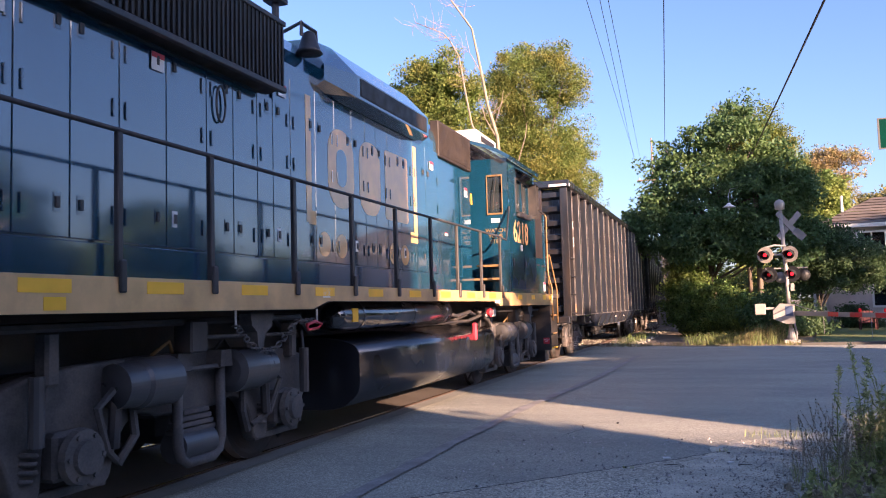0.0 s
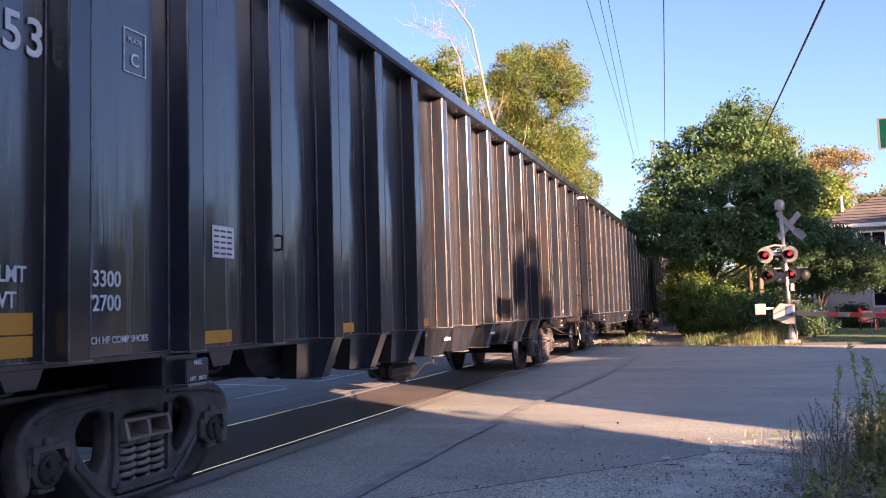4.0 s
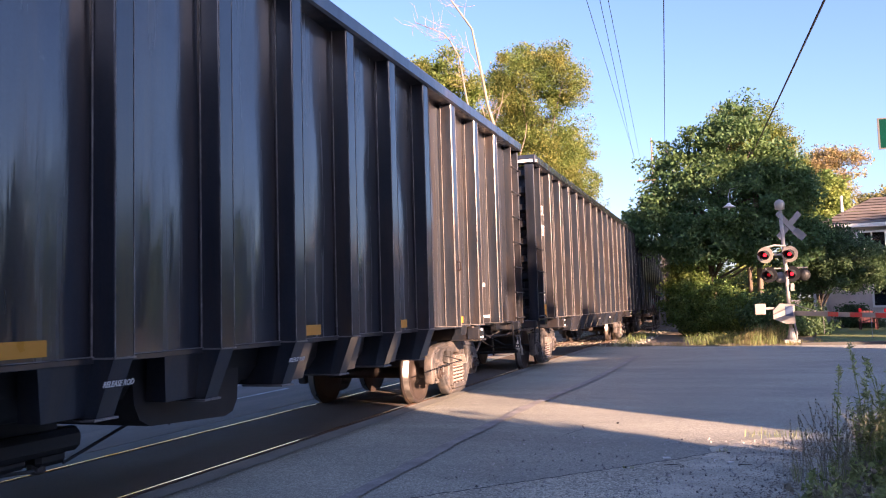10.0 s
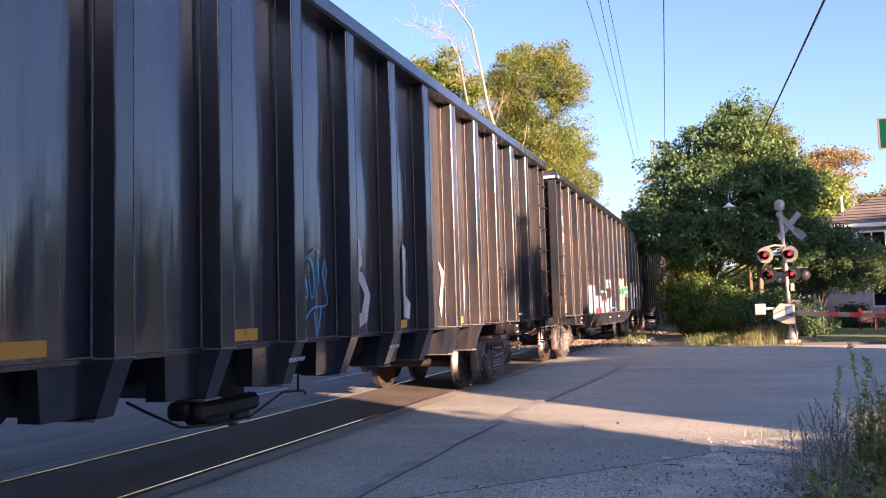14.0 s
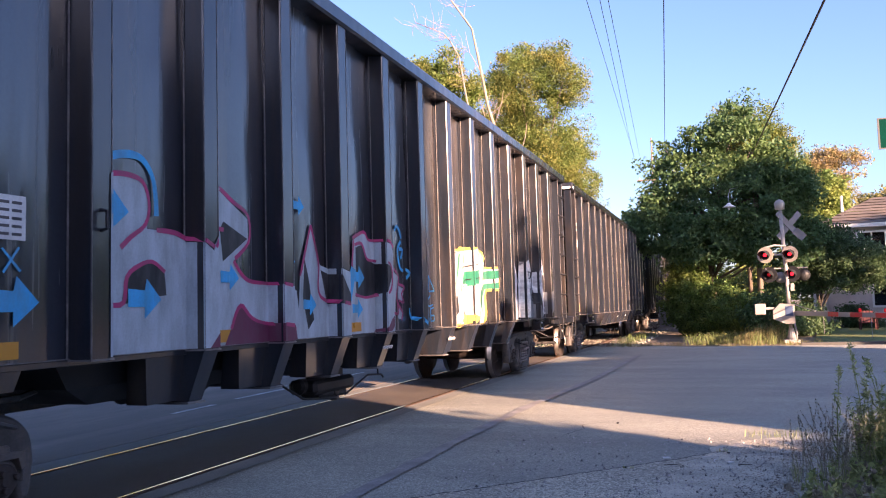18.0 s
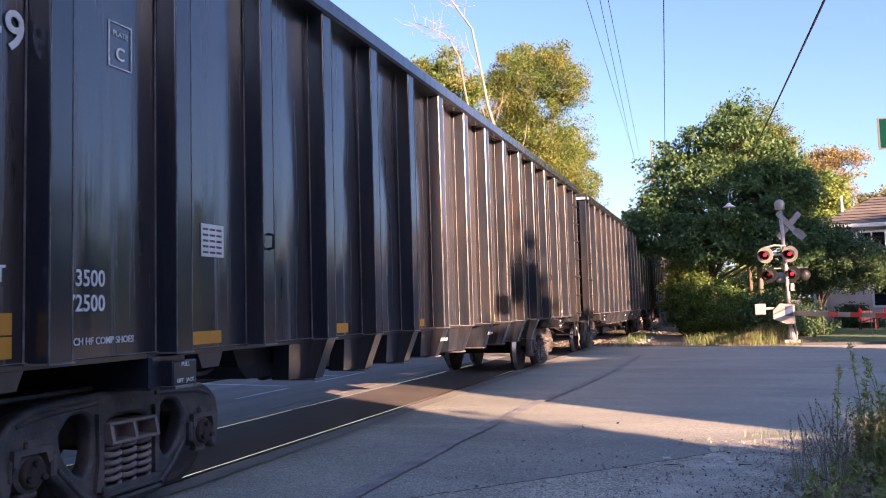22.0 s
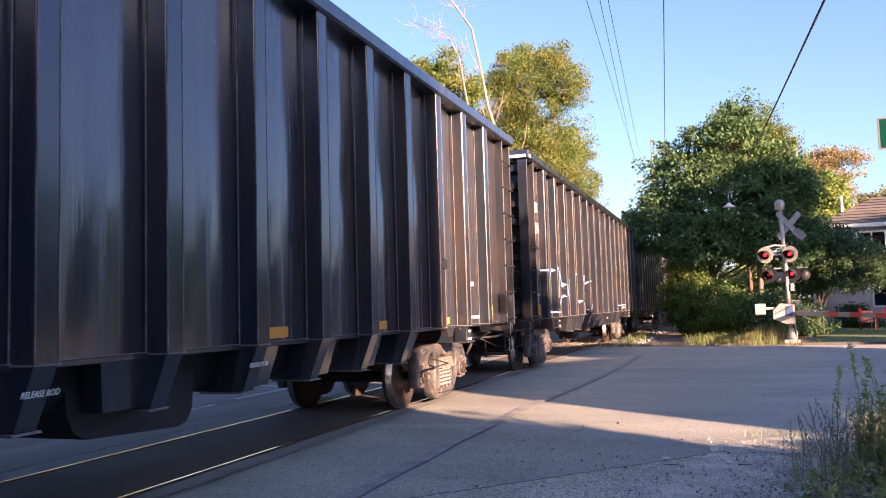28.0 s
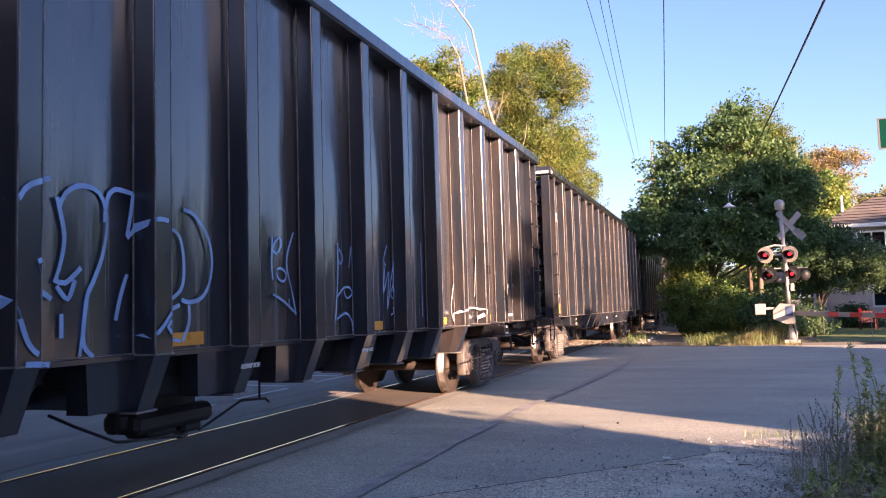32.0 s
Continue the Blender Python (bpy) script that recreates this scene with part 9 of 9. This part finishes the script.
for k, (x, y, h) in enumerate([(6.12, 8.9, 0.44), (6.26, 9.1, 0.48), (6.08, 8.5, 0.36), (6.32, 8.6, 0.44), (6.2, 8.2, 0.36)]):
    x, y, h = by_camera_side(x, y, h)
    weed_plant(x, y, h, 230 + k, WEED_DRY, "bushy dry grey-brown weed on the verge", 14, 0.016, 0.016, 0.6, 0.0, 0.13, 0.45)
for k in range(54):
    x = 5.85 + 0.028 * k + rng.uniform(-0.12, 0.4)
    y = 6.0 + 0.05 * k + rng.uniform(-0.3, 0.3)
    weed_plant(x, y, rng.uniform(0.12, 0.26) + 0.004 * k, 250 + k, VERGE_GREEN if k % 4 else WEED_DRY, "leafy green weed on the verge" if k % 4 else "dry brown weed on the verge", 8, 0.062, 0.017, 0.42, 0.0, 0.13, 0.05)

BROWN_SIDING = material("dark_brown_siding", (0.10, 0.075, 0.06), 0.8, vary=0.2, scale=2, grain=0.2)
# ---- houses and trees added unseen behind the camera, shading the road from low sun ----
def along(u, a):
    """A place by its offset u across the sunlight and a towards the sun."""
    return Vector((0.593 * u + 0.805 * a, 0.805 * u - 0.593 * a, 0))


def shade_house(u0, u1, a0, a1, eave, ridge, label):
    h = thing("neighbour_house", label, "house")
    c = [along(u0, a0), along(u1, a0), along(u1, a1), along(u0, a1)]
    part("wall", M().loft([[(p.x, p.y, -0.06) for p in c], [(p.x, p.y, eave) for p in c]]), BROWN_SIDING, h)
    e = [along(u0 - 0.0, a0 - 0.3), along(u1 + 0.0, a0 - 0.3), along(u1 + 0.0, a1 + 0.3), along(u0 - 0.0, a1 + 0.3)]
    r0, r1 = along(u0, (a0 + a1) / 2), along(u1, (a0 + a1) / 2)
    m = M()
    m.add([(p.x, p.y, eave) for p in e] + [(r0.x, r0.y, ridge), (r1.x, r1.y, ridge)], [(0, 1, 5, 4), (2, 3, 4, 5), (0, 4, 3), (1, 2, 5), (0, 3, 2, 1)])
    part("roof", m, SHINGLE, h)
    f = (c[1] - c[0]).normalized()
    nrm = Vector((f.y, -f.x, 0))
    for k in range(int((u1 - u0) / 2.6)):
        for z in ((1.0, 2.3), (3.9, 5.1)):
            if z[1] < eave:
                p = c[0] + f * (1.2 + 2.6 * k)
                q = p + f * 1.0
                o = nrm * (-0.02 if (c[0] + nrm).length > c[0].length else 0.02)
                part("window", M().loft([[tuple(p + o + Vector((0, 0, z[0]))), tuple(q + o + Vector((0, 0, z[0]))), tuple(q + o + Vector((0, 0, z[1]))), tuple(p + o + Vector((0, 0, z[1])))],
                                         [tuple(p + Vector((0, 0, z[0]))), tuple(q + Vector((0, 0, z[0]))), tuple(q + Vector((0, 0, z[1]))), tuple(p + Vector((0, 0, z[1])))]]), DARK_GLASS, h)


shade_house(-12, 9.55, 15, 24, 6.6, 10.6, "tall unseen brown house, added to shade the road")
shade_house(11.42, 19.0, 12, 18, 3.6, 6.6, "low unseen brown house, added to shade the road")
shade_house(19.1, 26.2, 12, 18, 3.8, 8.2, "low unseen brown house with a steep roof, added for shade")
for k, (u, a, h, w) in enumerate(((8.9, 13.5, 4.6, 0.6), (14.8, 21.0, 10.2, 1.9), (18.6, 21.5, 8.4, 1.7), (44.5, 22, 15.0, 3.6), (43, 0, 5.0, 2.4), (52, -2, 6, 2.8), (58, 6, 7, 3.0), (-16, 18, 11, 3.8), (-22, 10, 11, 3.8), (-27, 3, 11, 3.8), (-20, -6, 14, 4.6), (-24, -14, 14, 4.6), (-30, 14, 15, 4.6), (-26, 24, 15, 4.6), (-22, -24, 13, 4.6))):
    p = along(u, a)
    tree("garden_tree", "unseen leafy tree, added for shade and reflection", (p.x, p.y, -0.06), [(0, 0, h * 0.62, w, w, h * 0.36), (w * 0.4, 0, h * 0.45, w * 0.8, w * 0.8, h * 0.3), (-w * 0.4, 0.2, h * 0.5, w * 0.8, w * 0.8, h * 0.3)],
         int(80 + 60 * w), 80, 0.42, 0.46, 0.7, 0.1, GREEN_DEEP, 300 + k, 0.14, 6, 0.35)

# unseen crowns added to break up the sun on the far roadside
p = along(9.75, 14)
tree("garden_tree", "thin unseen twiggy tree, added for dappled shade", (p.x, p.y, -0.06), [(0, 0, 3.4, 0.3, 0.3, 0.7), (0.1, 0.1, 4.2, 0.25, 0.25, 0.5)], 16, 16, 0.16, 0.12, 0.5, 0.1, GREEN_DEEP, 345, 0.03, 8, 0.2)
for k, (u, w) in enumerate(((34.6, 2.5), (39.6, 2.8))):
    p = along(u, 20)
    tree("garden_tree", "tall unseen tree with a high leafy crown, added for shade", (p.x, p.y, -0.06), [(0, 0, 14.6, w, w, 1.9), (w * 0.4, 0, 14.2, w * 0.8, w * 0.8, 1.5), (-w * 0.4, 0.2, 14.4, w * 0.8, w * 0.8, 1.6)], 150, 80, 0.42, 0.46, 0.7, 0.1, GREEN_DEEP, 346 + k, 0.2, 8, 0.35)
p = along(30.4, 20)
tree("garden_tree", "unseen leafy tree, added for shade and reflection", (p.x, p.y, -0.06), [(0.2, 0, 12.4, 1.3, 1.4, 3.2), (0.4, 0.5, 10.2, 0.9, 0.9, 2.6), (-0.9, -1.2, 13.0, 0.8, 0.8, 2.6)], 260, 80, 0.36, 0.42, 0.7, 0.1, GREEN_DEEP, 340, 0.14, 6, 0.2)

# unseen trees added to keep sky light off the rib flanks
for k, (x, y, h) in enumerate(((3.0, -19, 11), (9.0, -17.5, 11.5), (15.5, -18.5, 11), (-4.0, -21, 11))):
    tree("garden_tree", "tall dark unseen tree, added to block sky light", (x, y, -0.06), [(0, 0, h * 0.6, 3.4, 3.0, h * 0.38), (1.5, 0, h * 0.35, 2.6, 2.4, h * 0.3), (-1.6, 0.2, h * 0.4, 2.6, 2.4, h * 0.32)], 260, 70, 0.55, 0.6, 0.7, 0.1, GREEN_DARK, 350 + k, 0.25, 6, 0.35)

# unseen trees across the side road, added for their reflection in the car sides
for k, (x, y, h, w) in enumerate(((26, 37, 8.6, 3.2), (34, 33, 9.6, 3.4), (44, 22, 9.0, 3.4), (44, 8, 8, 3.4), (24, 48, 5.6, 3.0), (35.5, 34.5, 11, 2.4), (21.5, 30.5, 6.4, 1.8))):
    tree("garden_tree", "unseen leafy tree, added to reflect in the car sides", (x, y, -0.06), [(0, 0, h * 0.6, w, w, h * 0.38), (w * 0.5, 0, h * 0.36, w * 0.9, w * 0.9, h * 0.34), (-w * 0.5, 0.2, h * 0.36, w * 0.9, w * 0.9, h * 0.34)], 170, 60, 0.5, 0.42, 0.7, 0.1, GREEN_DEEP, 370 + k, 0.18, 6, 0.35)

# two more unseen trees that only block the sun
for k, u in enumerate((29.7, 31.9)):
    p = along(u, 12)
    tree("garden_tree", "small unseen leafy tree, added for shade", (p.x, p.y, -0.06), [(0, 0, 5.6, 1.1, 1.1, 2.2), (0.2, 0.2, 4.6, 0.9, 0.9, 1.4)], 130, 70, 0.34, 0.36, 0.7, 0.1, GREEN_DEEP, 390 + k, 0.1, 5, 0.2)


motions()
